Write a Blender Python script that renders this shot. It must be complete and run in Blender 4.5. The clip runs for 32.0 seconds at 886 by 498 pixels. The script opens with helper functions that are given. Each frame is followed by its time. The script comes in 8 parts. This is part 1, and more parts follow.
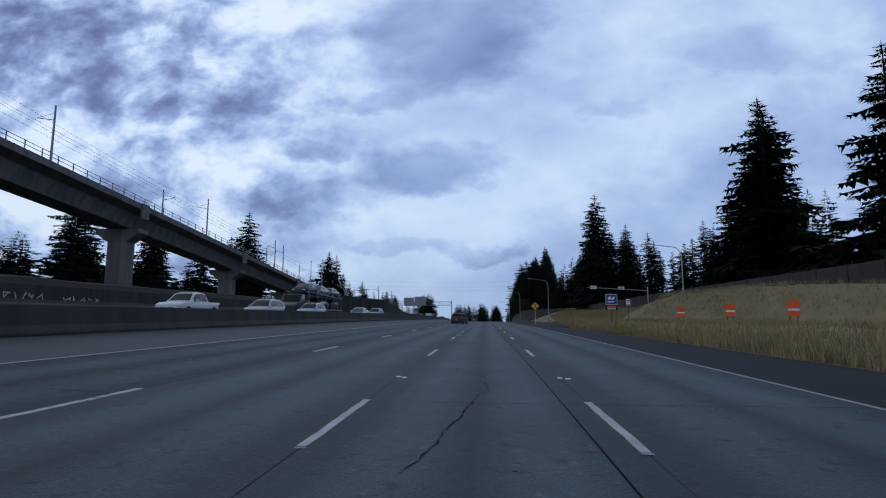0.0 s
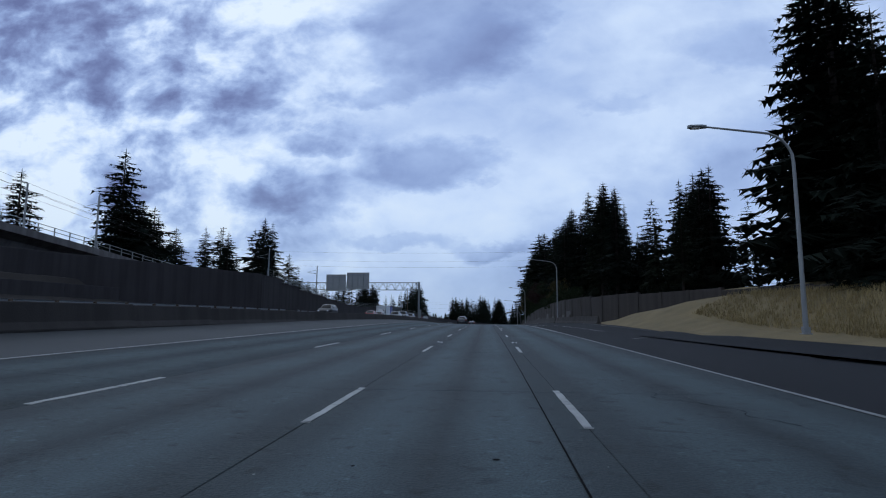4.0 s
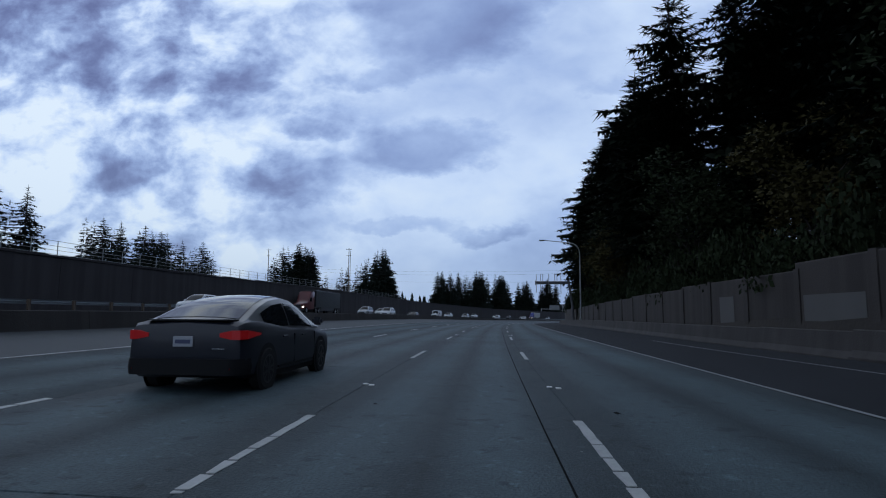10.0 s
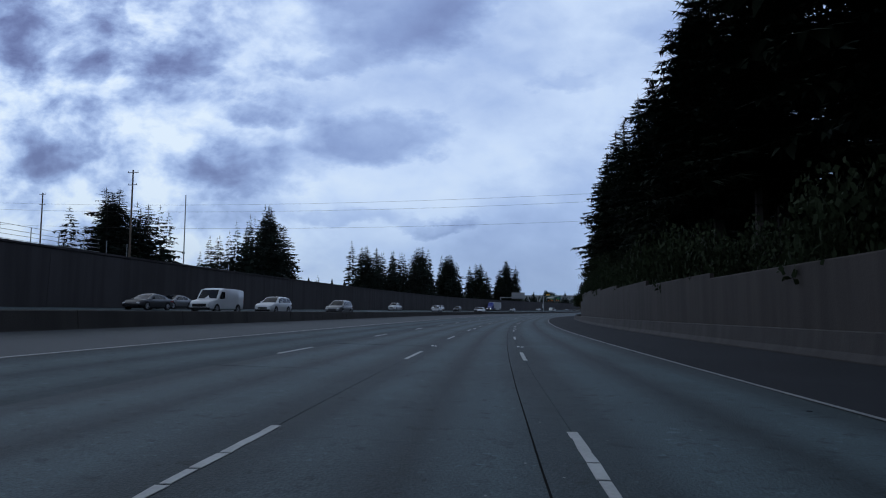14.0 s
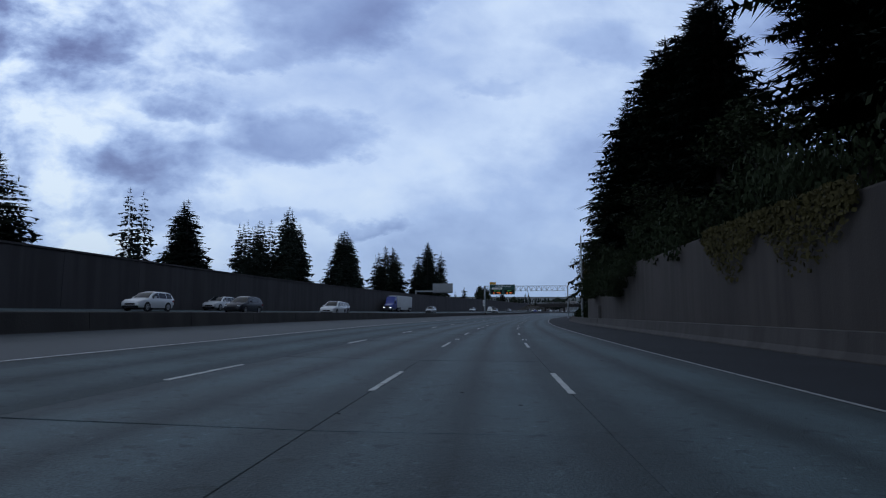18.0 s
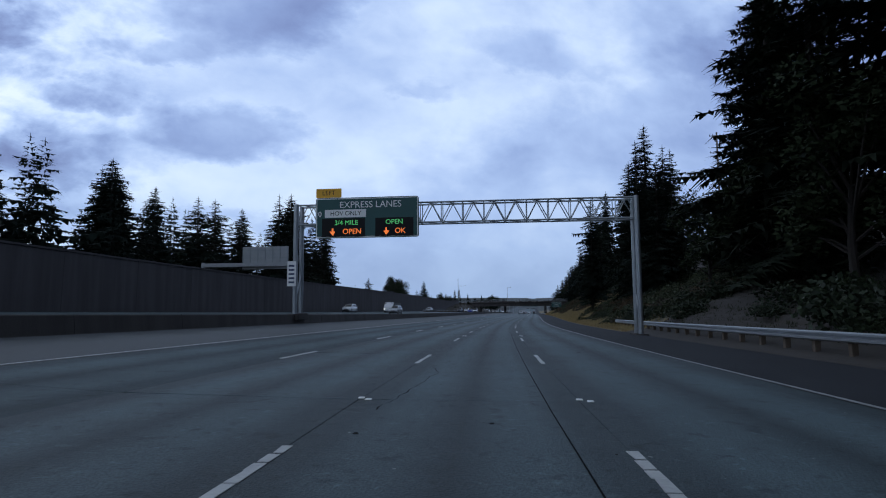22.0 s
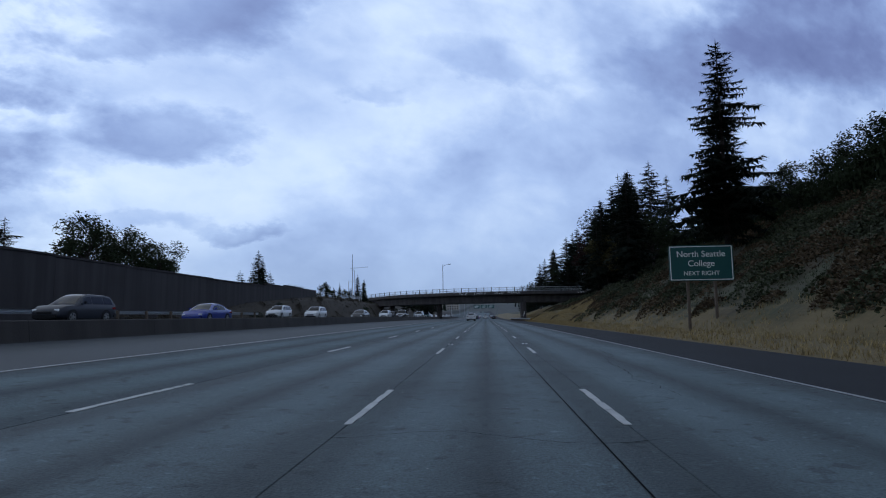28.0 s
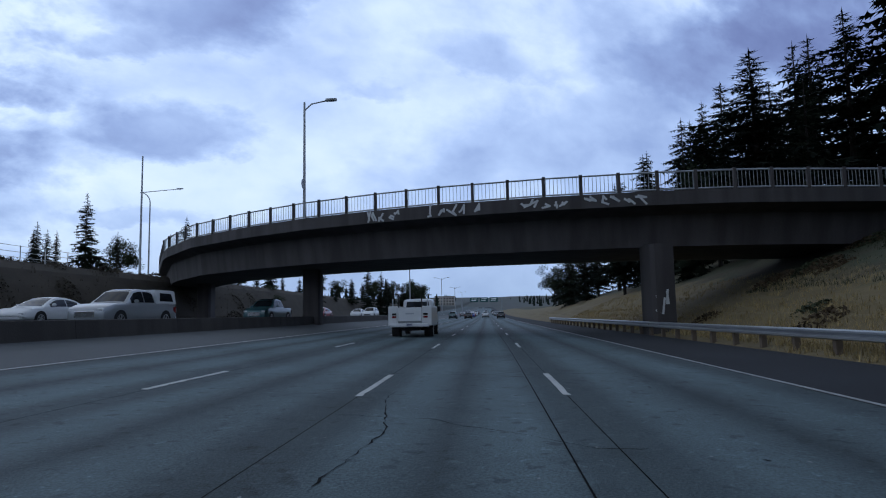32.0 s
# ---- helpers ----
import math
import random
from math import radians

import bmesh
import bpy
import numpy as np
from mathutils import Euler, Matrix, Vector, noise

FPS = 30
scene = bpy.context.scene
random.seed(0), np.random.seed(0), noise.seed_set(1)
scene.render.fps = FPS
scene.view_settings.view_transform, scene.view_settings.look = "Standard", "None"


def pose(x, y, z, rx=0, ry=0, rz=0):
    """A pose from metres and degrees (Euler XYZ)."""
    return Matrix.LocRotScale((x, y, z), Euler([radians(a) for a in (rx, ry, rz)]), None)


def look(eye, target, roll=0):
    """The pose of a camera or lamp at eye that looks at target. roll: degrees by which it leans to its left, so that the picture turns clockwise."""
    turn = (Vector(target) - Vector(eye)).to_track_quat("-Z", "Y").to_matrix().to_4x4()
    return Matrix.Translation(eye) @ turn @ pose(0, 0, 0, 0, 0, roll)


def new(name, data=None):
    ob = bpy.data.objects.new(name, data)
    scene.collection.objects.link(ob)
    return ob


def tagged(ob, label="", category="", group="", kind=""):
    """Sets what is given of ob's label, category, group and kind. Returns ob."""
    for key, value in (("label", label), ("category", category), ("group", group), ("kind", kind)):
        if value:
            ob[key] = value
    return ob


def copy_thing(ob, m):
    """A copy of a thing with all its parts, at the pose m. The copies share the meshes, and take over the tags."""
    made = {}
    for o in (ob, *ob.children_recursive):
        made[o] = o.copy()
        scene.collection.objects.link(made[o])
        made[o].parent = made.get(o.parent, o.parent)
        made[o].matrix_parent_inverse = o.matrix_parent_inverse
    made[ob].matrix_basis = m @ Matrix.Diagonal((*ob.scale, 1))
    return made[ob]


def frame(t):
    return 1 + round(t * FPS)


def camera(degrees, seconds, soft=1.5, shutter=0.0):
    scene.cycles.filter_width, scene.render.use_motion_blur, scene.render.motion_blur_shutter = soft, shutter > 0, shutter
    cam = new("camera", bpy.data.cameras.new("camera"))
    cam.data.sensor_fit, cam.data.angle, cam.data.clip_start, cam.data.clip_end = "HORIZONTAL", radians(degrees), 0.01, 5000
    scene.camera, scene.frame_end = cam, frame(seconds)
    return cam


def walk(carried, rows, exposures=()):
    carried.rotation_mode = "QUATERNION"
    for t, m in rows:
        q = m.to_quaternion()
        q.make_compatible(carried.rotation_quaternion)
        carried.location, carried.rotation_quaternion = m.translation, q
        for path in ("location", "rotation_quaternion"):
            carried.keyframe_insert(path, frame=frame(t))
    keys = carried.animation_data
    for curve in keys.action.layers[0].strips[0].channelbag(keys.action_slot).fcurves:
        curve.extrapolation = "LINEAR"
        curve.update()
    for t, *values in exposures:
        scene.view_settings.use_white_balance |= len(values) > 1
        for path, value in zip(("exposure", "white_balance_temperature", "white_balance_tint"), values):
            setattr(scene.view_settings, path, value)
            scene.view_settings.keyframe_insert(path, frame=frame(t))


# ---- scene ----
cam = camera(78.0, 32.0, soft=1.1)
ROWS = [  # seconds, x, y, z, tilt, lean, turn
    (0.0, 0.19, 0.00, 1.400, 97.50, 0.07, 4.40), (0.5, 0.21, 13.29, 1.550, 97.47, 0.21, 4.25), (1.0, 0.23, 26.32, 1.686, 97.42, 0.33, 4.16),
    (1.5, 0.28, 39.35, 1.810, 97.31, 0.41, 4.14), (2.0, 0.36, 53.22, 1.928, 97.19, 0.45, 4.18), (2.5, 0.45, 67.17, 2.032, 97.11, 0.45, 4.26),
    (3.0, 0.51, 81.12, 2.121, 97.05, 0.41, 4.36), (3.5, 0.53, 95.02, 2.199, 97.02, 0.37, 4.46), (5.5, 0.48, 148.31, 2.479, 96.97, 0.14, 4.79),
    (6.0, 0.43, 161.82, 2.509, 96.79, 0.07, 4.83), (6.5, 0.39, 175.41, 2.481, 96.51, 0.00, 4.81), (7.0, 0.36, 188.92, 2.388, 96.23, -0.03, 4.76),
    (7.5, 0.34, 202.42, 2.236, 96.49, -0.03, 4.71), (8.0, 0.36, 215.95, 2.032, 95.13, 0.01, 4.66), (8.5, 0.41, 229.50, 1.779, 95.60, 0.06, 4.62),
    (9.0, 0.47, 243.08, 1.484, 95.48, 0.11, 4.59), (9.5, 0.54, 256.54, 1.166, 95.37, 0.18, 4.54), (10.0, 0.63, 269.70, 0.843, 95.31, 0.24, 4.36),
    (10.5, 0.78, 282.84, 0.514, 95.25, 0.29, 4.05), (11.0, 1.06, 296.87, 0.152, 95.17, 0.30, 3.54), (11.5, 1.48, 310.85, -0.226, 95.06, 0.26, 2.96),
    (12.0, 2.02, 324.77, -0.626, 94.94, 0.20, 2.37), (12.5, 2.64, 338.84, -1.057, 94.82, 0.15, 1.77), (13.0, 3.40, 352.85, -1.515, 94.69, 0.10, 1.02),
    (13.5, 4.32, 366.42, -1.988, 94.57, 0.06, 0.12), (14.0, 5.47, 379.95, -2.488, 94.46, 0.04, -0.91), (14.5, 6.98, 394.31, -3.042, 94.39, 0.04, -1.95),
    (16.5, 15.24, 451.04, -5.218, 94.63, 0.04, -5.76), (17.0, 17.93, 465.13, -5.734, 94.65, 0.03, -6.70), (17.5, 20.94, 479.61, -6.269, 94.64, -0.01, -7.59),
    (18.0, 24.15, 494.11, -6.809, 94.68, -0.07, -8.41), (18.5, 27.52, 508.40, -7.334, 94.72, -0.15, -9.24), (19.0, 30.95, 522.11, -7.832, 94.73, -0.23, -10.15),
    (19.5, 34.51, 535.38, -8.323, 94.69, -0.32, -11.12), (20.0, 38.77, 549.86, -8.880, 94.65, -0.39, -12.18), (20.5, 43.32, 564.33, -9.442, 94.69, -0.44, -13.16),
    (21.0, 48.02, 578.51, -9.973, 94.81, -0.46, -14.02), (21.5, 52.79, 592.27, -10.468, 94.87, -0.45, -14.87), (22.0, 57.64, 605.61, -10.944, 94.85, -0.41, -15.79),
    (22.5, 63.01, 619.72, -11.457, 94.79, -0.35, -16.68), (23.0, 68.68, 634.04, -11.989, 94.77, -0.29, -17.39), (23.5, 74.38, 647.94, -12.505, 94.79, -0.25, -18.04),
    (24.0, 80.02, 661.21, -12.985, 94.86, -0.23, -18.80), (24.5, 85.82, 674.37, -13.444, 94.94, -0.25, -19.54), (25.0, 92.15, 688.31, -13.911, 95.04, -0.31, -20.18),
    (25.5, 98.62, 702.25, -14.358, 95.15, -0.41, -20.54), (27.5, 123.60, 755.26, -15.992, 95.28, -0.80, -20.85), (28.0, 129.96, 768.74, -16.420, 95.28, -0.91, -20.83),
    (28.5, 136.10, 781.77, -16.840, 95.26, -1.02, -20.82), (29.0, 142.09, 794.39, -17.253, 95.25, -1.14, -20.82), (29.5, 148.67, 808.21, -17.713, 95.21, -1.26, -20.82),
    (30.0, 155.41, 822.40, -18.192, 95.18, -1.35, -20.82), (30.5, 161.88, 836.07, -18.661, 95.12, -1.39, -20.81), (31.0, 168.03, 849.09, -19.114, 95.06, -1.38, -20.79),
    (31.5, 174.53, 862.87, -19.600, 94.99, -1.30, -20.76), (32.0, 181.15, 876.95, -20.104, 94.92, -1.14, -20.71),
]
walk(cam, [(t, pose(x, y, z, a, 0, c) @ pose(0, 0, 0, 0, 0, b)) for t, x, y, z, a, b, c in ROWS],
     ((0.0, -0.12), (5.0, -0.08), (10.0, -0.12), (20.0, -0.12), (22.0, 0.06), (26.0, 0.05), (30.0, 0.06), (31.0, 0.1), (32.0, 0.16)))

# ---- world, sun, exposure ----
def build_world():
    w = bpy.data.worlds.new("sky")
    scene.world = w
    w.use_nodes = True
    nt = w.node_tree
    nt.nodes.clear()
    N, L = nt.nodes.new, nt.links.new
    tc = N("ShaderNodeTexCoord")
    sep = N("ShaderNodeSeparateXYZ")
    L(tc.outputs["Generated"], sep.inputs[0])

    def mth(op, a, b=None, c=None):
        n = N("ShaderNodeMath")
        n.operation = op
        for i, v in enumerate((a, b, c)):
            if v is None:
                continue
            if isinstance(v, (int, float)):
                n.inputs[i].default_value = v
            else:
                L(v, n.inputs[i])
        return n.outputs[0]

    # sky ahead, unrolled on an upright plane: across over ahead, up over ahead
    ahead = mth("MAXIMUM", sep.outputs[1], 0.12)
    flat = N("ShaderNodeCombineXYZ")
    L(mth("DIVIDE", sep.outputs[0], ahead), flat.inputs[0])
    L(mth("DIVIDE", sep.outputs[2], ahead), flat.inputs[1])

    def cloud(scale, detail, rough, dist, off, tall):
        mp = N("ShaderNodeMapping")
        mp.inputs["Location"].default_value = off
        mp.inputs["Scale"].default_value = (1.0, tall, 1.0)
        L(flat.outputs[0], mp.inputs[0])
        t = N("ShaderNodeTexNoise")
        t.inputs["Scale"].default_value = scale
        t.inputs["Detail"].default_value = detail
        t.inputs["Roughness"].default_value = rough
        t.inputs["Distortion"].default_value = dist
        L(mp.outputs[0], t.inputs[0])
        return t.outputs[0]

    fray_x = mth("MULTIPLY_ADD", cloud(7.0, 5, 0.6, 0.0, (3.1, 0.4, 0.0), 1.6), 0.22, -0.11)
    fray_z = mth("MULTIPLY_ADD", cloud(8.0, 5, 0.6, 0.0, (0.7, 6.3, 0.0), 1.6), 0.12, -0.06)
    flat_sep = N("ShaderNodeSeparateXYZ")
    L(flat.outputs[0], flat_sep.inputs[0])
    cx, cz = mth("ADD", flat_sep.outputs[0], fray_x), mth("ADD", flat_sep.outputs[1], fray_z)

    def clamp01(v):
        return mth("MINIMUM", mth("MAXIMUM", v, 0.0), 1.0)

    def bank(x, z, a, b, depth):
        """One grey cloud with a frayed rim and a flatter, darker foot."""
        ex = mth("MULTIPLY_ADD", cx, 1.0 / a, -x / a)
        ez = mth("MULTIPLY_ADD", cz, 1.0 / b, -z / b)
        rr = mth("ADD", mth("MULTIPLY", ex, ex), mth("MULTIPLY", ez, ez))
        body = clamp01(mth("MULTIPLY_ADD", rr, -1.1, 1.35))
        shade = mth("MULTIPLY_ADD", clamp01(mth("MULTIPLY_ADD", ez, -0.5, 0.5)), 0.7, 0.55)
        return mth("MULTIPLY", mth("MULTIPLY", body, shade), -depth)

    side = mth("MULTIPLY_ADD", cloud(2.2, 4, 0.5, 0.2, (1.9, 2.2, 0.0), 1.8), 0.55, 0.50)
    for x, z, a, b, depth in ((-0.085, 0.56, 0.20, 0.13, 0.28), (-0.115, 0.285, 0.15, 0.055, 0.26), (0.0, 0.122, 0.085, 0.022, 0.22), (-0.34, 0.335, 0.11, 0.030, 0.22), (-0.35, 0.235, 0.15, 0.055, 0.22),
                              (-0.90, 0.62, 0.22, 0.17, 0.40), (-0.69, 0.47, 0.15, 0.09, 0.40), (-0.45, 0.44, 0.10, 0.05, 0.20), (-0.62, 0.24, 0.22, 0.06, 0.22), (-0.20, 0.42, 0.10, 0.035, 0.16),
                              (-0.16, 0.135, 0.10, 0.020, 0.14), (0.24, 0.40, 0.07, 0.03, 0.10), (0.95, 0.62, 0.40, 0.14, 0.16), (1.5, 0.80, 0.45, 0.25, 0.30), (0.55, 0.50, 0.22, 0.05, 0.12)):
        side = mth("ADD", side, bank(x, z, a, b, depth))
    # broken, contrasty puffs to one side; a smooth bright veil ahead; a bluer sheet below a slanting edge beyond it
    left_ = mth("MINIMUM", mth("MAXIMUM", mth("MULTIPLY_ADD", flat_sep.outputs[0], -2.3, -0.22), 0.13), 1.0)
    puffs = mth("ADD", mth("MULTIPLY_ADD", cloud(5.0, 7, 0.56, 0.25, (4.4, 1.2, 0.0), 1.5), 2.5, -1.22), mth("MULTIPLY_ADD", cloud(14.0, 5, 0.55, 0.3, (0.3, 9.2, 0.0), 1.4), 1.1, -0.55))
    side = mth("ADD", side, mth("MULTIPLY", puffs, left_))
    sheet_ = clamp01(mth("MULTIPLY", mth("ADD", mth("MULTIPLY_ADD", cx, 0.55, 0.15), mth("MULTIPLY", cz, -1.0)), 9.0))
    side = mth("ADD", side, mth("MULTIPLY", mth("MULTIPLY", sheet_, clamp01(mth("MULTIPLY_ADD", cx, 6.0, 0.5))), -0.17))
    # thick overcast behind
    side = mth("MAXIMUM", mth("MINIMUM", side, 1.02), 0.12)
    ramp = N("ShaderNodeValToRGB")
    e = ramp.color_ramp.elements
    e[0].position, e[0].color = 0.0, (0.075, 0.085, 0.21, 1)
    e[1].position, e[1].color = 0.96, (1.0, 1.03, 1.06, 1)
    for p, c in ((0.256, (0.135, 0.155, 0.33, 1)), (0.416, (0.21, 0.25, 0.46, 1)), (0.56, (0.33, 0.41, 0.66, 1)), (0.688, (0.51, 0.61, 0.86, 1)), (0.816, (0.77, 0.85, 1.02, 1))):
        x = e.new(p)
        x.color = c
    L(mth("MULTIPLY_ADD", side, 0.8, 0.16), ramp.inputs[0])
    # clear blue between the clouds
    nish = N("ShaderNodeTexSky")
    nish.sky_type = "NISHITA"
    nish.sun_disc = False
    nish.sun_elevation, nish.sun_rotation = radians(48), radians(-35)
    mulb = N("ShaderNodeMix")
    mulb.data_type, mulb.blend_type = "RGBA", "MULTIPLY"
    mulb.inputs[0].default_value = 1.0
    L(nish.outputs[0], mulb.inputs[6])
    mulb.inputs[7].default_value = (0.075, 0.075, 0.075, 1)
    mix = N("ShaderNodeMix")
    mix.data_type = "RGBA"
    mix.inputs[0].default_value = 0.88
    L(mulb.outputs[2], mix.inputs[6])
    L(ramp.outputs[0], mix.inputs[7])
    # pale haze towards the horizon
    hz = mth("POWER", mth("SUBTRACT", 1.0, mth("MINIMUM", mth("MAXIMUM", sep.outputs[2], 0.0), 1.0)), 9.0)
    haze = N("ShaderNodeMix")
    haze.data_type = "RGBA"
    L(mth("MULTIPLY", hz, 0.62), haze.inputs[0])
    L(mix.outputs[2], haze.inputs[6])
    haze.inputs[7].default_value = (0.36, 0.46, 0.62, 1)
    bg = N("ShaderNodeBackground")
    # the sky overhead, out of sight, is dimmed to darken the ground
    up = mth("MINIMUM", mth("MAXIMUM", mth("MULTIPLY_ADD", sep.outputs[2], -1.5, 1.75), 0.36), 1.0)
    L(mth("MULTIPLY", up, 0.98), bg.inputs[1])
    tone = N("ShaderNodeMix")
    tone.data_type, tone.blend_type = "RGBA", "MULTIPLY"
    tone.inputs[0].default_value = 1.0
    tone.inputs[7].default_value = (0.88, 0.99, 1.105, 1)
    L(haze.outputs[2], tone.inputs[6])
    L(tone.outputs[2], bg.inputs[0])
    out = N("ShaderNodeOutputWorld")
    L(bg.outputs[0], out.inputs[0])


build_world()
sun_data = bpy.data.lights.new("sun", "SUN")
sun_data.energy, sun_data.angle, sun_data.color = 0.2, radians(70), (0.96, 0.98, 1.0)
sun = new("sun", sun_data)
sun.matrix_world = look((-60, 80, 110), (0, 0, 0))


# ---- materials ----
def mat(name, color, rough=0.8, metal=0.0, vary=0.15, scale=3.0, bump=0.0, fine=40.0, spec=0.5, random=0.0, extra=None, island=0.0, stretch=(1, 1, 1), tint=None, grain=1.0):
    """A surface whose tone varies at two scales, by world place; random: tone by object; island: by loose piece."""
    m = bpy.data.materials.new(name)
    m.use_nodes = True
    nt = m.node_tree
    N, L = nt.nodes.new, nt.links.new
    b = nt.nodes["Principled BSDF"]
    b.inputs["Roughness"].default_value = rough
    b.inputs["Metallic"].default_value = metal
    b.inputs["Specular IOR Level"].default_value = spec
    geo = N("ShaderNodeNewGeometry")
    mp = N("ShaderNodeMapping")
    mp.inputs["Scale"].default_value = stretch
    L(geo.outputs["Position"], mp.inputs[0])
    n1, n2 = N("ShaderNodeTexNoise"), N("ShaderNodeTexNoise")
    for n, s, d in ((n1, 1.0 / scale, 5), (n2, fine, 3)):
        n.inputs["Scale"].default_value, n.inputs["Detail"].default_value = s, d
        L(mp.outputs[0], n.inputs[0])
    add = N("ShaderNodeMath")
    add.operation = "MULTIPLY_ADD"
    L(n1.outputs[0], add.inputs[0])
    add.inputs[1].default_value = 2.2
    mx = N("ShaderNodeMath")
    mx.operation = "MULTIPLY_ADD"
    L(n2.outputs[0], mx.inputs[0])
    mx.inputs[1].default_value, mx.inputs[2].default_value = grain, -1.1 - 0.5 * grain
    L(mx.outputs[0], add.inputs[2])
    fac = add.outputs[0]
    if random or island:
        oi = N("ShaderNodeObjectInfo") if random else geo
        r = N("ShaderNodeMath")
        r.operation = "MULTIPLY_ADD"
        L(oi.outputs["Random" if random else "Random Per Island"], r.inputs[0])
        r.inputs[1].default_value = 2 * (random or island) / max(vary, 0.01)
        sub = N("ShaderNodeMath")
        sub.operation = "SUBTRACT"
        L(fac, sub.inputs[0])
        sub.inputs[1].default_value = (random or island) / max(vary, 0.01)
        L(sub.outputs[0], r.inputs[2])
        fac = r.outputs[0]
    cr = N("ShaderNodeMix")
    cr.data_type = "RGBA"
    cr.clamp_factor = False
    sc = N("ShaderNodeMath")
    sc.operation = "MULTIPLY_ADD"
    L(fac, sc.inputs[0])
    sc.inputs[1].default_value, sc.inputs[2].default_value = 0.5, 0.5
    sc.use_clamp = True
    L(sc.outputs[0], cr.inputs[0])
    lo, hi = [c * (1 - vary) for c in color], [c * (1 + vary) for c in color]
    if tint:
        hi = list(tint)
    cr.inputs[6].default_value, cr.inputs[7].default_value = (*lo, 1), (*hi, 1)
    col = cr.outputs[2]
    if extra:
        col = extra(nt, col, geo)
    L(col, b.inputs["Base Color"])
    if bump:
        bp = N("ShaderNodeBump")
        bp.inputs["Strength"].default_value, bp.inputs["Distance"].default_value = bump, 0.02
        L(n2.outputs[0], bp.inputs["Height"])
        L(bp.outputs[0], b.inputs["Normal"])
    return m


def lane_wear(nt, col, geo):
    """Oil-dark lane middle and polished wheel paths, by the slab's own width; long streaks along the lane."""
    N, L = nt.nodes.new, nt.links.new
    tc = N("ShaderNodeTexCoord")
    sep = N("ShaderNodeSeparateXYZ")
    L(tc.outputs["UV"], sep.inputs[0])
    mp = N("ShaderNodeMapping")
    mp.inputs["Scale"].default_value = (9, 0.35, 1)
    L(tc.outputs["UV"], mp.inputs[0])
    no = N("ShaderNodeTexNoise")
    no.inputs["Scale"].default_value, no.inputs["Detail"].default_value = 1.0, 4
    L(mp.outputs[0], no.inputs[0])
    ramp = N("ShaderNodeValToRGB")
    e = ramp.color_ramp.elements
    e[0].position, e[0].color = 0.0, (0.62, 0.62, 0.62, 1)
    e[1].position, e[1].color = 1.0, (0.62, 0.62, 0.62, 1)
    for p, v in ((0.10, 0.66), (0.24, 1.22), (0.36, 1.12), (0.50, 0.52), (0.64, 1.12), (0.76, 1.22), (0.90, 0.66)):
        x = e.new(p)
        x.color = (v, v, v * 1.01, 1)
    ad = N("ShaderNodeMath")
    ad.operation = "MULTIPLY_ADD"
    L(no.outputs[0], ad.inputs[0])
    ad.inputs[1].default_value = 0.10
    L(sep.outputs[0], ad.inputs[2])
    sb = N("ShaderNodeMath")
    sb.operation = "SUBTRACT"
    L(ad.outputs[0], sb.inputs[0])
    sb.inputs[1].default_value = 0.05
    L(sb.outputs[0], ramp.inputs[0])
    mu = N("ShaderNodeMix")
    mu.data_type, mu.blend_type = "RGBA", "MULTIPLY"
    mu.inputs[0].default_value = 1.0
    L(col, mu.inputs[6])
    L(ramp.outputs[0], mu.inputs[7])
    out = mu.outputs[2]
    # drops of oil and tar, and pale scuffs and grit, of a hand's width to a foot
    for s, lo, hi, v in ((4.3, 0.60, 0.68, 0.60), (7.9, 0.62, 0.70, 1.5), (1.3, 0.55, 0.75, 0.78)):
        n = N("ShaderNodeTexNoise")
        n.inputs["Scale"].default_value, n.inputs["Detail"].default_value = s, 4
        L(geo.outputs["Position"], n.inputs[0])
        k = N("ShaderNodeMapRange")
        L(n.outputs[0], k.inputs[0])
        k.inputs[1].default_value, k.inputs[2].default_value = lo, hi
        k.inputs[3].default_value, k.inputs[4].default_value = 0.0, 1.0
        m2 = N("ShaderNodeMix")
        m2.data_type, m2.blend_type = "RGBA", "MULTIPLY"
        L(k.outputs[0], m2.inputs[0])
        L(out, m2.inputs[6])
        m2.inputs[7].default_value = (v, v, v, 1)
        out = m2.outputs[2]
    return out


def board_marks(nt, col, geo):
    """Rain streaks that run down a wall."""
    N, L = nt.nodes.new, nt.links.new
    mp = N("ShaderNodeMapping")
    mp.inputs["Scale"].default_value = (1.1, 1.1, 0.07)
    L(geo.outputs["Position"], mp.inputs[0])
    no = N("ShaderNodeTexNoise")
    no.inputs["Scale"].default_value, no.inputs["Detail"].default_value = 1.0, 6
    L(mp.outputs[0], no.inputs[0])
    rr = N("ShaderNodeValToRGB")
    rr.color_ramp.elements[0].position, rr.color_ramp.elements[0].color = 0.38, (0.55, 0.54, 0.53, 1)
    rr.color_ramp.elements[1].position, rr.color_ramp.elements[1].color = 0.6, (1, 1, 1, 1)
    L(no.outputs[0], rr.inputs[0])
    mu = N("ShaderNodeMix")
    mu.data_type, mu.blend_type = "RGBA", "MULTIPLY"
    mu.inputs[0].default_value = 0.8
    L(col, mu.inputs[6])
    L(rr.outputs[0], mu.inputs[7])
    return mu.outputs[2]


def glass(name, color, rough=0.03):
    m = bpy.data.materials.new(name)
    m.use_nodes = True
    b = m.node_tree.nodes["Principled BSDF"]
    b.inputs["Base Color"].default_value = (*color, 1)
    b.inputs["Roughness"].default_value = rough
    b.inputs["Specular IOR Level"].default_value = 0.3
    b.inputs["IOR"].default_value = 1.45
    return m


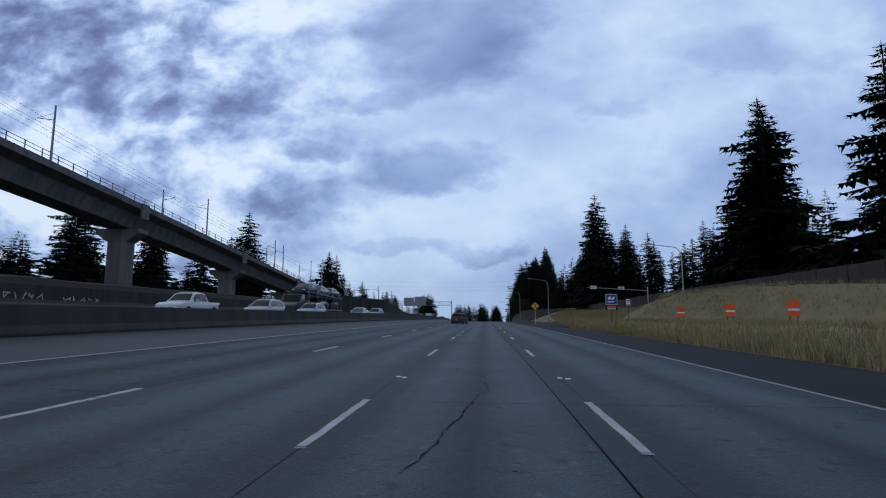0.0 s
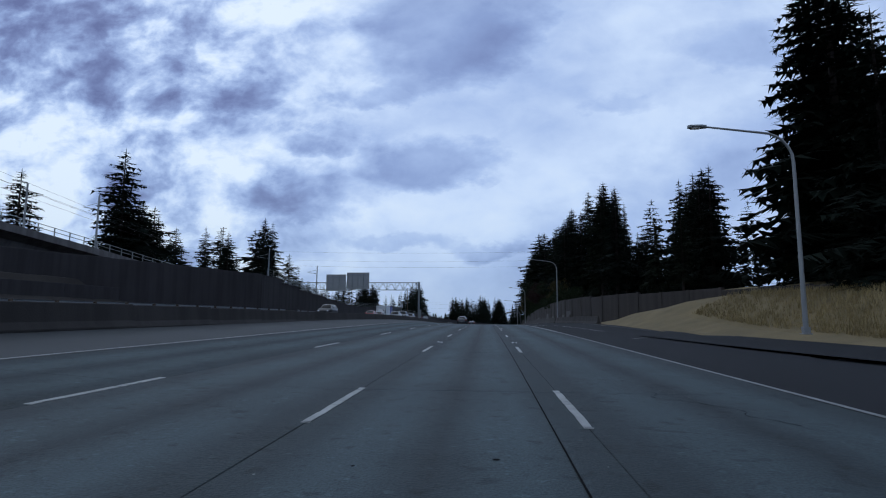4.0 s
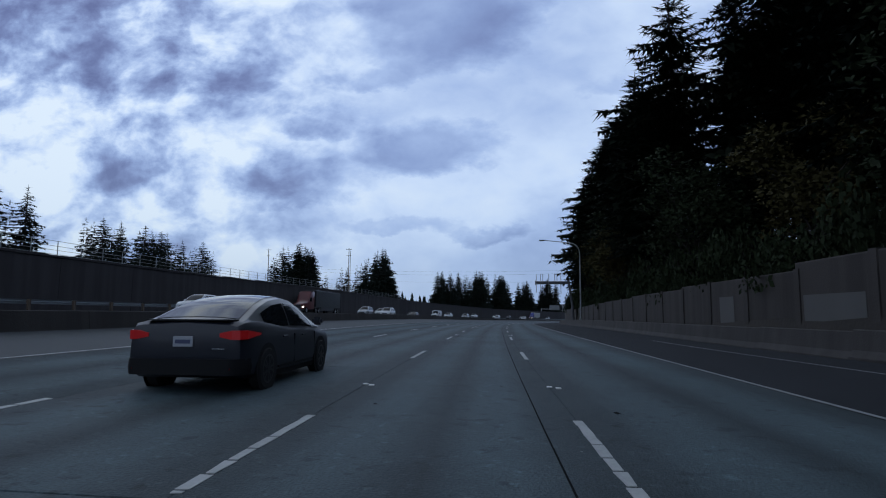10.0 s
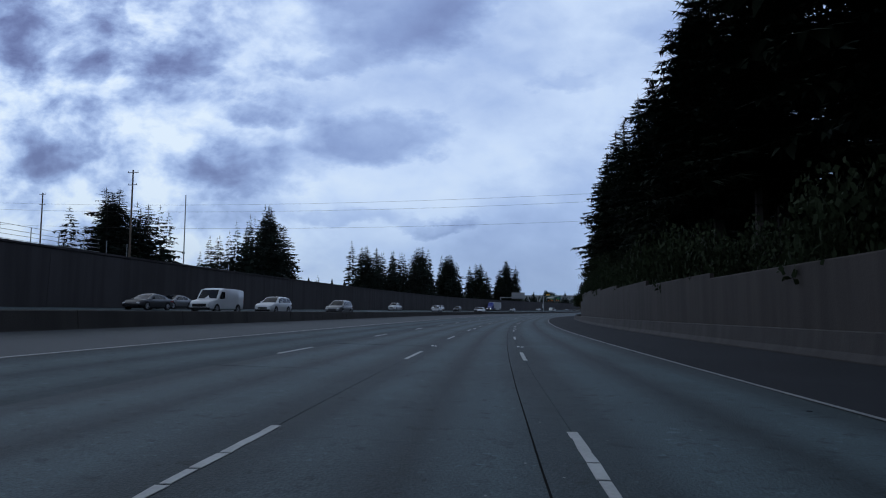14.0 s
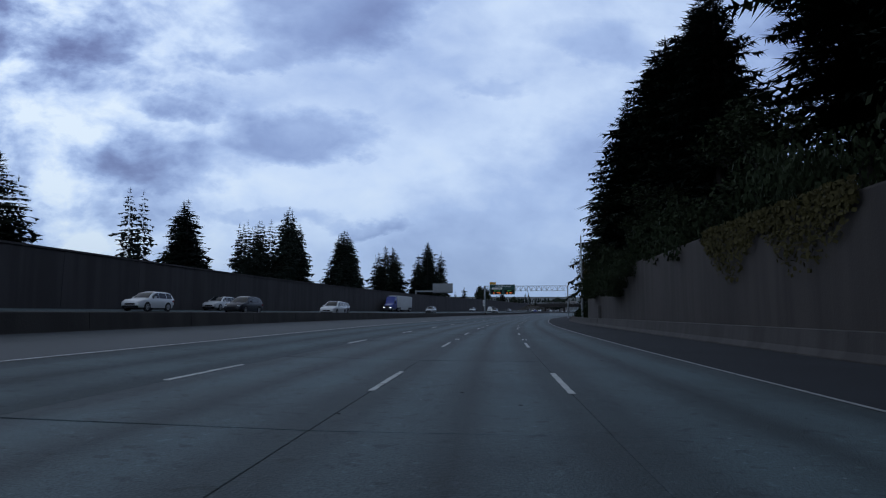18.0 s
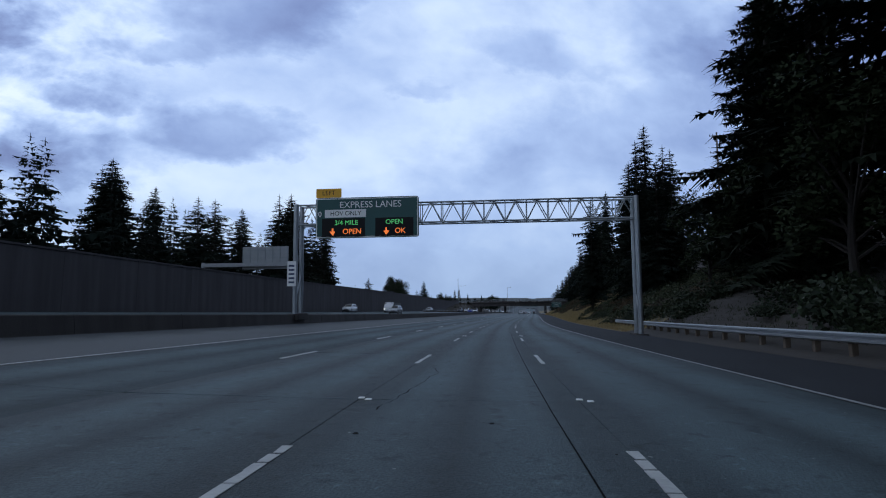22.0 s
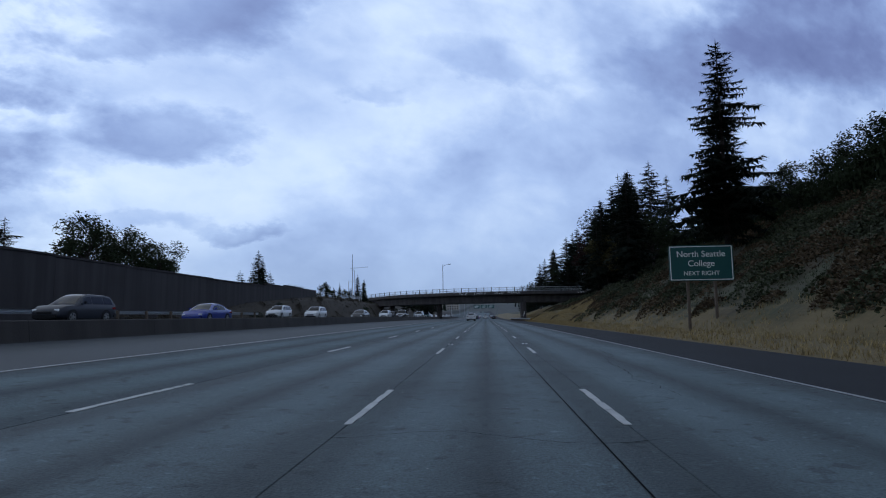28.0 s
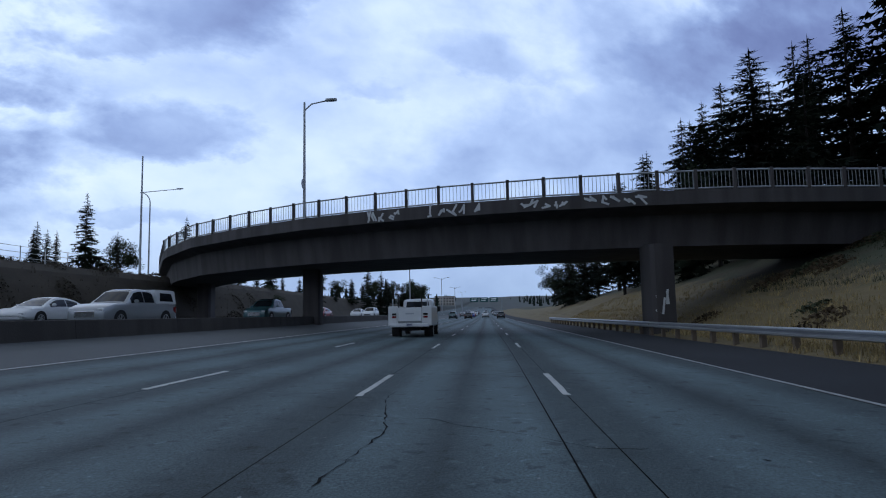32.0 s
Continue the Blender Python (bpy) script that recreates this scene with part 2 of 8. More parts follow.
def glow(name, color, strength):
    m = bpy.data.materials.new(name)
    m.use_nodes = True
    b = m.node_tree.nodes["Principled BSDF"]
    b.inputs["Base Color"].default_value = (*color, 1)
    b.inputs["Emission Color"].default_value = (*color, 1)
    b.inputs["Emission Strength"].default_value = strength
    b.inputs["Roughness"].default_value = 0.3
    return m


def paint(name, color, coat=0.6, rough=0.35, metal=0.0):
    m = mat(name, color, rough, metal, 0.06, 1.2, fine=9.0)
    m.node_tree.nodes["Principled BSDF"].inputs["Coat Weight"].default_value = coat
    m.node_tree.nodes["Principled BSDF"].inputs["Coat Roughness"].default_value = 0.06
    return m


CONCRETE = mat("road_concrete", (0.047, 0.070, 0.077), 0.72, vary=0.42, scale=3.0, bump=1.0, fine=38, grain=3.6, random=0.05, extra=lane_wear, spec=0.35)
CONCRETE_FAR = mat("road_concrete_joined", (0.047, 0.070, 0.077), 0.72, vary=0.42, scale=3.0, bump=1.0, fine=38, grain=3.6, island=0.05, extra=lane_wear, spec=0.2)
CONCRETE_NEW = mat("newer_road_concrete", (0.069, 0.097, 0.105), 0.72, vary=0.42, scale=3.0, bump=1.0, fine=38, grain=3.6, random=0.05, extra=lane_wear, spec=0.35)
CONCRETE_NEW_FAR = mat("newer_concrete_joined", (0.069, 0.097, 0.105), 0.72, vary=0.42, scale=3.0, bump=1.0, fine=38, grain=3.6, island=0.05, extra=lane_wear, spec=0.2)
ASPHALT = mat("asphalt", (0.017, 0.019, 0.023), 0.9, spec=0.25, vary=0.35, scale=3.0, bump=0.5, fine=45)
SHOULDER_L = mat("shoulder_concrete", (0.046, 0.052, 0.056), 0.8, vary=0.25, scale=3.0, bump=0.4, fine=30)
LINE_WHITE = mat("road_paint_white", (0.36, 0.37, 0.36), 0.6, vary=0.40, scale=0.5, fine=25)
EDGE_WHITE = mat("edge_paint_worn", (0.24, 0.25, 0.25), 0.6, vary=0.45, scale=0.4, fine=12)
TAR = mat("crack_sealant", (0.010, 0.010, 0.011), 0.95, vary=0.3, scale=0.5, spec=0.05)
MARKER = mat("marker_ceramic", (0.75, 0.75, 0.72), 0.3, vary=0.1, scale=0.1)
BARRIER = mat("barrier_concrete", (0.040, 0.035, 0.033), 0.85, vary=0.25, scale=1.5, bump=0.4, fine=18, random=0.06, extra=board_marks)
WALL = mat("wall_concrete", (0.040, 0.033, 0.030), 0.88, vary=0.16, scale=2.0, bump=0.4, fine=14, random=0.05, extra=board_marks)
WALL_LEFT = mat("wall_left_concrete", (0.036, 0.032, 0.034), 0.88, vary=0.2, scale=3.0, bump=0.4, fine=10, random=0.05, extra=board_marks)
PATCH = mat("wall_patch_paint", (0.080, 0.077, 0.075), 0.8, vary=0.08, scale=1.0)
DECK = mat("deck_concrete", (0.15, 0.14, 0.135), 0.85, vary=0.16, scale=2.5, bump=0.3, fine=10, extra=board_marks)
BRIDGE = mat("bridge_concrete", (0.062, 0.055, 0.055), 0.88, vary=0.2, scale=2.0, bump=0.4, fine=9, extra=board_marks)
STEEL = mat("galvanised_steel", (0.33, 0.35, 0.37), 0.45, 0.75, 0.15, 0.6, fine=12)
STEEL_DULL = mat("weathered_steel", (0.22, 0.24, 0.25), 0.6, 0.4, 0.2, 0.6, fine=12)
POLE = mat("pole_grey", (0.26, 0.27, 0.28), 0.55, 0.4, 0.12, 0.5)
POLE_DARK = mat("aged_pole_grey", (0.09, 0.092, 0.10), 0.7, 0.3, 0.2, 0.5)
WOOD = mat("post_wood", (0.10, 0.075, 0.055), 0.9, vary=0.3, scale=0.3, fine=20)
BARK = mat("bark", (0.022, 0.017, 0.014), 0.95, vary=0.35, scale=0.4, bump=0.8, fine=9)
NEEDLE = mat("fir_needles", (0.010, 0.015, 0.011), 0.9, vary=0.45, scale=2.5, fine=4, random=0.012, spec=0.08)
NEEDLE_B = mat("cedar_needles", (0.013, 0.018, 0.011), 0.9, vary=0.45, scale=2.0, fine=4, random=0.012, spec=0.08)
LEAF = mat("broad_leaves", (0.020, 0.028, 0.013), 0.8, vary=0.5, scale=1.8, fine=4, random=0.02, spec=0.1)
LEAF_RED = mat("reddish_leaves", (0.028, 0.015, 0.013), 0.8, vary=0.45, scale=1.8, fine=4, spec=0.1)
LEAF_YEL = mat("yellowing_leaves", (0.050, 0.043, 0.016), 0.8, vary=0.5, scale=1.5, fine=4, spec=0.1)
IVY = mat("ivy_leaves", (0.014, 0.024, 0.009), 0.75, vary=0.55, scale=1.6, fine=5, island=0.4, spec=0.4)
BRAMBLE = mat("bramble", (0.040, 0.032, 0.020), 0.85, vary=0.5, scale=1.6, fine=5, island=0.3)
DRY = mat("dry_grass", (0.27, 0.205, 0.095), 0.9, vary=0.4, scale=2.5, fine=6, island=0.25)
DRY_SOIL = mat("dry_grass_ground", (0.20, 0.152, 0.075), 0.95, vary=0.35, scale=2.2, bump=0.8, fine=7)
DRY_DULL = mat("dull_dry_grass", (0.27, 0.20, 0.088), 0.9, vary=0.45, scale=1.8, fine=6, island=0.3)



def cover_mix(nt, col, geo):
    """Dry ground under ragged patches of low green and brown growth, by the share stored on the ground sheet."""
    N, L = nt.nodes.new, nt.links.new
    at_ = N("ShaderNodeAttribute")
    at_.attribute_name = "cover"
    noise = []
    for s, d in ((0.35, 6), (0.22, 5)):
        n = N("ShaderNodeTexNoise")
        n.inputs["Scale"].default_value, n.inputs["Detail"].default_value = s, d
        n.inputs["Roughness"].default_value = 0.7
        L(geo.outputs["Position"], n.inputs[0])
        noise.append(n.outputs[0])
    add = N("ShaderNodeMath")
    add.operation = "MULTIPLY_ADD"
    L(noise[0], add.inputs[0])
    add.inputs[1].default_value = 2.0
    L(at_.outputs["Fac"], add.inputs[2])
    rg = N("ShaderNodeMapRange")
    L(add.outputs[0], rg.inputs[0])
    rg.inputs[1].default_value, rg.inputs[2].default_value = 1.3, 1.75
    hue = N("ShaderNodeMapRange")
    L(noise[1], hue.inputs[0])
    hue.inputs[1].default_value, hue.inputs[2].default_value = 0.38, 0.62
    low = N("ShaderNodeMix")
    low.data_type = "RGBA"
    L(hue.outputs[0], low.inputs[0])
    low.inputs[6].default_value, low.inputs[7].default_value = (0.033, 0.041, 0.017, 1), (0.046, 0.035, 0.017, 1)
    mix = N("ShaderNodeMix")
    mix.data_type = "RGBA"
    L(rg.outputs[0], mix.inputs[0])
    L(col, mix.inputs[6])
    L(low.outputs[2], mix.inputs[7])
    return mix.outputs[2]


SLOPE_SOIL = mat("overgrown_slope", (0.120, 0.090, 0.040), 0.95, vary=0.35, scale=2.0, bump=0.9, fine=6, extra=cover_mix)
BANK_SOIL = mat("dirt_bank", (0.036, 0.029, 0.021), 0.95, vary=0.45, scale=2.2, bump=0.9, fine=5)
BRUSH_GREEN = mat("bramble_leaves", (0.031, 0.038, 0.017), 0.8, vary=0.5, scale=1.4, fine=5, island=0.35, spec=0.3)
BRUSH_BROWN = mat("dry_bramble_leaves", (0.062, 0.043, 0.024), 0.85, vary=0.5, scale=1.4, fine=5, island=0.35, spec=0.2)
SOIL = mat("dark_soil", (0.030, 0.025, 0.021), 0.95, vary=0.4, scale=3.0, bump=0.8, fine=5)
FARLAND = mat("far_land", (0.030, 0.036, 0.032), 0.95, vary=0.4, scale=40.0, fine=0.3)
SIGN_GREEN = mat("sign_green", (0.003, 0.060, 0.056), 0.45, vary=0.08, scale=1.0)
SIGN_YELLOW = mat("sign_yellow", (0.72, 0.36, 0.01), 0.45, vary=0.06, scale=0.6)
SIGN_BLUE = mat("sign_blue", (0.01, 0.045, 0.22), 0.45, vary=0.06, scale=0.6)
SIGN_WHITE = mat("sign_white", (0.74, 0.74, 0.72), 0.5, vary=0.06, scale=0.6)
SIGN_BACK = mat("sign_back_aluminium", (0.26, 0.27, 0.28), 0.5, 0.5, 0.12, 0.8, fine=6)
BLACK = mat("black_plastic", (0.008, 0.008, 0.009), 0.7, spec=0.25, vary=0.2, scale=0.4)
RUBBER = mat("tyre_rubber", (0.010, 0.010, 0.011), 0.9, vary=0.2, scale=0.2)
RIM = mat("alloy_rim", (0.45, 0.46, 0.48), 0.35, 0.9, 0.08, 0.2)
RIM_DARK = mat("dark_rim", (0.03, 0.03, 0.033), 0.4, 0.6, 0.1, 0.2)
CHROME = mat("chrome_trim", (0.6, 0.6, 0.62), 0.2, 1.0, 0.05, 0.2)
GLASS = glass("tinted_glass", (0.010, 0.013, 0.016), 0.03)
HEADLIGHT = mat("headlight_lens", (0.62, 0.64, 0.66), 0.1, 0.2, 0.05, 0.2)
TAIL = mat("tail_lens_red", (0.17, 0.007, 0.009), 0.15, vary=0.15, scale=0.1)
TAIL_LIT = glow("tail_lamp_lit", (0.34, 0.008, 0.010), 0.14)
HEAD_LIT = glow("head_lamp_lit", (1.0, 0.97, 0.9), 2.0)
PLATE = mat("number_plate", (0.34, 0.35, 0.38), 0.5, vary=0.05, scale=0.1)
BAR_DARK = mat("dark_bars", (0.05, 0.06, 0.12), 0.6, vary=0.1, scale=0.1)
ORANGE = mat("safety_orange", (0.85, 0.10, 0.015), 0.6, vary=0.1, scale=0.3)
LED_AMBER = glow("led_amber", (1.0, 0.22, 0.04), 0.7)
LED_GREEN = glow("led_green", (0.12, 0.7, 0.2), 0.35)
GRAFFITI = mat("spray_paint_white", (0.45, 0.46, 0.46), 0.7, vary=0.25, scale=0.5)
BRICKISH = mat("building_walls", (0.30, 0.27, 0.24), 0.85, vary=0.15, scale=4.0)
ROOFING = mat("roofing", (0.10, 0.095, 0.09), 0.9, vary=0.2, scale=2.0)
CABLE = mat("cable_black", (0.012, 0.012, 0.013), 0.7, vary=0.1)
PAINTS = {
    "white": paint("paint_white", (0.50, 0.51, 0.52)),
    "silver": paint("paint_silver", (0.24, 0.255, 0.27), metal=0.4),
    "grey": paint("paint_grey", (0.12, 0.125, 0.13), metal=0.3),
    "black": paint("paint_black", (0.012, 0.013, 0.016)),
    "plum": paint("paint_dark_plum", (0.010, 0.008, 0.012), coat=0.15, rough=0.5),
    "navy": paint("paint_dark_navy", (0.004, 0.006, 0.014), coat=0.15, rough=0.5),
    "red": paint("paint_red", (0.22, 0.012, 0.016)),
    "blue": paint("paint_blue", (0.012, 0.03, 0.22)),
    "teal": paint("paint_teal", (0.02, 0.07, 0.08)),
    "green": paint("paint_olive", (0.10, 0.11, 0.085)),
    "lightblue": paint("paint_pale_blue", (0.22, 0.28, 0.34), metal=0.3),
    "maroon": paint("paint_maroon", (0.10, 0.012, 0.012)),
    "orange": paint("paint_machine_orange", (0.55, 0.20, 0.01)),
}


# ---- the road's line: heading and grade along it ----
HEAD = [(-243.0, 0), (269.7, 0.0), (296.9, 0.96), (324.8, 2.27), (353.0, 3.33), (380.2, 5.49), (409.0, 7.49), (452.0, 10.42), (481.2, 12.41), (510.7, 13.79), (538.6, 15.65), (568.8, 17.75), (598.4, 19.24), (627.7, 21.44), (658.1, 22.5), (686.9, 24.41), (717.6, 25.34), (761.5, 25.41), (819.5, 25.11), (1722.8, 25.11)]
GRADE = [(-243.0, 0.69), (0.0, 0.69), (95.0, 0.28), (148.3, 0.35), (188.9, -0.54), (243.1, -1.37), (296.9, -1.47), (353.0, -1.91), (380.2, -2.18), (409.0, -2.29), (452.0, -2.02), (496.0, -2.12), (524.8, -1.93), (553.7, -2.23), (598.4, -1.86), (643.1, -2.03), (732.2, -1.55), (968.8, -1.97), (1287.8, -1.0), (1722.8, -0.5)]
ARC = np.arange(-3000.0, 4600.0, 2.0)
box7 = np.ones(21) / 21.0


def eased(knots):
    v = np.radians(np.interp(ARC, [k[0] for k in knots], [k[1] for k in knots]))
    return np.convolve(np.pad(v, 10, "edge"), box7, "valid")


TURN, CLIMB = eased(HEAD), eased(GRADE)
TURN[ARC < -243], CLIMB[ARC < -243], CLIMB[ARC > 1723] = 0.0, 0.0, 0.0
LX, LY, LZ = np.cumsum(np.sin(TURN)) * 2, np.cumsum(np.cos(TURN)) * 2, np.cumsum(np.tan(CLIMB)) * 2
O0 = int(np.searchsorted(ARC, 0.0))
LX, LY, LZ = LX - LX[O0], LY - LY[O0], LZ - LZ[O0]


def line(s):
    """Place of the lane's middle at s metres along the road, its heading to the right and its climb."""
    return (float(np.interp(s, ARC, LX)), float(np.interp(s, ARC, LY)), float(np.interp(s, ARC, LZ)),
            float(np.interp(s, ARC, TURN)), float(np.interp(s, ARC, CLIMB)))


def P(s, u, z=0.0):
    """World place: s along the road, u to the right of the lane's middle, z above the lane."""
    x, y, h, a, _ = line(s)
    return Vector((x + u * math.cos(a), y - u * math.sin(a), h + z))


def at(s, u, z=0.0, turn=0.0, grade=False, bank=0.0):
    """A pose on the road: x to the right, y ahead."""
    x, y, h, a, g = line(s)
    m = Matrix.Translation(P(s, u, z)) @ Matrix.Rotation(-a + radians(turn), 4, "Z")
    if grade:
        m = m @ Matrix.Rotation(g, 4, "X") @ Matrix.Rotation(bank, 4, "Y")
    return m


def smooth(a, b, x):
    t = min(1.0, max(0.0, (x - a) / (b - a)))
    return t * t * (3 - 2 * t)


def lerp(pts, x):
    return float(np.interp(x, [p[0] for p in pts], [p[1] for p in pts]))


WALL_TOP = [(150, 3.7), (205, 4.5), (230, 4.6), (262, 4.3), (300, 3.4), (330, 3.1), (376, 2.9), (386, 3.2), (412, 3.5), (440, 4.3), (484, 5.2), (523, 5.7), (553, 6.1), (594, 6.7)]
LEFT_TOP = [(150, 8.4), (200, 7.8), (213, 6.6), (228, 6.1), (244, 5.3), (262, 5.0), (290, 5.9), (330, 6.0), (374, 6.6), (560, 6.5), (680, 6.9), (760, 7.0), (830, 6.9), (872, 6.6), (890, 7.3), (1000, 7.6)]
WALL_U = [(-60, 36.0), (105, 34.0), (150, 26.0), (185, 17.0), (205, 14.4), (300, 14.0), (376, 13.4), (420, 12.6), (600, 12.5)]


RAMP = [(-60, 25.5), (60, 23.5), (100, 19.0), (130, 14.0), (165, 11.0)]
CROSS_U = [-36.0, -29.5, -13.5, -12.0, -9.5, -8.0, -6.4, -5.5, -4.1, 6.5, 9.25, 12.0]
CROSS_Z = [1.70, 1.4725, 0.8325, 0.6285, 0.418, 0.320, 0.242, 0.186, 0.11, 0.11, 0.053, 0.0]


def road_z(s, u):
    """Height of the pavement: it crowns at the lanes, banks up to the left and, by the ramp, to the right."""
    z = float(np.interp(u, CROSS_U, CROSS_Z))
    if u > 6:
        z += 0.45 * smooth(6, 12.5, u) * (1 - smooth(250, 300, s)) * smooth(140, 190, s)
    return z


def ground_z(s, u):
    """Height of the ground sheet over the lane's middle."""
    if u < -29.5:
        low = 1.40
        if s < 215:  # under the viaduct
            z = low + 1.2 * smooth(-33, -44, u) + 3.0 * smooth(-46, -49, u)
        else:
            z = low + max(0.0, road_z(s, u) - 0.12 - low) * smooth(335, 350, s) * (1 - smooth(812, 838, s))
        behind = (lerp(LEFT_TOP, s) - 0.8) * smooth(200, 225, s) * smooth(-36.6, -37.4, u) if s < 905 else 0
        foot = lerp([(838, 0.0), (856, 2.0), (872, 4.2), (890, 5.6), (906, 6.6), (1000, 7.0), (1250, 5.0)], s)
        bank = foot * (0.9 * smooth(-30.4, -36.2, u) + 0.1 * smooth(-36, -46, u)) if s > 838 else 0
        return max(z, behind, bank) + 3.0 * smooth(-90, -400, u)
    if u <= 9.6:
        return road_z(s, u) - 0.12
    if s < 205:
        wu = lerp(WALL_U, s)
        low = road_z(s, u) - 0.12
        # the ramp cuts through: a narrow wedge before it, a grass bank up to the wall behind it
        rc = lerp(RAMP, s)
        rise = lerp([(-60, 2.6), (40, 3.4), (62, 4.5), (90, 4.5), (108, 3.0), (130, 2.8)], s)
        verge = 0.1 + (0.3 * smooth(9.6, 13, u) + 0.35 * smooth(11, rc - 4.5, u) * (1 - smooth(rc - 4, rc - 3.1, u)) + rise * smooth(rc + 3.3, rc + 9.5, u)) * (1 - smooth(110, 165, s))
        if u < rc - 3.0:
            cut = low + 0.4 * smooth(9.6, rc - 4, u) * (1 - smooth(104, 124, s))
        elif u < rc + 3.3:
            cut = low
        else:
            cut = low + (0.25 + max(3.0, rise) * smooth(rc + 3.2, max(wu - 1.0, rc + 5.0), u)) * (1 - smooth(158, 190, s))
        k = smooth(88, 114, s)
        z = verge * (1 - k) + max(cut, -0.05) * k if u < wu + 3.6 else 4.0 + 0.05 * (u - wu)
        return min(z, 12)
    if s < 600:
        wu = lerp(WALL_U, s)
        if u < wu + 0.15:
            return road_z(s, u) - 0.1
        return lerp(WALL_TOP, s) - 0.9 + 0.10 * min(60, u - wu)
    # cutting slope
    k = smooth(595, 616, s)
    top = lerp([(600, 7.0), (680, 7.8), (730, 8.8), (760, 9.3), (800, 9.8), (860, 10.5), (930, 8.5), (980, 8.0), (1060, 6.0), (1200, 3.0)], s)
    z = 0.05 + 0.35 * smooth(9.6, 12, u) + (top - 0.4) * min(1.0, max(0.0, (u - 12.0) / 19.0)) ** 0.9
    z = z + 4.0 * smooth(40, 200, u)
    if s < 640:
        z0 = lerp(WALL_TOP, min(s, 594)) - 0.9 + 0.10 * min(60, max(0, u - 12.5))
        z = z * k + (z0 if u > 13.5 else 0.05) * (1 - k)
    return z


# ---- mesh helpers ----
class Shape:
    """Loose mesh data, gathered piece by piece."""

    def __init__(self):
        self.v, self.f = [], []

    def add(self, verts, faces, m=None):
        n = len(self.v)
        self.v += [tuple(m @ Vector(p)) for p in verts] if m is not None else [tuple(p) for p in verts]
        self.f += [tuple(i + n for i in f) for f in faces]
        return self

    def box(self, x0, y0, z0, x1, y1, z1, m=None):
        v = [(x0, y0, z0), (x1, y0, z0), (x1, y1, z0), (x0, y1, z0), (x0, y0, z1), (x1, y0, z1), (x1, y1, z1), (x0, y1, z1)]
        return self.add(v, [(3, 2, 1, 0), (4, 5, 6, 7), (0, 1, 5, 4), (1, 2, 6, 5), (2, 3, 7, 6), (3, 0, 4, 7)], m)

    def prism(self, poly, a, b, axis="x", m=None):
        """A polygon drawn out along an axis from a to b. Along x the polygon is (y, z), along y (x, z), along z (x, y)."""
        mk = {"x": lambda p, t: (t, p[0], p[1]), "y": lambda p, t: (p[0], t, p[1]), "z": lambda p, t: (p[0], p[1], t)}[axis]
        n = len(poly)
        v = [mk(p, a) for p in poly] + [mk(p, b) for p in poly]
        return self.add(v, [tuple(range(n))[::-1], tuple(range(n, 2 * n))] + [(i, (i + 1) % n, n + (i + 1) % n, n + i) for i in range(n)], m)

    def tube(self, path, r, n=6, m=None, close=True):
        """A round bar along a path; r is one radius or one a point."""
        path = [Vector(p) for p in path]
        rs = r if isinstance(r, (list, tuple)) else [r] * len(path)
        v, f = [], []
        for i, p in enumerate(path):
            d = (path[min(i + 1, len(path) - 1)] - path[max(i - 1, 0)]).normalized()
            a = d.cross(Vector((0, 0, 1)) if abs(d.z) < 0.95 else Vector((1, 0, 0))).normalized()
            b = d.cross(a)
            for k in range(n):
                t = 2 * math.pi * k / n
                v.append(p + a * (math.cos(t) * rs[i]) + b * (math.sin(t) * rs[i]))
        for i in range(len(path) - 1):
            for k in range(n):
                f.append((i * n + k, i * n + (k + 1) % n, (i + 1) * n + (k + 1) % n, (i + 1) * n + k))
        if close:
            f += [tuple(range(n)), tuple(range((len(path) - 1) * n, len(path) * n))[::-1]]
        return self.add(v, f, m)

    def loft(self, rings, cap=True):
        n = len(rings[0])
        v = [p for r in rings for p in r]
        f = [(i * n + k, i * n + (k + 1) % n, (i + 1) * n + (k + 1) % n, (i + 1) * n + k) for i in range(len(rings) - 1) for k in range(n)]
        if cap:
            f += [tuple(range(n))[::-1], tuple(range((len(rings) - 1) * n, len(rings) * n))]
        return self.add(v, f)

    def disc(self, x0, x1, r, y=0.0, z=0.0, n=20, r1=None):
        r1 = r1 or r
        a = [(x0, y + r * math.cos(2 * math.pi * k / n), z + r * math.sin(2 * math.pi * k / n)) for k in range(n)]
        b = [(x1, y + r1 * math.cos(2 * math.pi * k / n), z + r1 * math.sin(2 * math.pi * k / n)) for k in range(n)]
        return self.loft([a, b])

    def mesh(self, name, material, bevel=0.0, shade=False):
        me = bpy.data.meshes.new(name)
        me.from_pydata(self.v, [], self.f)
        bm = bmesh.new()
        bm.from_mesh(me)
        bmesh.ops.recalc_face_normals(bm, faces=bm.faces)
        if bevel:
            bmesh.ops.bevel(bm, geom=[e for e in bm.edges if len(e.link_faces) == 2 and e.calc_face_angle(0) > 0.6], offset=bevel, segments=2 if bevel > 0.03 else 1, affect="EDGES", clamp_overlap=True)
        bm.to_mesh(me)
        bm.free()
        if shade:
            me.polygons.foreach_set("use_smooth", [True] * len(me.polygons))
            me.set_sharp_from_angle(angle=radians(38))
        me.materials.append(material)
        return me


def part(name, shape, material, parent=None, label="", bevel=0.0, shade=False, m=None):
    me = shape if isinstance(shape, bpy.types.Mesh) else shape.mesh(name, material, bevel, shade)
    ob = new(name, me)
    if parent is not None:
        ob.parent = parent
    if m is not None:
        ob.matrix_basis = m
    if label:
        ob["label"] = label
    return ob


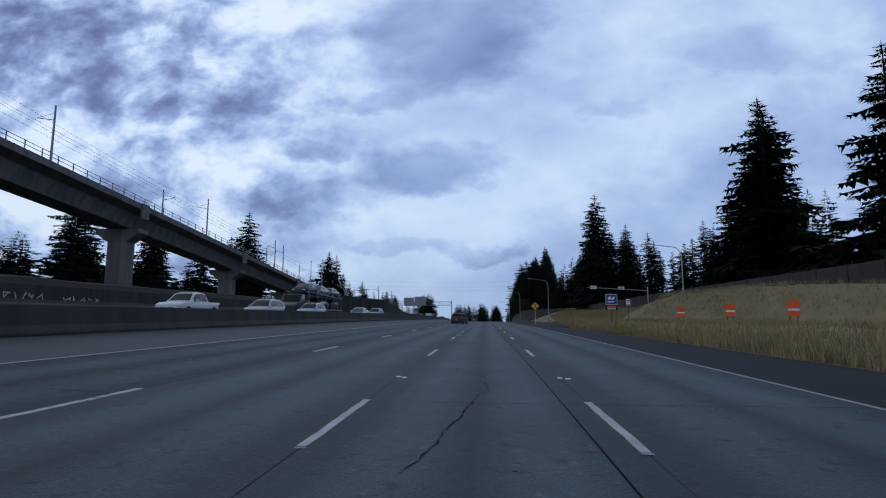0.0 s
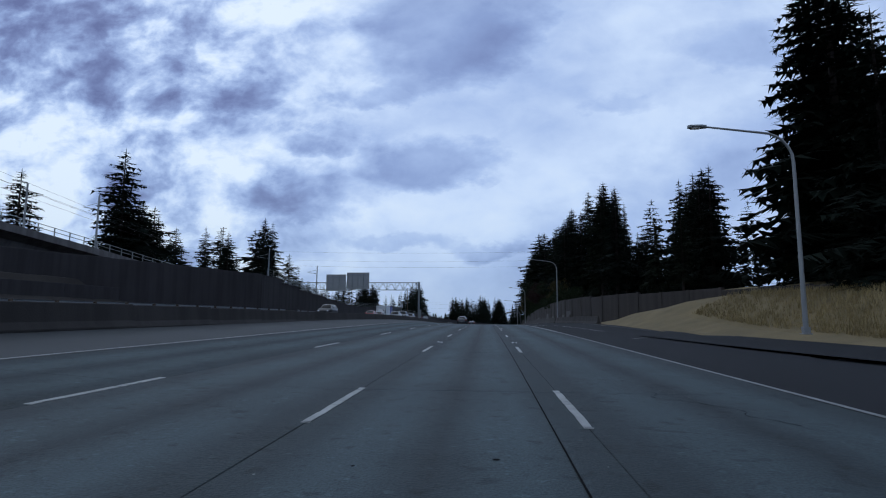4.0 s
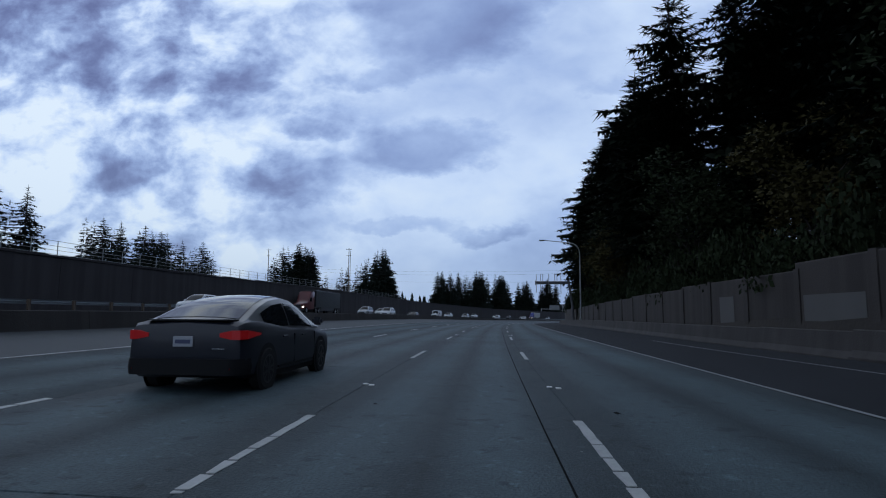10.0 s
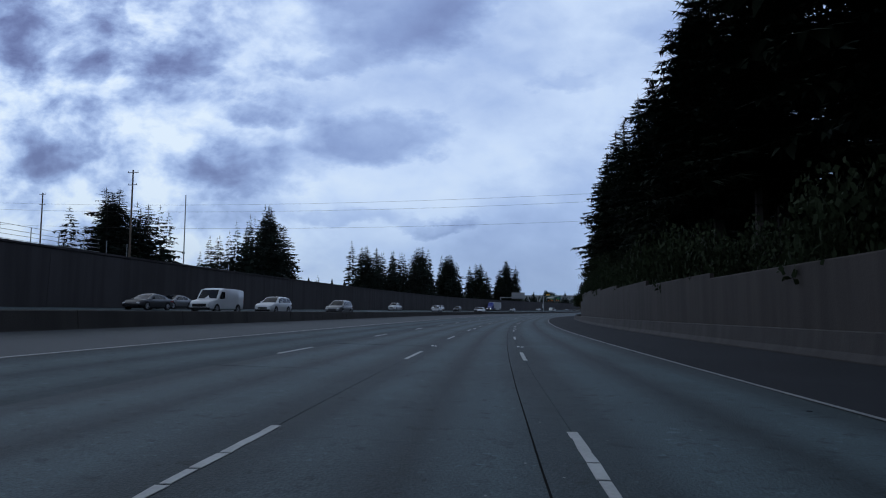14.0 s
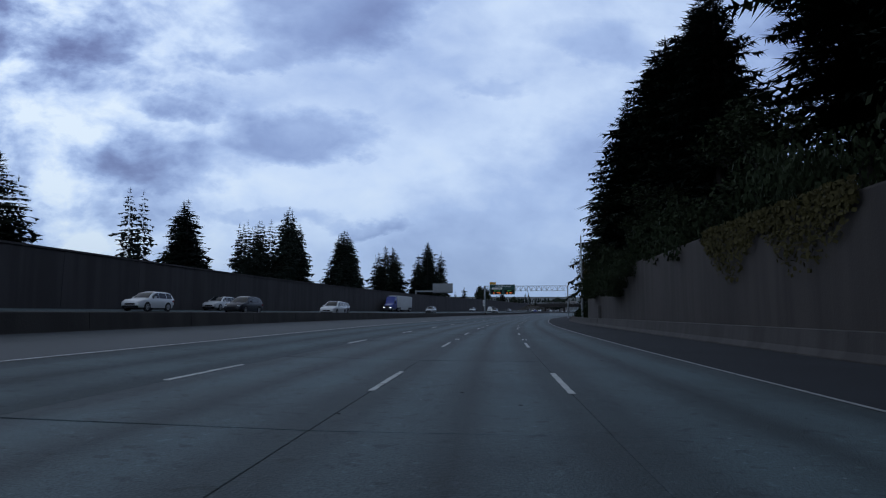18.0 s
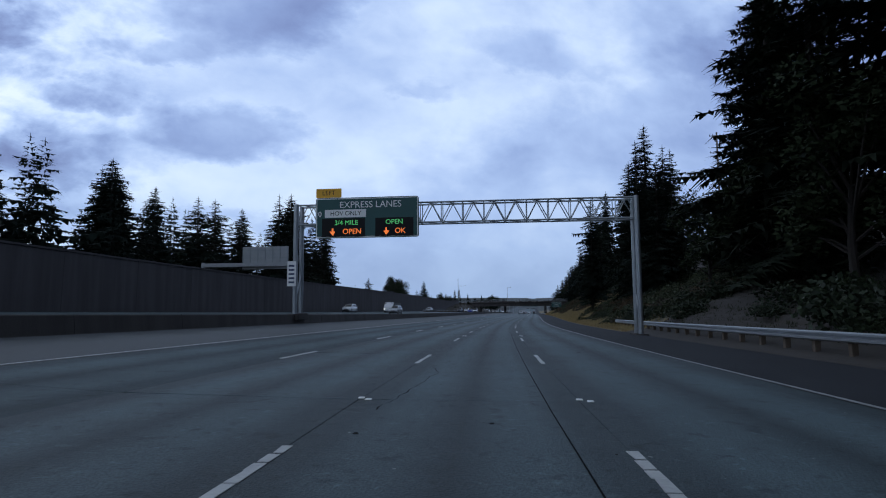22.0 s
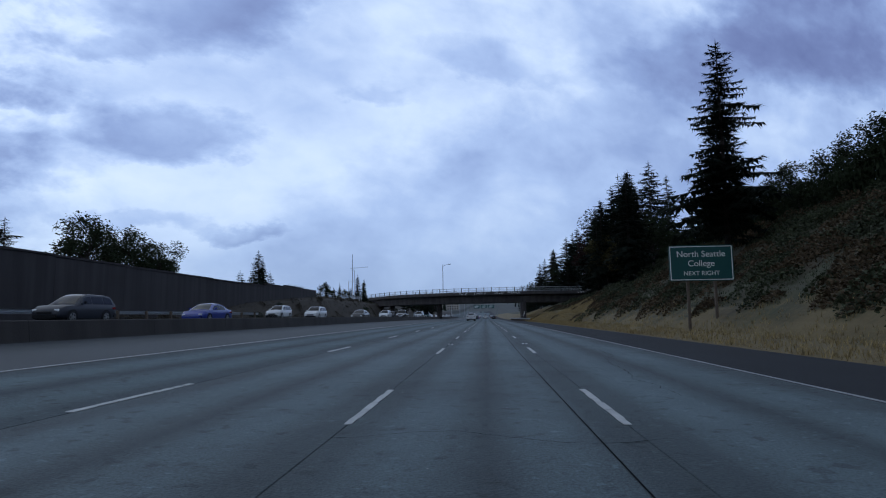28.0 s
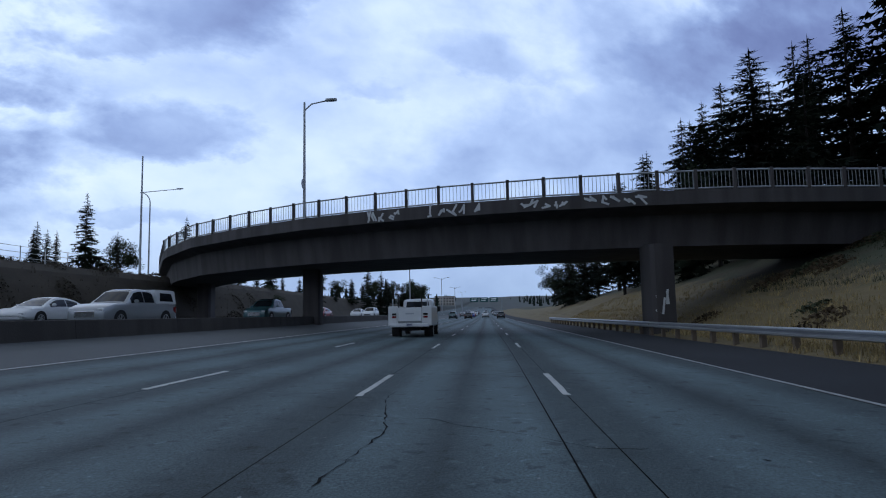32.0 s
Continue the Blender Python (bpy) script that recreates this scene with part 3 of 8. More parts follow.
def thing(name, label, category, m=None, group="", kind=""):
    ob = tagged(new(name), label, category, group, kind)
    ob.empty_display_size = 0.2
    if m is not None:
        ob.matrix_basis = m
    return ob


def words(name, body, size, material, parent, m, label=""):
    """Lettering as a thin mesh; it lies in the xz plane of m, centred, and reads from -y."""
    cu = bpy.data.curves.new(name, "FONT")
    cu.body, cu.size, cu.align_x, cu.align_y, cu.extrude = body, size, "CENTER", "CENTER", 0.006
    tmp = bpy.data.objects.new(name, cu)
    me = bpy.data.meshes.new_from_object(tmp)
    bpy.data.objects.remove(tmp)
    me.materials.clear()
    me.materials.append(material)
    ob = new(name, me)
    ob.parent = parent
    ob.matrix_basis = m @ Matrix.Rotation(radians(90), 4, "X")
    if label:
        ob["label"] = label
    return ob


def sheet(name, stations, rings, material, uv=None):
    """A strip: for each station along the road a ring of (u, z) points."""
    sh = Shape()
    n = len(rings(stations[0]))
    v, uvs = [], []
    for s in stations:
        for u, z in rings(s):
            v.append(P(s, u, z))
            uvs.append((u, s))
    f = [(i * n + k, i * n + k + 1, (i + 1) * n + k + 1, (i + 1) * n + k) for i in range(len(stations) - 1) for k in range(n - 1)]
    me = bpy.data.meshes.new(name)
    me.from_pydata([tuple(p) for p in v], [], f)
    if uv:
        lay = me.uv_layers.new(name="UVMap")
        idx = np.zeros(len(me.loops), dtype=np.int32)
        me.loops.foreach_get("vertex_index", idx)
        arr = np.array([uv(*q) for q in uvs], dtype=np.float32)[idx]
        lay.data.foreach_set("uv", arr.ravel())
    me.materials.append(material)
    return me


# ---- ground ----
def build_ground():
    S_ = [-2900, -1500, -800, -400, -220] + list(range(-160, 1300, 6)) + [1340, 1400, 1500, 1700, 2100, 2800, 4500]
    U_ = [-4200, -2200, -1000, -500, -300, -200, -140, -100, -75, -62, -54, -50, -48.5, -47, -45, -42, -39.5, -37.4, -36.6, -36.0, -35, -34, -33, -32, -31, -30.3, -29.4, -22, -16, -13, -10, -5, 0, 5, 8, 9.55,
          9.9, 11, 12, 12.4, 12.8, 13.2, 13.6, 14.2, 15, 16, 18, 20, 22, 24, 26, 28, 30, 32, 35, 38, 42, 50, 62, 80, 110, 160, 240, 400, 800, 2000, 4200]
    n = len(U_)
    foot = [(655, 12), (690, 13), (706, 14), (716, 22), (724, 31), (778, 31), (790, 13.6), (858, 13.0), (868, 15.5), (880, 18), (892, 18), (905, 15.5), (925, 15.5), (945, 18), (1000, 22), (1300, 22)]
    cover = [min(1.2, max(-0.4, 0.5 + (u - lerp(foot, s)) / 5.0)) for s in S_ for u in U_]
    rng = random.Random(4)
    v, f, mi = [], [], []
    for s in S_:
        for u in U_:
            z = ground_z(s, u)
            if u > 13 or u < -40:
                z += (rng.random() - 0.5) * (0.25 if abs(u) < 60 else 1.2)
            v.append(tuple(P(s, u, z)))
    for i in range(len(S_) - 1):
        for k in range(n - 1):
            f.append((i * n + k, i * n + k + 1, (i + 1) * n + k + 1, (i + 1) * n + k))
            s, u = (S_[i] + S_[i + 1]) / 2, (U_[k] + U_[k + 1]) / 2
            if abs(u) > 250 or s > 1320 or s < -200:
                mi.append(3)
            elif 9.5 < u < 36 and s < 190:
                mi.append(0)
            elif u > 9.5 and s > 655:
                mi.append(1)
            elif -60 < u < -30 and 838 < s < 1200:
                mi.append(4)
            else:
                mi.append(2)
    me = bpy.data.meshes.new("ground")
    me.from_pydata(v, [], f)
    for m in (DRY_SOIL, SLOPE_SOIL, SOIL, FARLAND, BANK_SOIL):
        me.materials.append(m)
    me.polygons.foreach_set("material_index", mi)
    me.attributes.new("cover", "FLOAT", "POINT").data.foreach_set("value", cover)
    tagged(new("ground", me), "dry grass verges, overgrown cutting slopes and dark soil", "ground", kind="structure")


build_ground()

# ---- pavement ----
LANES = [(-9.36, -5.46), (-5.46, -1.62), (-1.62, 1.69), (1.69, 5.55)]
SLAB = 9.144
road = thing("road", "grey worn concrete freeway lanes with dark joints and cracks", "road", kind="structure")
LONG = list(np.arange(-150, 300, 6.0)) + list(np.arange(300, 1300, 5.0)) + [1340, 1420, 1540, 1700]


def lane_uv(a, b):
    return lambda u, s: ((u - a) / (b - a), s * 0.25)


# bed under the slabs, seen in the joints
part("road_bed", sheet("road_bed", LONG, lambda s: [(u, road_z(s, u) - 0.045) for u in (-9.36, -8.0, -6.4, -5.46, -4.1, 0, 5.55)], TAR), None, road, "dark joint filler")
part("left_shoulder", sheet("left_shoulder", LONG, lambda s: [(u, road_z(s, u)) for u in (-13.2, -12.0, -9.5, -9.37)], SHOULDER_L), None, road, "dusty grey left shoulder")
part("opposite_lanes", sheet("opposite_lanes", LONG, lambda s: [(u, road_z(s, u)) for u in (-29.5, -26, -22, -18, -15.4, -13.6)], CONCRETE_FAR, lane_uv(-27.5, -23.8)), None, road, "grey concrete lanes of the other carriageway")
# the shoulder widens towards the ramp
VERGE = [(62, 9.5), (80, 10.9), (96, 12.5), (128, 13.0), (129, 9.5)]
part("gore_shoulder", sheet("gore_shoulder", list(np.arange(62, 128.1, 3.0)), lambda s: [(u, ground_z(s, u) + 0.035) for u in np.linspace(9.4, lerp(VERGE, s) + 0.02, 7)], ASPHALT), None, road, "dark asphalt shoulder widening at the ramp")
part("outer_lanes", sheet("outer_lanes", [s for s in LONG if 345 < s < 815], lambda s: [(u, road_z(s, u)) for u in (-35.8, -32.5, -29.5)], CONCRETE_FAR, lane_uv(-34.8, -31.2)), None, road, "grey concrete outer lanes of the other carriageway")
part("right_shoulder", sheet("right_shoulder", LONG, lambda s: [(u, road_z(s, u)) for u in (5.56, 6.5, 7.6, 8.6, lerp([(120, 9.6), (150, 16), (190, 13.2), (205, 13.0), (380, 12.3), (600, 11.9), (604, 9.6)], s) if s > 120 else 9.6)], ASPHALT), None, road, "dark asphalt shoulder")
# on-ramp beside the grass wedge, joining at the gore
part("ramp", sheet("ramp", list(range(-60, 150, 6)), lambda s: [(lerp(RAMP, s) - 3.0, ground_z(s, lerp(RAMP, s) - 3) + 0.16), (lerp(RAMP, s), ground_z(s, lerp(RAMP, s)) + 0.2), (lerp(RAMP, s) + 3.2, ground_z(s, lerp(RAMP, s) + 3.2) + 0.16)], ASPHALT), None, road, "asphalt on-ramp")


def slab_mesh(w, length, name, material):
    """One concrete slab: top with chamfered rim and sides, thin joint all round."""
    h, g, c, d = w / 2, 0.003, 0.005, 0.05
    x0, x1, y0, y1 = -h + g, h - g, -length / 2 + g, length / 2 - g
    v = [(x0, y0, -d), (x1, y0, -d), (x1, y1, -d), (x0, y1, -d), (x0, y0, -c), (x1, y0, -c), (x1, y1, -c), (x0, y1, -c),
         (x0 + c, y0 + c, 0), (x1 - c, y0 + c, 0), (x1 - c, y1 - c, 0), (x0 + c, y1 - c, 0)]
    f = [(8, 9, 10, 11)]
    for a in (0, 4):
        f += [(a + i, a + (i + 1) % 4, a + 4 + (i + 1) % 4, a + 4 + i) for i in range(4)]
    me = bpy.data.meshes.new(name)
    me.from_pydata(v, [], f)
    lay = me.uv_layers.new(name="UVMap")
    for lp in me.loops:
        p = v[lp.vertex_index]
        lay.data[lp.index].uv = (p[0] / w + 0.5, p[1] * 0.25)
    me.materials.append(material)
    return me


# the left-hand lane and the far stretches, joined
def joined_slabs(a, b, s0, s1, material):
    v, f, uv = [], [], []
    s = s0
    while s < s1:
        e = s + SLAB
        n = len(v)
        g = 0.007
        for ss, uu in ((s + g, a + g), (s + g, b - g), (e - g, b - g), (e - g, a + g)):
            v.append(tuple(P(ss, uu, road_z(ss, uu))))
            uv.append(((uu - a) / (b - a), ss * 0.25))
        f.append((n, n + 1, n + 2, n + 3))
        s = e
    me = bpy.data.meshes.new("far_slabs")
    me.from_pydata(v, [], f)
    lay = me.uv_layers.new(name="UVMap")
    for lp in me.loops:
        lay.data[lp.index].uv = uv[lp.vertex_index]
    me.materials.append(material)
    ob = part("far_slabs", me, None, road)
    tagged(ob, kind="stuff")


joined_slabs(LANES[0][0], LANES[0][1], -10, 736, CONCRETE_FAR)
joined_slabs(LANES[0][0], LANES[0][1], -10 + 82 * SLAB, 1690, CONCRETE_NEW_FAR)
for a_, b_ in LANES[1:]:
    joined_slabs(a_, b_, -10 + 100 * SLAB, 1690, CONCRETE_NEW_FAR)

# lines along the road
def strip(name, u, w, s0, s1, material, label="", z=0.006):
    st = [s0] + [x for x in LONG if s0 < x < s1] + [s1]
    uu = u if callable(u) else (lambda s: u)
    return part(name, sheet(name, st, lambda s: [(uu(s) - w / 2, road_z(s, uu(s)) + z), (uu(s) + w / 2, road_z(s, uu(s)) + z)], material), None, road, label)


strip("edge_line", 5.62, 0.11, -60, 150, EDGE_WHITE, "worn white edge line")
strip("edge_line", 5.62, 0.26, 150, 206, EDGE_WHITE, "wide worn white gore line")
strip("edge_line", lambda s: 5.62, 0.10, 206, 1500, EDGE_WHITE, "worn white edge line")
strip("ramp_line", lambda s: lerp([(120, 13.2), (140, 10.6), (158, 9.3), (174, 8.4), (190, 6.6), (204, 5.8)], s), 0.12, 120, 204, EDGE_WHITE, "white ramp edge line")
strip("ramp_edge_line", lambda s: lerp([(150, 14.2), (205, 11.6), (260, 9.8), (310, 9.0)], s), 0.09, 150, 300, EDGE_WHITE, "faded white ramp edge line")
strip("median_line", -9.5, 0.15, -60, 1500, LINE_WHITE, "white left edge line")
strip("opposite_line", -15.2, 0.12, -60, 1500, LINE_WHITE)
strip("opposite_edge_line", -27.6, 0.12, -60, 1500, LINE_WHITE)
strip("seam", lambda s: 1.27 + 0.04 * math.sin(s * 0.11), 0.02, -8, 480, TAR, "dark lengthwise joint", 0.004)
strip("seam", lambda s: 1.21 + 0.04 * math.sin(s * 0.13), 0.018, 560, 1000, TAR, "dark lengthwise joint", 0.004)
strip("seam", lambda s: -2.42 + 0.05 * math.sin(s * 0.09), 0.016, 150, 1000, TAR, "dark lengthwise joint", 0.004)
# gore chevron
ch = Shape()
for (s0, u0, s1, u1) in ((174.0, 5.9, 177.2, 7.6), (177.2, 7.6, 174.6, 8.0), (127.0, 11.6, 125.2, 14.2), (139.8, 8.6, 143.5, 11.4)):
    q = [P(s0, u0 - 0.08, 0.012 + road_z(s0, u0)), P(s0, u0 + 0.08, 0.012 + road_z(s0, u0)), P(s1, u1 + 0.08, 0.012 + road_z(s1, u1)), P(s1, u1 - 0.08, 0.012 + road_z(s1, u1))]
    ch.add(q, [(0, 1, 2, 3)])
part("gore_chevron", ch, LINE_WHITE, road, "white painted chevron")


# ---- barriers and walls ----
def jersey(name, length, height, material):
    """A concrete barrier section with the stepped profile, and narrow joints at both ends."""
    p = [(-0.30, 0), (0.30, 0), (0.30, 0.08), (0.16, 0.30), (0.09, height - 0.03), (0.06, height), (-0.06, height), (-0.09, height - 0.03), (-0.16, 0.30), (-0.30, 0.08)]
    return Shape().prism(p, -length / 2 + 0.006, length / 2 - 0.006, "y").mesh(name, material)


def stretch_at(s, u, w):
    """How much longer than w a piece must be to fill its place on the bend."""
    return (P(s + w / 2, u) - P(s - w / 2, u)).xy.length / w


median_barrier = thing("median_barrier", "dark weathered concrete median barrier in sections", "barrier", kind="structure")
J6 = jersey("barrier_section", 6.1, 0.92, BARRIER)
for i in range(184):
    s = -60 + 6.1 * i + 3.05
    part("barrier_section", J6, None, median_barrier, m=at(s, -13.35, road_z(s, -13.35) - 0.02 - 0.28 * smooth(120, 165, s), grade=True) @ Matrix.Diagonal((1, stretch_at(s, -13.35, 6.1), 1, 1)))

side_barrier = thing("side_barrier", "dark weathered concrete roadside barrier in sections", "barrier", kind="structure")
SB_U = [(175, 14.6), (190, 13.2), (205, 12.0), (300, 11.9), (376, 11.6), (420, 11.2), (560, 10.9), (606, 9.8)]
for i in range(70):
    s = 178 + 6.1 * i + 3.05
    u = lerp(SB_U, s)
    turn = -math.degrees(math.atan2(lerp(SB_U, s + 3) - lerp(SB_U, s - 3), 6.0))
    part("barrier_section", J6, None, side_barrier, m=at(s, u, road_z(s, u) - 0.02, turn, grade=True) @ Matrix.Diagonal((1, stretch_at(s, u, 6.1), 1, 1)))


def wall_panel(w, name, material, t=0.22):
    """One wall panel, 1 m high before scaling, with rounded long edges and a recessed joint."""
    p = [(-t / 2, 0), (t / 2, 0), (t / 2, 0.985), (t / 2 - 0.03, 1), (-t / 2 + 0.03, 1), (-t / 2, 0.985)]
    return Shape().prism(p, -w / 2 + 0.006, w / 2 - 0.006, "y").mesh(name, material)


noise_wall = thing("noise_wall", "tall precast concrete noise wall in stepped panels with paint patches", "wall", kind="structure")
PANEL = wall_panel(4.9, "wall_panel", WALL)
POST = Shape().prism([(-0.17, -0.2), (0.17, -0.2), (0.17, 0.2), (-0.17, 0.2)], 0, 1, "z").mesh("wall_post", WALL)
s = -58.0
k = 0
WALL_SPOTS = []
while s < 592:
    if not 364 < s < 373:
        e = s + 4.9
        m_ = (s + e) / 2
        u0, u1 = lerp(WALL_U, s), lerp(WALL_U, e)
        top = lerp(WALL_TOP, m_) if m_ > 150 else lerp([(-60, 6.6), (105, 6.0), (150, 4.2)], m_)
        # panels come in runs of three of one height
        top = lerp(WALL_TOP, s - (k % 3) * 4.9 + 7) if m_ > 160 else top
        base = -0.3
        d = math.degrees(math.atan2(u1 - u0, 4.9))
        mm = at(m_, (u0 + u1) / 2, base, -d, grade=True)
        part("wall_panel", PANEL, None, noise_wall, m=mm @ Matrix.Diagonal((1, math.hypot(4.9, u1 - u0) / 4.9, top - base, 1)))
        if s < 364:
            part("wall_post", POST, None, noise_wall, m=at(s, u0, base, -d) @ Matrix.Diagonal((1, 1, top - base + 0.06, 1)))
        WALL_SPOTS.append((m_, mm, top - base))
    s += 4.9
    k += 1
rng = random.Random(11)
for m_, mm, h in WALL_SPOTS:
    if 200 < m_ < 300 and rng.random() < 0.6 or 300 < m_ < 590 and rng.random() < 0.07:
        w, hh, z0 = rng.uniform(1.2, 4.4), rng.uniform(0.9, 1.7), rng.uniform(0.9, 1.4)
        part("paint_patch", Shape().box(-0.125, -w / 2, z0, -0.114, w / 2, z0 + hh), PATCH, noise_wall, "pale rectangle of cover-up paint", m=mm)
# end return of the wall, and its door-like pale box
part("wall_return", Shape().box(-0.1, -0.15, -0.3, 3.5, 0.15, 6.9), WALL, noise_wall, m=at(593.5, 12.5, 0))
part("utility_box", Shape().box(-0.35, -0.3, 0.6, 0.0, 0.3, 2.6), PATCH, noise_wall, "pale grey utility cabinet on the wall", 0.02, m=at(573, 12.35, 0))

left_wall = thing("retaining_wall", "long dark concrete retaining wall beside the other carriageway", "wall", kind="structure")
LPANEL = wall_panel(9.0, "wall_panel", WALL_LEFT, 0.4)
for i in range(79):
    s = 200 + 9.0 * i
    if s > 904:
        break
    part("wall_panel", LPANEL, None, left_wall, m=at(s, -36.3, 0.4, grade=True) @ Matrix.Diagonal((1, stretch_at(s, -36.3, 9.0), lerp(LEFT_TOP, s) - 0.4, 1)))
cope = Shape()
for i in range(78):
    s = 200 + 9.0 * i
    if s < 904:
        m_ = at(s, -36.3, lerp(LEFT_TOP, s), grade=True)
        cope.box(-0.3, -4.5 * stretch_at(s, -36.3, 9.0), 0, 0.3, 4.5 * stretch_at(s, -36.3, 9.0), 0.16, m_)
# return that ties the wall to the viaduct's ramp
for i in range(5):
    s, u = 195.5 - 7.2 * (i + 0.5), -36.3 - 3.6 * (i + 0.5)
    part("wall_panel", LPANEL, None, left_wall, m=at(s, u, 0.8, -26.6, grade=True) @ Matrix.Diagonal((1, 0.9, lerp(LEFT_TOP, s) - 0.6, 1)))
part("coping", cope, WALL_LEFT, left_wall, "narrow concrete coping")

# fence on the wall top
fence = thing("wall_fence", "thin grey wire fence on posts along the wall top", "fence", kind="structure")
FP = Shape().tube([(0, 0, 0), (0, 0, 1.3)], 0.035).mesh("fence_post", STEEL_DULL)
for i in range(90):
    s = 198 + 2.6 * i
    part("fence_post", FP, None, fence, m=at(s, -36.3, lerp(LEFT_TOP, s) + 0.1))
fr = Shape()
for zz in (0.15, 0.5, 0.85, 1.28):
    fr.tube([P(s, -36.3, lerp(LEFT_TOP, s) + 0.1 + zz) for s in range(198, 432, 6)], 0.018, 4)
part("fence_rail", fr, STEEL_DULL, fence)
fence_b = thing("bank_fence", "chain-link fence with pale posts along the bank top", "fence", kind="structure")
FPB = Shape().tube([(0, 0, -0.4), (0, 0, 1.5)], 0.04).mesh("fence_post", STEEL)
for i in range(26):
    s = 896 + 2.6 * i
    part("fence_post", FPB, None, fence_b, m=at(s, -38.0, ground_z(s, -38.0)))
frb = Shape()
for zz in (0.1, 0.5, 0.95, 1.45):
    frb.tube([P(s, -38.0, ground_z(s, -38.0) + zz) for s in range(896, 964, 4)], 0.02, 4)
part("fence_rail", frb, STEEL, fence_b)


# ---- guard rails ----
def guard_rail(s0, s1, u, label, zfun, every=1.905):
    g = thing("guard_rail", label, "guard rail", at(s0, u(s0), zfun(s0)), "guard rails")
    inv = g.matrix_basis.inverted()
    prof = [(0.0, 0.43), (-0.08, 0.47), (-0.08, 0.52), (0.0, 0.56), (0.0, 0.60), (-0.08, 0.64), (-0.08, 0.69), (0.0, 0.73)]
    st = list(np.arange(s0, s1, 3.8)) + [s1]
    rings = []
    for s in st:
        rings.append([inv @ P(s, u(s) + a, zfun(s) + b) for a, b in prof] + [inv @ P(s, u(s) + a + 0.012, zfun(s) + b) for a, b in prof[::-1]])
    part("rail_beam", Shape().loft(rings), STEEL, g, "galvanised steel W-beam")
    pm = Shape().box(0.06, -0.09, -0.2, 0.24, 0.09, 0.72).box(0.012, -0.07, 0.45, 0.06, 0.07, 0.7).mesh("rail_post", WOOD, 0.012)
    s = s0 + 0.4
    while s < s1:
        part("rail_post", pm, None, g, m=inv @ at(s, u(s), zfun(s)))
        s += every
    part("end_terminal", Shape().box(-0.14, -0.5, 0.36, 0.1, 0.1, 0.8), STEEL, g, bevel=0.02)
    return g


guard_rail(606, 668, lambda s: lerp([(606, 9.9), (640, 10.6), (668, 11.4)], s), "galvanised guard rail on wooden posts beside the cutting", lambda s: 0.12)
gr = guard_rail(917, 985, lambda s: lerp([(917, 10.4), (941, 9.4), (985, 8.8)], s), "galvanised guard rail on wooden posts before the bridge pier", lambda s: 0.08)
mk = part("end_marker", Shape().box(-0.25, -0.56, 0.26, 0.15, -0.52, 0.80), BLACK, gr, "black and yellow striped end marker", 0.01)
for k in range(4):
    z_ = 0.26 + 0.14 * k
    part("stripe", Shape().prism([(-0.24, z_ + 0.01), (0.14, min(0.79, z_ + 0.10)), (0.14, min(0.79, z_ + 0.15)), (-0.24, z_ + 0.06)], -0.568, -0.561, "y"), SIGN_YELLOW, mk)
for a_, b_ in ((80, 190), (196, 330), (780, 862)):
    guard_rail(a_, b_, lambda s: -29.9, "galvanised guard rail along the other carriageway", lambda s: 1.46, 3.81)


# ---- lamps, poles and masts ----
def davit_lamp(s, u, base, top, reach, label):
    """A tapered steel pole that bends over into an arm with a flat luminaire."""
    g = thing("street_lamp", label, "street lamp", at(s, u, base), "street lamps")
    h = top - base
    path = [(0, 0, 0), (0, 0, h * 0.4), (0, 0, h - 1.9)]
    for a in range(1, 7):
        t = a / 6 * math.pi / 2
        path.append((-1.5 * (1 - math.cos(t)), 0, h - 1.9 + 1.5 * math.sin(t)))
    rs = [0.12, 0.10, 0.08] + [0.07 - 0.003 * a for a in range(6)]
    path.append((-reach + 0.7, 0, h - 0.05))
    rs.append(0.045)
    part("pole", Shape().tube(path, rs, 10), POLE, g, "tapered galvanised steel pole", shade=True)
    part("base_flange", Shape().box(-0.2, -0.2, 0, 0.2, 0.2, 0.05).box(-0.14, -0.14, 0.05, 0.14, 0.14, 0.35), POLE, g, bevel=0.01)
    lum = Shape().loft([[(x, y * w, h + z * 0.11 - 0.06) for y, z in ((-1, 0), (-0.8, 0.9), (0.8, 0.9), (1, 0), (0.7, -0.5), (-0.7, -0.5))] for x, w in ((-reach - 0.15, 0.08), (-reach, 0.17), (-reach + 0.5, 0.17), (-reach + 0.75, 0.07))])
    lu = part("luminaire", lum, STEEL_DULL, g, "grey cobra-head luminaire", shade=True)
    part("lens", Shape().box(-reach, -0.12, h - 0.14, -reach + 0.42, 0.12, h - 0.115), SIGN_WHITE, lu)
    return g


LAMP = "grey steel freeway lamp with a curved arm"
davit_lamp(84, 29.6, ground_z(84, 29.6), 12.2, 5.2, LAMP + " on the grass bank")
davit_lamp(136, 15.6, 0.5, 10.8, 4.8, LAMP + " beside the ramp")
davit_lamp(208.5, 13.2, 0.35, 11.9, 5.0, LAMP + " behind the roadside barrier")
davit_lamp(274, 11.95, 1.1, 11.6, 4.6, LAMP + " on the roadside barrier")
davit_lamp(347.5, 11.65, 0.88, 12.0, 5.4, LAMP + " on the roadside barrier")


davit_lamp(983, -46, 6.5, 19.5, -4.0, LAMP + " on the bank")


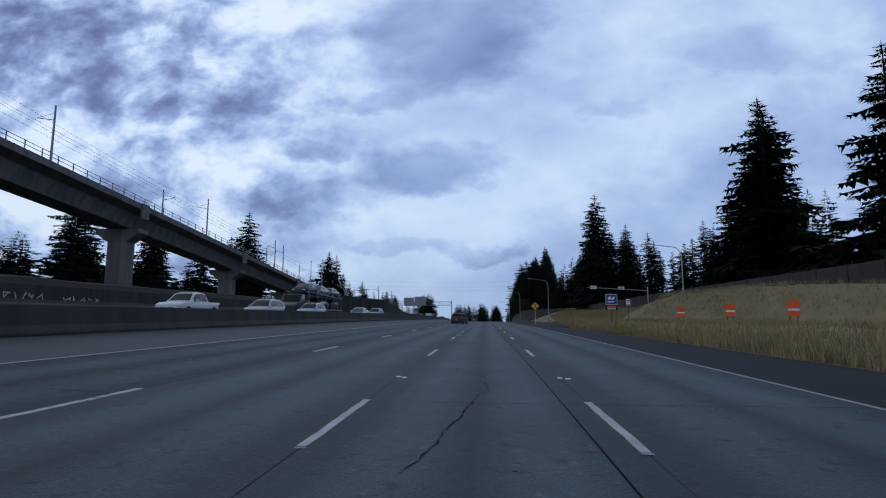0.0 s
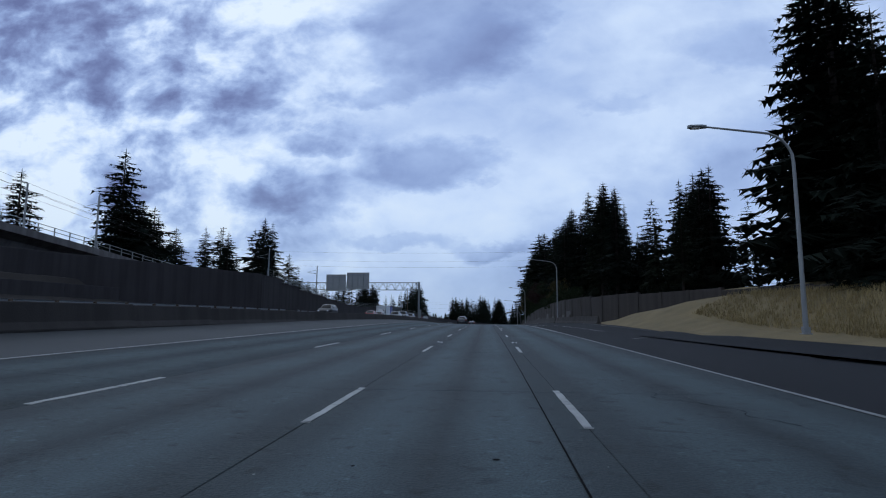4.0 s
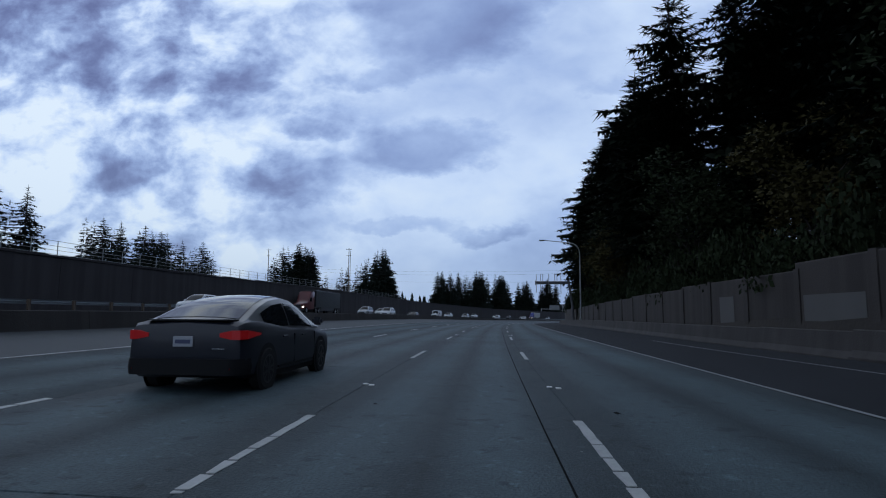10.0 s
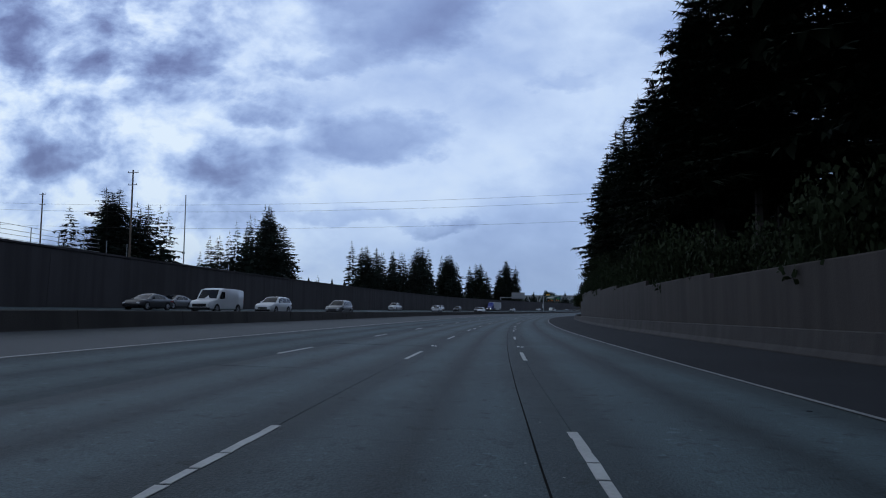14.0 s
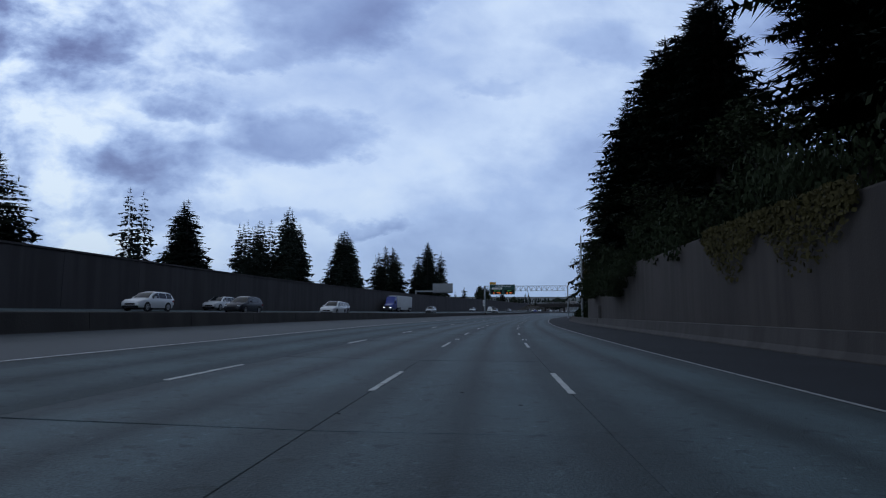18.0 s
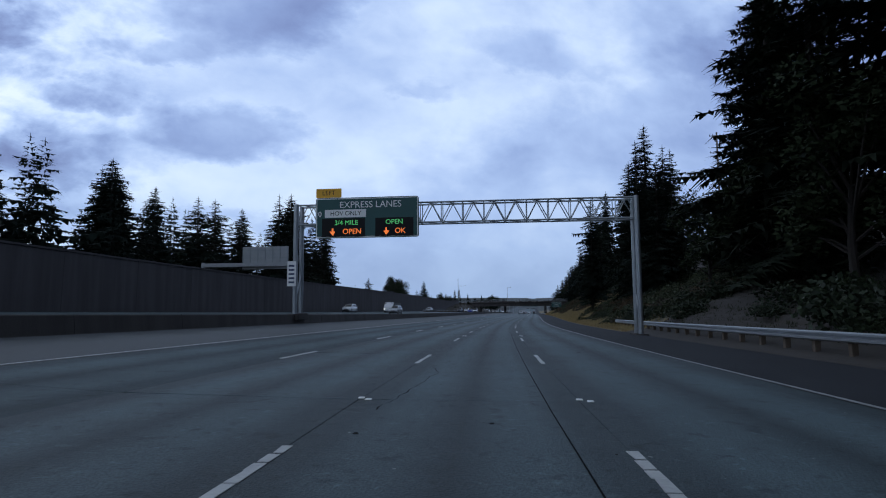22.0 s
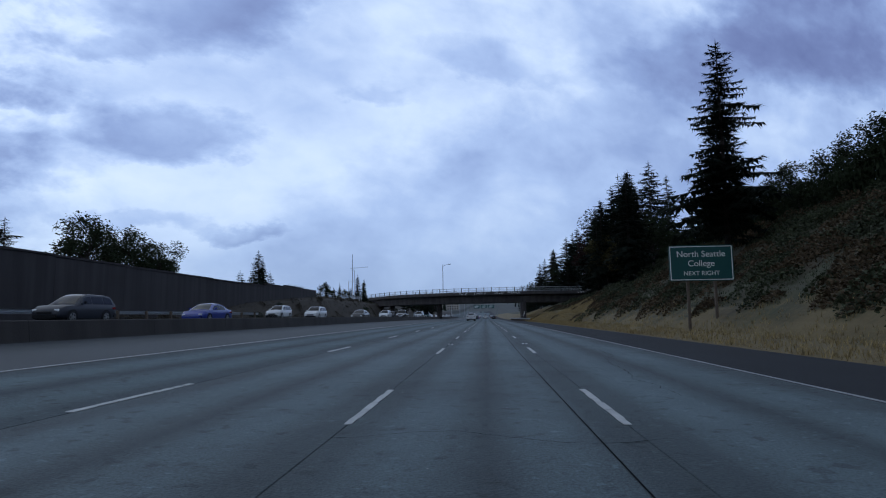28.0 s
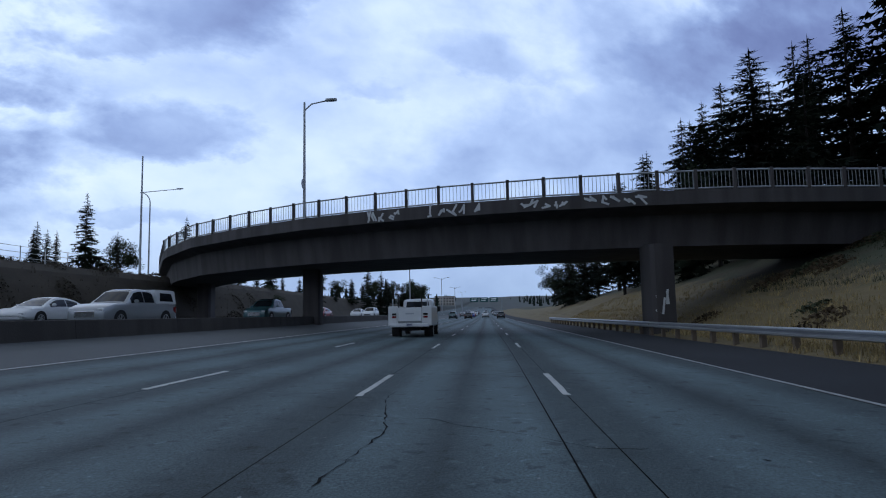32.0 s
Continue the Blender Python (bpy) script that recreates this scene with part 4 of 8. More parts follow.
def bare_pole(s, u, z0, z1, r, label, material, cross=()):
    g = thing("utility_pole", label, "pole", at(s, u, z0), "poles")
    h = z1 - z0
    part("pole", Shape().tube([(0, 0, 0), (0, 0, h)], [r, r * 0.6], 8), material, g)
    for dz, w in cross:
        c = part("crossarm", Shape().box(-w, -0.06, h - dz - 0.06, w, 0.06, h - dz + 0.06), material, g, bevel=0.01)
        for x in (-w + 0.1, w - 0.1):
            part("insulator", Shape().tube([(x, 0, h - dz + 0.06), (x, 0, h - dz + 0.3)], 0.05, 6), BLACK, c)
    return g


bare_pole(982, -46.6, 6.5, 24, 0.16, "tall slim grey pole above the dirt bank beyond the bridge", POLE)
bare_pole(597, 11.6, -0.1, 15.4, 0.2, "tall plain grey steel pole beside the wall end", POLE)
bare_pole(474, -75, 5.5, 29, 0.22, "tall wooden power pole with crossarms", WOOD, ((0.5, 1.2), (3.0, 1.0)))
bare_pole(509, -140, 8, 35, 0.25, "tall wooden power pole with crossarms", WOOD, ((0.5, 1.2), (3.5, 1.0)))
bare_pole(307, -101, 6, 37.5, 0.25, "tall wooden power pole with a crossarm", WOOD, ((0.6, 1.4),))
bare_pole(515, -97, 6, 34, 0.2, "tall slim grey pole above the wall", POLE)
bare_pole(690, 34, 9, 32, 0.22, "leaning wooden power pole with crossarms", WOOD, ((0.5, 1.1), (3.6, 0.9), (6.5, 0.9)))
# power lines over the road
for (s, hs) in ((259, (20.0, 17.6, 16.0)), (456, (17.3, 16.2, 13.6))):
    for h in hs:
        g = thing("power_line", "thin black power cable spanning the freeway", "cable", Matrix.Translation(P(s, 0, 0)), "power lines")
        o = P(s, 0, 0)
        pts = [P(s - 0.03 * u, u, h + ((u + 10) / 90.0) ** 2 * 3.0) - o for u in range(-100, 81, 10)]
        part("cable", Shape().tube(pts, 0.014, 4), CABLE, g)


# ramp meter mast with two plates
g = thing("ramp_meter_mast", "pale steel ramp meter mast with a long arm and two plates", "signal mast", at(100.9, 29.3, ground_z(100.9, 29.3)))
gz = ground_z(100.9, 29.3)
part("post", Shape().tube([(0, 0, -0.2), (0, 0, 6.7 - gz)], 0.11, 8), POLE, g, "pale steel post", shade=True)
part("arm", Shape().tube([(0, 0, 6.0 - gz), (-11.8, -6, 6.3 - gz)], [0.09, 0.05], 8), POLE, g, "pale tapered arm", shade=True)
for k in (0.45, 0.9):
    x, y = -11.8 * k, -6 * k
    p_ = part("plate", Shape().box(x - 0.5, y - 0.16, 6.05 - gz, x + 0.5, y - 0.12, 6.6 - gz), SIGN_WHITE, g, "white sign plate", 0.01)
    for r_ in (0.15, 0.32):
        part("bar", Shape().box(x - 0.36, y - 0.166, 6.05 - gz + r_, x + 0.36, y - 0.16, 6.13 - gz + r_), BAR_DARK, p_)


# ---- roadside signs ----
def panel(w, h, t=0.03, r=0.06):
    """An upright sign plate with rounded corners in the xz plane, its face at y = 0."""
    pts = []
    for cx, cz, a0 in ((w / 2 - r, h / 2 - r, 0), (-w / 2 + r, h / 2 - r, 90), (-w / 2 + r, -h / 2 + r, 180), (w / 2 - r, -h / 2 + r, 270)):
        pts += [(cx + r * math.cos(radians(a0 + a)), cz + r * math.sin(radians(a0 + a))) for a in (0, 30, 60, 90)]
    return Shape().prism(pts, 0, t, "y")


def border(w, h, b=0.03, inset=0.04):
    sh = Shape()
    x, z = w / 2 - inset, h / 2 - inset
    for a in ((-x, -z, x, -z + b), (-x, z - b, x, z), (-x, -z, -x + b, z), (x - b, -z, x, z)):
        sh.box(a[0], -0.006, a[1], a[2], 0, a[3])
    return sh


# merge warning diamond
zb = ground_z(103.5, 9.45)
g = thing("merge_sign", "yellow diamond merge sign with a black arrow on a post", "road sign", at(103.5, 9.45, zb))
part("post", Shape().box(-0.05, 0.035, 0, 0.05, 0.1, 3.6), SIGN_YELLOW, g, "yellow sleeved post", 0.008)
T45 = Matrix.Translation((0, 0, 3.35 - zb)) @ Matrix.Rotation(radians(45), 4, "Y")
d = part("face", panel(1.05, 1.05, 0.02, 0.08), SIGN_YELLOW, g, "yellow diamond plate", m=T45)
part("rim", border(1.05, 1.05, 0.025), BLACK, d)
z0 = 3.35 - zb
ar = Shape().box(-0.05, -0.008, z0 - 0.45, 0.05, 0, z0 + 0.2).prism([(-0.2, z0 + 0.18), (0.2, z0 + 0.18), (0, z0 + 0.5)], -0.008, 0, "y")
ar.prism([(0.24, z0 - 0.45), (0.32, z0 - 0.38), (0.06, z0 + 0.02), (0.02, z0 - 0.1)], -0.008, 0, "y")
part("arrow", ar, BLACK, g, "black merge arrow")

# blue information sign
zb = ground_z(60.8, 13.85)
g = thing("blue_sign", "blue information sign with a white pictogram on a post", "road sign", at(60.8, 13.85, zb))
part("post", Shape().box(-0.06, 0.03, 0, 0.06, 0.13, 3.4), WOOD, g, "wooden post", 0.01)
f_ = part("face", panel(1.3, 1.2), SIGN_BLUE, g, "blue plate", m=Matrix.Translation((0, 0, 3.15 - zb)))
part("rim", border(1.3, 1.2), SIGN_WHITE, f_)
part("pictogram", Shape().box(-0.35, -0.01, 0.0, -0.05, 0, 0.3).prism([(0.0, -0.1), (0.35, 0.1), (0.3, 0.35), (0.05, 0.2)], -0.01, 0, "y").box(-0.4, -0.01, -0.3, 0.3, 0, -0.2), SIGN_WHITE, f_)
lp = part("lower_plate", panel(1.25, 0.5, 0.03, 0.03), BLACK, g, "black plate with a red bar and a white bar", m=Matrix.Translation((0, 0, 2.26 - zb)))
part("bar", Shape().box(-0.5, -0.008, 0.0, 0.5, 0, 0.18), ORANGE, lp)
part("bar", Shape().box(-0.45, -0.008, -0.17, 0.45, 0, -0.07), SIGN_WHITE, lp)
zb = ground_z(69, 17.7)
g = thing("white_sign", "small white rectangular sign on a post in dry grass", "road sign", at(69, 17.7, zb))
part("post", Shape().box(-0.04, 0.03, 0, 0.04, 0.09, 2.5), WOOD, g, bevel=0.01)
f_ = part("face", panel(0.5, 0.75), SIGN_WHITE, g, m=Matrix.Translation((0, 0, 2.3)))
part("bar", Shape().box(-0.2, -0.006, -0.3, 0.2, 0, -0.22).box(-0.2, -0.006, 0.0, 0.2, 0, 0.1).box(-0.2, -0.006, 0.2, 0.2, 0, 0.3), BAR_DARK, f_)
for s, u in ((57, 19.8), (45.8, 19.8), (36.7, 19.8)):
    zb = ground_z(s, u)
    g = thing("work_sign", "small orange work-zone plate on short stakes in grass", "road sign", at(s, u, zb), "orange work plates")
    part("face", panel(0.75, 1.0, 0.03, 0.03), ORANGE, g, m=Matrix.Translation((0, 0, 1.1)))
    part("stripe", Shape().box(-0.36, -0.01, 0.95, 0.36, 0, 1.08), SIGN_WHITE, g, "white reflective stripe")
    for x in (-0.25, 0.25):
        part("stake", Shape().box(x - 0.03, 0.03, 0, x + 0.03, 0.06, 1.0), WOOD, g)
for s, u in ((42, 9.9), (63, 10.0)):
    g = thing("marker_post", "thin brown flexible marker post at the shoulder", "post", at(s, u, ground_z(s, u)), "marker posts")
    part("stake", Shape().box(-0.05, -0.015, 0, 0.05, 0.015, 1.1), DRY_SOIL, g, bevel=0.006)

# green college sign
SG = 822.8
g = thing("green_sign", "green guide sign with white lettering on two wooden posts", "road sign", at(SG, 12.2, ground_z(SG, 12.2)))
zb = ground_z(SG, 12.2)
for x in (-0.75, 0.75):
    part("post", Shape().box(x - 0.07, 0.06, -0.8, x + 0.07, 0.2, 4.3 - zb), WOOD, g, "weathered wooden post", 0.01)
f_ = part("face", panel(3.5, 2.0, 0.05, 0.12), SIGN_GREEN, g, "green plate", m=Matrix.Translation((0, 0, 4.15 - zb)))
part("rim", border(3.5, 2.0, 0.04, 0.05), SIGN_WHITE, f_, "white border")
words("lettering", "North Seattle", 0.48, SIGN_WHITE, f_, Matrix.Translation((0, -0.004, 0.50)))
words("lettering", "College", 0.48, SIGN_WHITE, f_, Matrix.Translation((0, -0.004, -0.03)))
words("lettering", "NEXT RIGHT", 0.34, SIGN_WHITE, f_, Matrix.Translation((0, -0.004, -0.58)))


# ---- truss gantries ----
def truss(x0, x1, z, w, h, pitch, r=0.055):
    """Four chords with verticals and diagonals between x0 and x1."""
    ch, web = Shape(), Shape()
    for y in (-w / 2, w / 2):
        for zz in (z - h / 2, z + h / 2):
            ch.tube([(x0, y, zz), (x1, y, zz)], r, 6)
    n = max(2, round((x1 - x0) / pitch))
    for i in range(n):
        a, b = x0 + (x1 - x0) * i / n, x0 + (x1 - x0) * (i + 1) / n
        m_ = (a + b) / 2
        for y in (-w / 2, w / 2):
            web.tube([(a, y, z - h / 2), (m_, y, z + h / 2)], r * 0.55, 4)
            web.tube([(m_, y, z + h / 2), (b, y, z - h / 2)], r * 0.55, 4)
            web.tube([(a, y, z - h / 2), (a, y, z + h / 2)], r * 0.5, 4)
        for zz in (z - h / 2, z + h / 2):
            web.tube([(a, -w / 2, zz), (b, w / 2, zz)], r * 0.45, 4)
            web.tube([(a, -w / 2, zz), (a, w / 2, zz)], r * 0.45, 4)
    return ch, web


def lattice_leg(x, z0, z1, w):
    sh = Shape()
    for y in (-w / 2, w / 2):
        sh.tube([(x, y, z0), (x, y, z1)], 0.13, 8)
    n = 6
    for i in range(n):
        a, b = z0 + (z1 - z0) * i / n, z0 + (z1 - z0) * (i + 1) / n
        sh.tube([(x, -w / 2, a), (x, w / 2, (a + b) / 2)], 0.05, 4).tube([(x, w / 2, (a + b) / 2), (x, -w / 2, b)], 0.05, 4)
    return sh


def sign_back(w, h):
    sh = Shape().box(-w / 2, 0, -h / 2, w / 2, 0.05, h / 2)
    ribs = Shape()
    n = max(2, round(w / 1.2))
    for i in range(n + 1):
        x = -w / 2 + 0.1 + (w - 0.2) * i / n
        ribs.box(x - 0.05, -0.1, -h / 2, x + 0.05, -0.002, h / 2)
    for zz in (-h / 3, 0.0, h / 3):
        ribs.box(-w / 2, -0.07, zz - 0.03, w / 2, -0.003, zz + 0.03)
    return sh, ribs


# gantry over the other carriageway, signs seen from behind
g = thing("overhead_gantry", "steel truss gantry with two signs seen from behind", "sign gantry", at(220.5, -13.3, 0), "gantries")
ch_, web_ = truss(-27.5, 0.3, 7.8, 1.1, 1.5, 1.7)
part("chord", ch_, STEEL_DULL, g, "grey steel tubes", shade=True)
part("web", web_, STEEL_DULL, g, "thin diagonal bracing")
part("leg", lattice_leg(0, 1.2, 8.7, 1.2), STEEL_DULL, g, "twin-tube lattice leg")
part("leg", lattice_leg(-27.2, 0.5, 8.7, 1.2), STEEL_DULL, g, "twin-tube lattice leg")
part("control_box", Shape().box(0.1, -0.9, 1.4, 0.6, -0.6, 3.0), STEEL_DULL, g, bevel=0.02)
for x, w, z in ((-12.6, 4.7, 8.9), (-17.2, 4.1, 8.5)):
    a_, b_ = sign_back(w, 3.4)
    sb = part("sign_panel", a_, SIGN_BACK, g, "bare aluminium back of a sign", m=Matrix.Translation((x, -0.8, z)))
    part("rib", b_, STEEL_DULL, sb)

# bare cantilever on the right, uprights with no sign
g = thing("cantilever_mast", "steel cantilever mast with bare uprights and no sign", "sign gantry", at(374.3, 12.5, 0), "gantries")
part("post", Shape().tube([(0.4, 0, 0.2), (0.25, 0, 3.5), (-0.35, 0, 8.2)], [0.26, 0.24, 0.2], 10), POLE_DARK, g, "grey tapered steel post", shade=True)
part("arm", Shape().box(-6.4, -0.22, 7.5, -0.2, 0.22, 8.05), POLE_DARK, g, "square box arm", 0.03)
part("end_plate", Shape().box(-6.55, -0.3, 7.35, -6.4, 0.3, 8.2), POLE, g)
for i, x in enumerate((-6.3, -5.5, -5.1, -4.0, -2.9, -2.5, -1.8)):
    part("upright", Shape().box(x - 0.05, -0.34, 5.9 - 0.25 * (i in (1, 5)), x + 0.05, -0.24, 9.4), STEEL_DULL, g, "galvanised upright", 0.008)
part("walkway", Shape().box(-5.7, -0.9, 5.75, -4.6, -0.3, 5.8).box(-3.1, -0.9, 5.75, -1.7, -0.3, 5.8), STEEL_DULL, g, "short steel maintenance ledge")

# express lanes gantry
GE = 649.2
g = thing("express_gantry", "steel truss gantry over the road with a green express lanes sign", "sign gantry", at(GE, 0, 0), "gantries")
ch_, web_ = truss(-13.2, 9.5, 8.25, 1.0, 1.35, 1.45, 0.06)
part("chord", ch_, STEEL, g, "grey steel tubes", shade=True)
part("web", web_, STEEL, g, "thin diagonal bracing")
for x, z0 in ((-13.35, 1.25), (9.4, -0.1)):
    lg = part("leg", Shape().tube([(x, -0.55, z0), (x, -0.55, 9.0)], 0.16, 10).tube([(x, 0.55, z0), (x, 0.55, 9.0)], 0.16, 10), STEEL, g, "pair of grey steel tubes", shade=True)
    part("brace", Shape().tube([(x, -0.55, z0 + 1), (x, 0.55, z0 + 3)], 0.05, 4).tube([(x, 0.55, z0 + 3), (x, -0.55, z0 + 5)], 0.05, 4), STEEL, lg)
    part("footing", Shape().box(x - 0.4, -0.9, z0 - 0.2, x + 0.4, 0.9, z0 + 0.25), BARRIER, g, "concrete footing", 0.03)
f_ = part("sign_panel", panel(7.1, 2.75, 0.12, 0.15), SIGN_GREEN, g, "dark green sign face", m=Matrix.Translation((-8.3, -0.85, 7.95)))
part("rim", border(7.1, 2.75, 0.05, 0.05), SIGN_WHITE, f_, "white border")
words("lettering", "EXPRESS LANES", 0.62, SIGN_WHITE, f_, Matrix.Translation((0.25, -0.004, 0.86)))
part("plate", Shape().box(-2.9, -0.012, 0.02, -0.05, 0, 0.56), SIGN_WHITE, f_, "white plate")
words("lettering", "HOV ONLY", 0.42, BLACK, f_, Matrix.Translation((-1.45, -0.016, 0.28)))
part("led_panel", Shape().box(-3.1, -0.012, -1.3, -0.1, 0, -0.05), BLACK, f_, "black message panel")
part("led_panel", Shape().box(0.6, -0.012, -1.3, 3.2, 0, -0.05), BLACK, f_, "black message panel")
words("lettering", "3/4 MILE", 0.46, LED_GREEN, f_, Matrix.Translation((-1.4, -0.018, -0.35)))
words("lettering", "OPEN", 0.5, LED_AMBER, f_, Matrix.Translation((-1.0, -0.018, -0.95)))
words("lettering", "OPEN", 0.46, LED_GREEN, f_, Matrix.Translation((1.9, -0.018, -0.35)))
words("lettering", "OK", 0.5, LED_AMBER, f_, Matrix.Translation((2.3, -0.018, -0.95)))
for x in (-2.35, 1.35):
    part("arrow", Shape().box(x - 0.05, -0.02, -0.95, x + 0.05, -0.013, -0.72).prism([(x - 0.2, -0.93), (x, -1.22), (x + 0.2, -0.93)], -0.02, -0.013, "y"), LED_AMBER, f_, "lit amber arrow")
words("lettering", "0", 0.5, SIGN_WHITE, f_, Matrix.Translation((-3.25, -0.004, 0.26)))
y_ = part("exit_tab", panel(1.75, 0.62, 0.08, 0.05), SIGN_YELLOW, g, "yellow tab", m=Matrix.Translation((-10.95, -0.85, 9.66)))
words("lettering", "LEFT", 0.44, BLACK, y_, Matrix.Translation((0, -0.004, 0)))
sp = part("small_plate", panel(0.6, 1.7, 0.03, 0.03), SIGN_WHITE, g, "white plate", m=Matrix.Translation((-13.5, -0.85, 4.2)))
for i in range(5):
    part("bar", Shape().box(-0.2, -0.008, -0.65 + 0.28 * i, 0.2, 0, -0.52 + 0.28 * i), BAR_DARK, sp)

# cantilever sign behind the retaining wall, seen from behind
g = thing("cantilever_sign", "grey cantilever sign seen from behind above the wall", "sign gantry", at(694, -48.5, 5.0), "gantries")
part("post", Shape().tube([(0, 0, 0), (0, 0, 4.6)], 0.3, 10), POLE, g, shade=True)
part("arm", Shape().box(-0.2, -0.25, 3.9, 14.5, 0.25, 4.5), POLE, g, "box arm", 0.04)
a_, b_ = sign_back(7.8, 3.6)
sb = part("sign_panel", a_, SIGN_BACK, g, "bare aluminium back of a sign", m=Matrix.Translation((10.4, 0.5, 5.3)))
part("rib", b_, STEEL_DULL, sb)

bare_pole(712, 36.0, 10.5, 32.5, 0.22, "tall leaning wooden power pole above the cutting", WOOD, ((0.6, 1.2), (3.6, 1.2), (6.8, 1.2)))


# ---- light-rail viaduct on the left ----
VIA_TOP = [(-120, 34.0), (46, 22.2), (82, 19.0), (119, 15.6), (155, 12.3), (192, 9.6), (205, 8.8)]
via = thing("viaduct", "pale concrete light-rail viaduct that ramps down beside the freeway", "viaduct", kind="structure")
st = list(range(-120, 206, 6))


def via_ring(s):
    z = lerp(VIA_TOP, s)
    return [P(s, u, z + dz) for u, dz in ((-54, 0), (-54, -0.9), (-55.6, -1.5), (-56.6, -3.6), (-60.4, -3.6), (-61.4, -1.5), (-63, -0.9), (-63, 0), (-62.7, 0), (-62.7, -0.7), (-54.3, -0.7), (-54.3, 0))]


part("girder", Shape().loft([via_ring(s) for s in st]), DECK, via, "pale concrete box girder with parapet")
jn = Shape()
for s in (10, 46, 82, 119, 155, 192):
    z = lerp(VIA_TOP, s)
    m_ = at(s, 0, z)
    jn = Shape().box(-54.0, -0.9, -2.3, -53.7, 0.9, 0.1, m_).box(-63.3, -0.9, -2.3, -63.0, 0.9, 0.1, m_)
    part("joint_block", jn, DECK, via, "pale corbel at a girder joint")
    if s < 190:
        c = at(s + 1.5, -58.5, 0)
        cap = Shape().prism([(-3.6, z - 3.7), (3.6, z - 3.7), (3.6, z - 4.4), (1.6, z - 5.8), (-1.6, z - 5.8), (-3.6, z - 4.4)], -1.3, 1.3, "y", c)
        pr = part("pier", Shape().prism([(-1.5, -1.2), (1.5, -1.2), (1.5, 1.2), (-1.5, 1.2)], 0.4, z - 5.75, "z", c), DECK, via, "concrete pier")
        part("pier_cap", cap, DECK, pr)
rail = Shape()
for zz in (0.55, 1.05):
    rail.tube([P(s, -54.15, lerp(VIA_TOP, s) + zz) for s in st], 0.045, 4)
part("handrail", rail, STEEL_DULL, via, "two-bar steel handrail")
VP_ = Shape().box(-0.05, -0.05, 0, 0.05, 0.05, 1.1).mesh("rail_post", STEEL_DULL)
for s in np.arange(-40, 204, 2.6):
    part("rail_post", VP_, None, via, m=at(float(s), -54.15, lerp(VIA_TOP, float(s))))
for s in (-12, 24, 58, 64, 98, 104, 140, 142.5, 146, 148.5, 176, 182, 210, 240):
    zt = lerp(VIA_TOP, s) if s < 204 else 6.4
    u = -61 if s in (58, 98, 142.5, 148.5, 176) else -55.2
    g = thing("catenary_mast", "dark slender catenary mast on the viaduct", "mast", at(s, u if s < 204 else -41, zt - 0.7), "catenary masts")
    part("pole", Shape().tube([(0, 0, 0), (0, 0, 8.6)], [0.16, 0.11], 8), STEEL_DULL, g, shade=True)
    d = 1 if u < -58 else -1
    ca = part("bracket", Shape().tube([(0, 0, 6.6), (2.4 * d, 0, 7.0)], 0.04, 4).tube([(0, 0, 7.6), (2.4 * d, 0, 7.0)], 0.03, 4), STEEL_DULL, g, "thin bracket arm")
    part("insulator", Shape().tube([(0.4 * d, 0, 6.67), (0.8 * d, 0, 6.74)], 0.07, 6), BLACK, ca)
for u in (-57, -59.5):
    for dz in (5.6, 6.6):
        g = thing("contact_wire", "thin overhead contact wire above the viaduct", "cable", Matrix.Translation(P(0, u, 0)), "contact wires")
        o = P(0, u, 0)
        part("wire", Shape().tube([P(s, u, lerp(VIA_TOP, s) + dz - (0.3 * math.sin(math.pi * ((s + 12) % 36) / 36) if dz > 6 else 0)) - o for s in range(-120, 205, 6)], 0.02, 3), CABLE, g)
# low walls with scrawls below the viaduct
lw = thing("low_wall", "low pale retaining wall with white scrawls below the viaduct", "wall", kind="structure")
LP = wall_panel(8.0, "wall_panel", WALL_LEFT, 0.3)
for i in range(34):
    s = -70 + 8.0 * i
    part("wall_panel", LP, None, lw, m=at(s, -46.4, 1.4, grade=True) @ Matrix.Diagonal((1, 1, 3.2, 1)))
    part("wall_panel", LP, None, lw, m=at(s, -32.5, 0.4, grade=True) @ Matrix.Diagonal((1, 1, 1.25 if s < 70 else 0.6, 1)))
rng = random.Random(5)


def scrawl(mm, w, h, n, parent, label="pale illegible spray-paint scrawl"):
    """Loose zigzag strokes of spray paint on a face that looks along local +x."""
    sh = Shape()
    for k in range(n):
        y0 = -w / 2 + w * k / n
        pts = [(0, y0 + rng.uniform(0, w / n), rng.uniform(0, h)) for _ in range(4)]
        for a, b in zip(pts, pts[1:]):
            a, b = Vector(a), Vector(b)
            d = (b - a).normalized() * 0.05
            nn = Vector((0, -d.z, d.y)) * 1.2
            sh.add([a - d + nn, b + d + nn, b + d - nn, a - d - nn], [(0, 1, 2, 3)])
    part("scrawl", sh, GRAFFITI, parent, label, m=mm)


for s, u, z, w in ((36, -46.22, 3.1, 5), (44, -46.22, 3.0, 5), (52, -46.22, 2.8, 5), (60, -46.22, 2.6, 6), (33, -32.32, 0.75, 3)):
    scrawl(at(s, u, z), w, 0.9, 5, lw)

# ---- road bridge at the end ----
def bridge_s(u):
    """The bridge bends away to one side: its near edge, by distance along the road."""
    return lerp([(-90, 1075.0), (-70, 1035.0), (-55, 1004.0), (-42, 979.0), (-31, 962.0), (-24, 954.5), (-17.5, 950.1), (-12, 947.2), (-7, 945.3), (-2, 943.8), (4, 942.7), (10, 942.1), (15, 942.0), (24, 943.2), (40, 947.0), (60, 953.0)], u)


def bridge_z(u):
    return 7.85


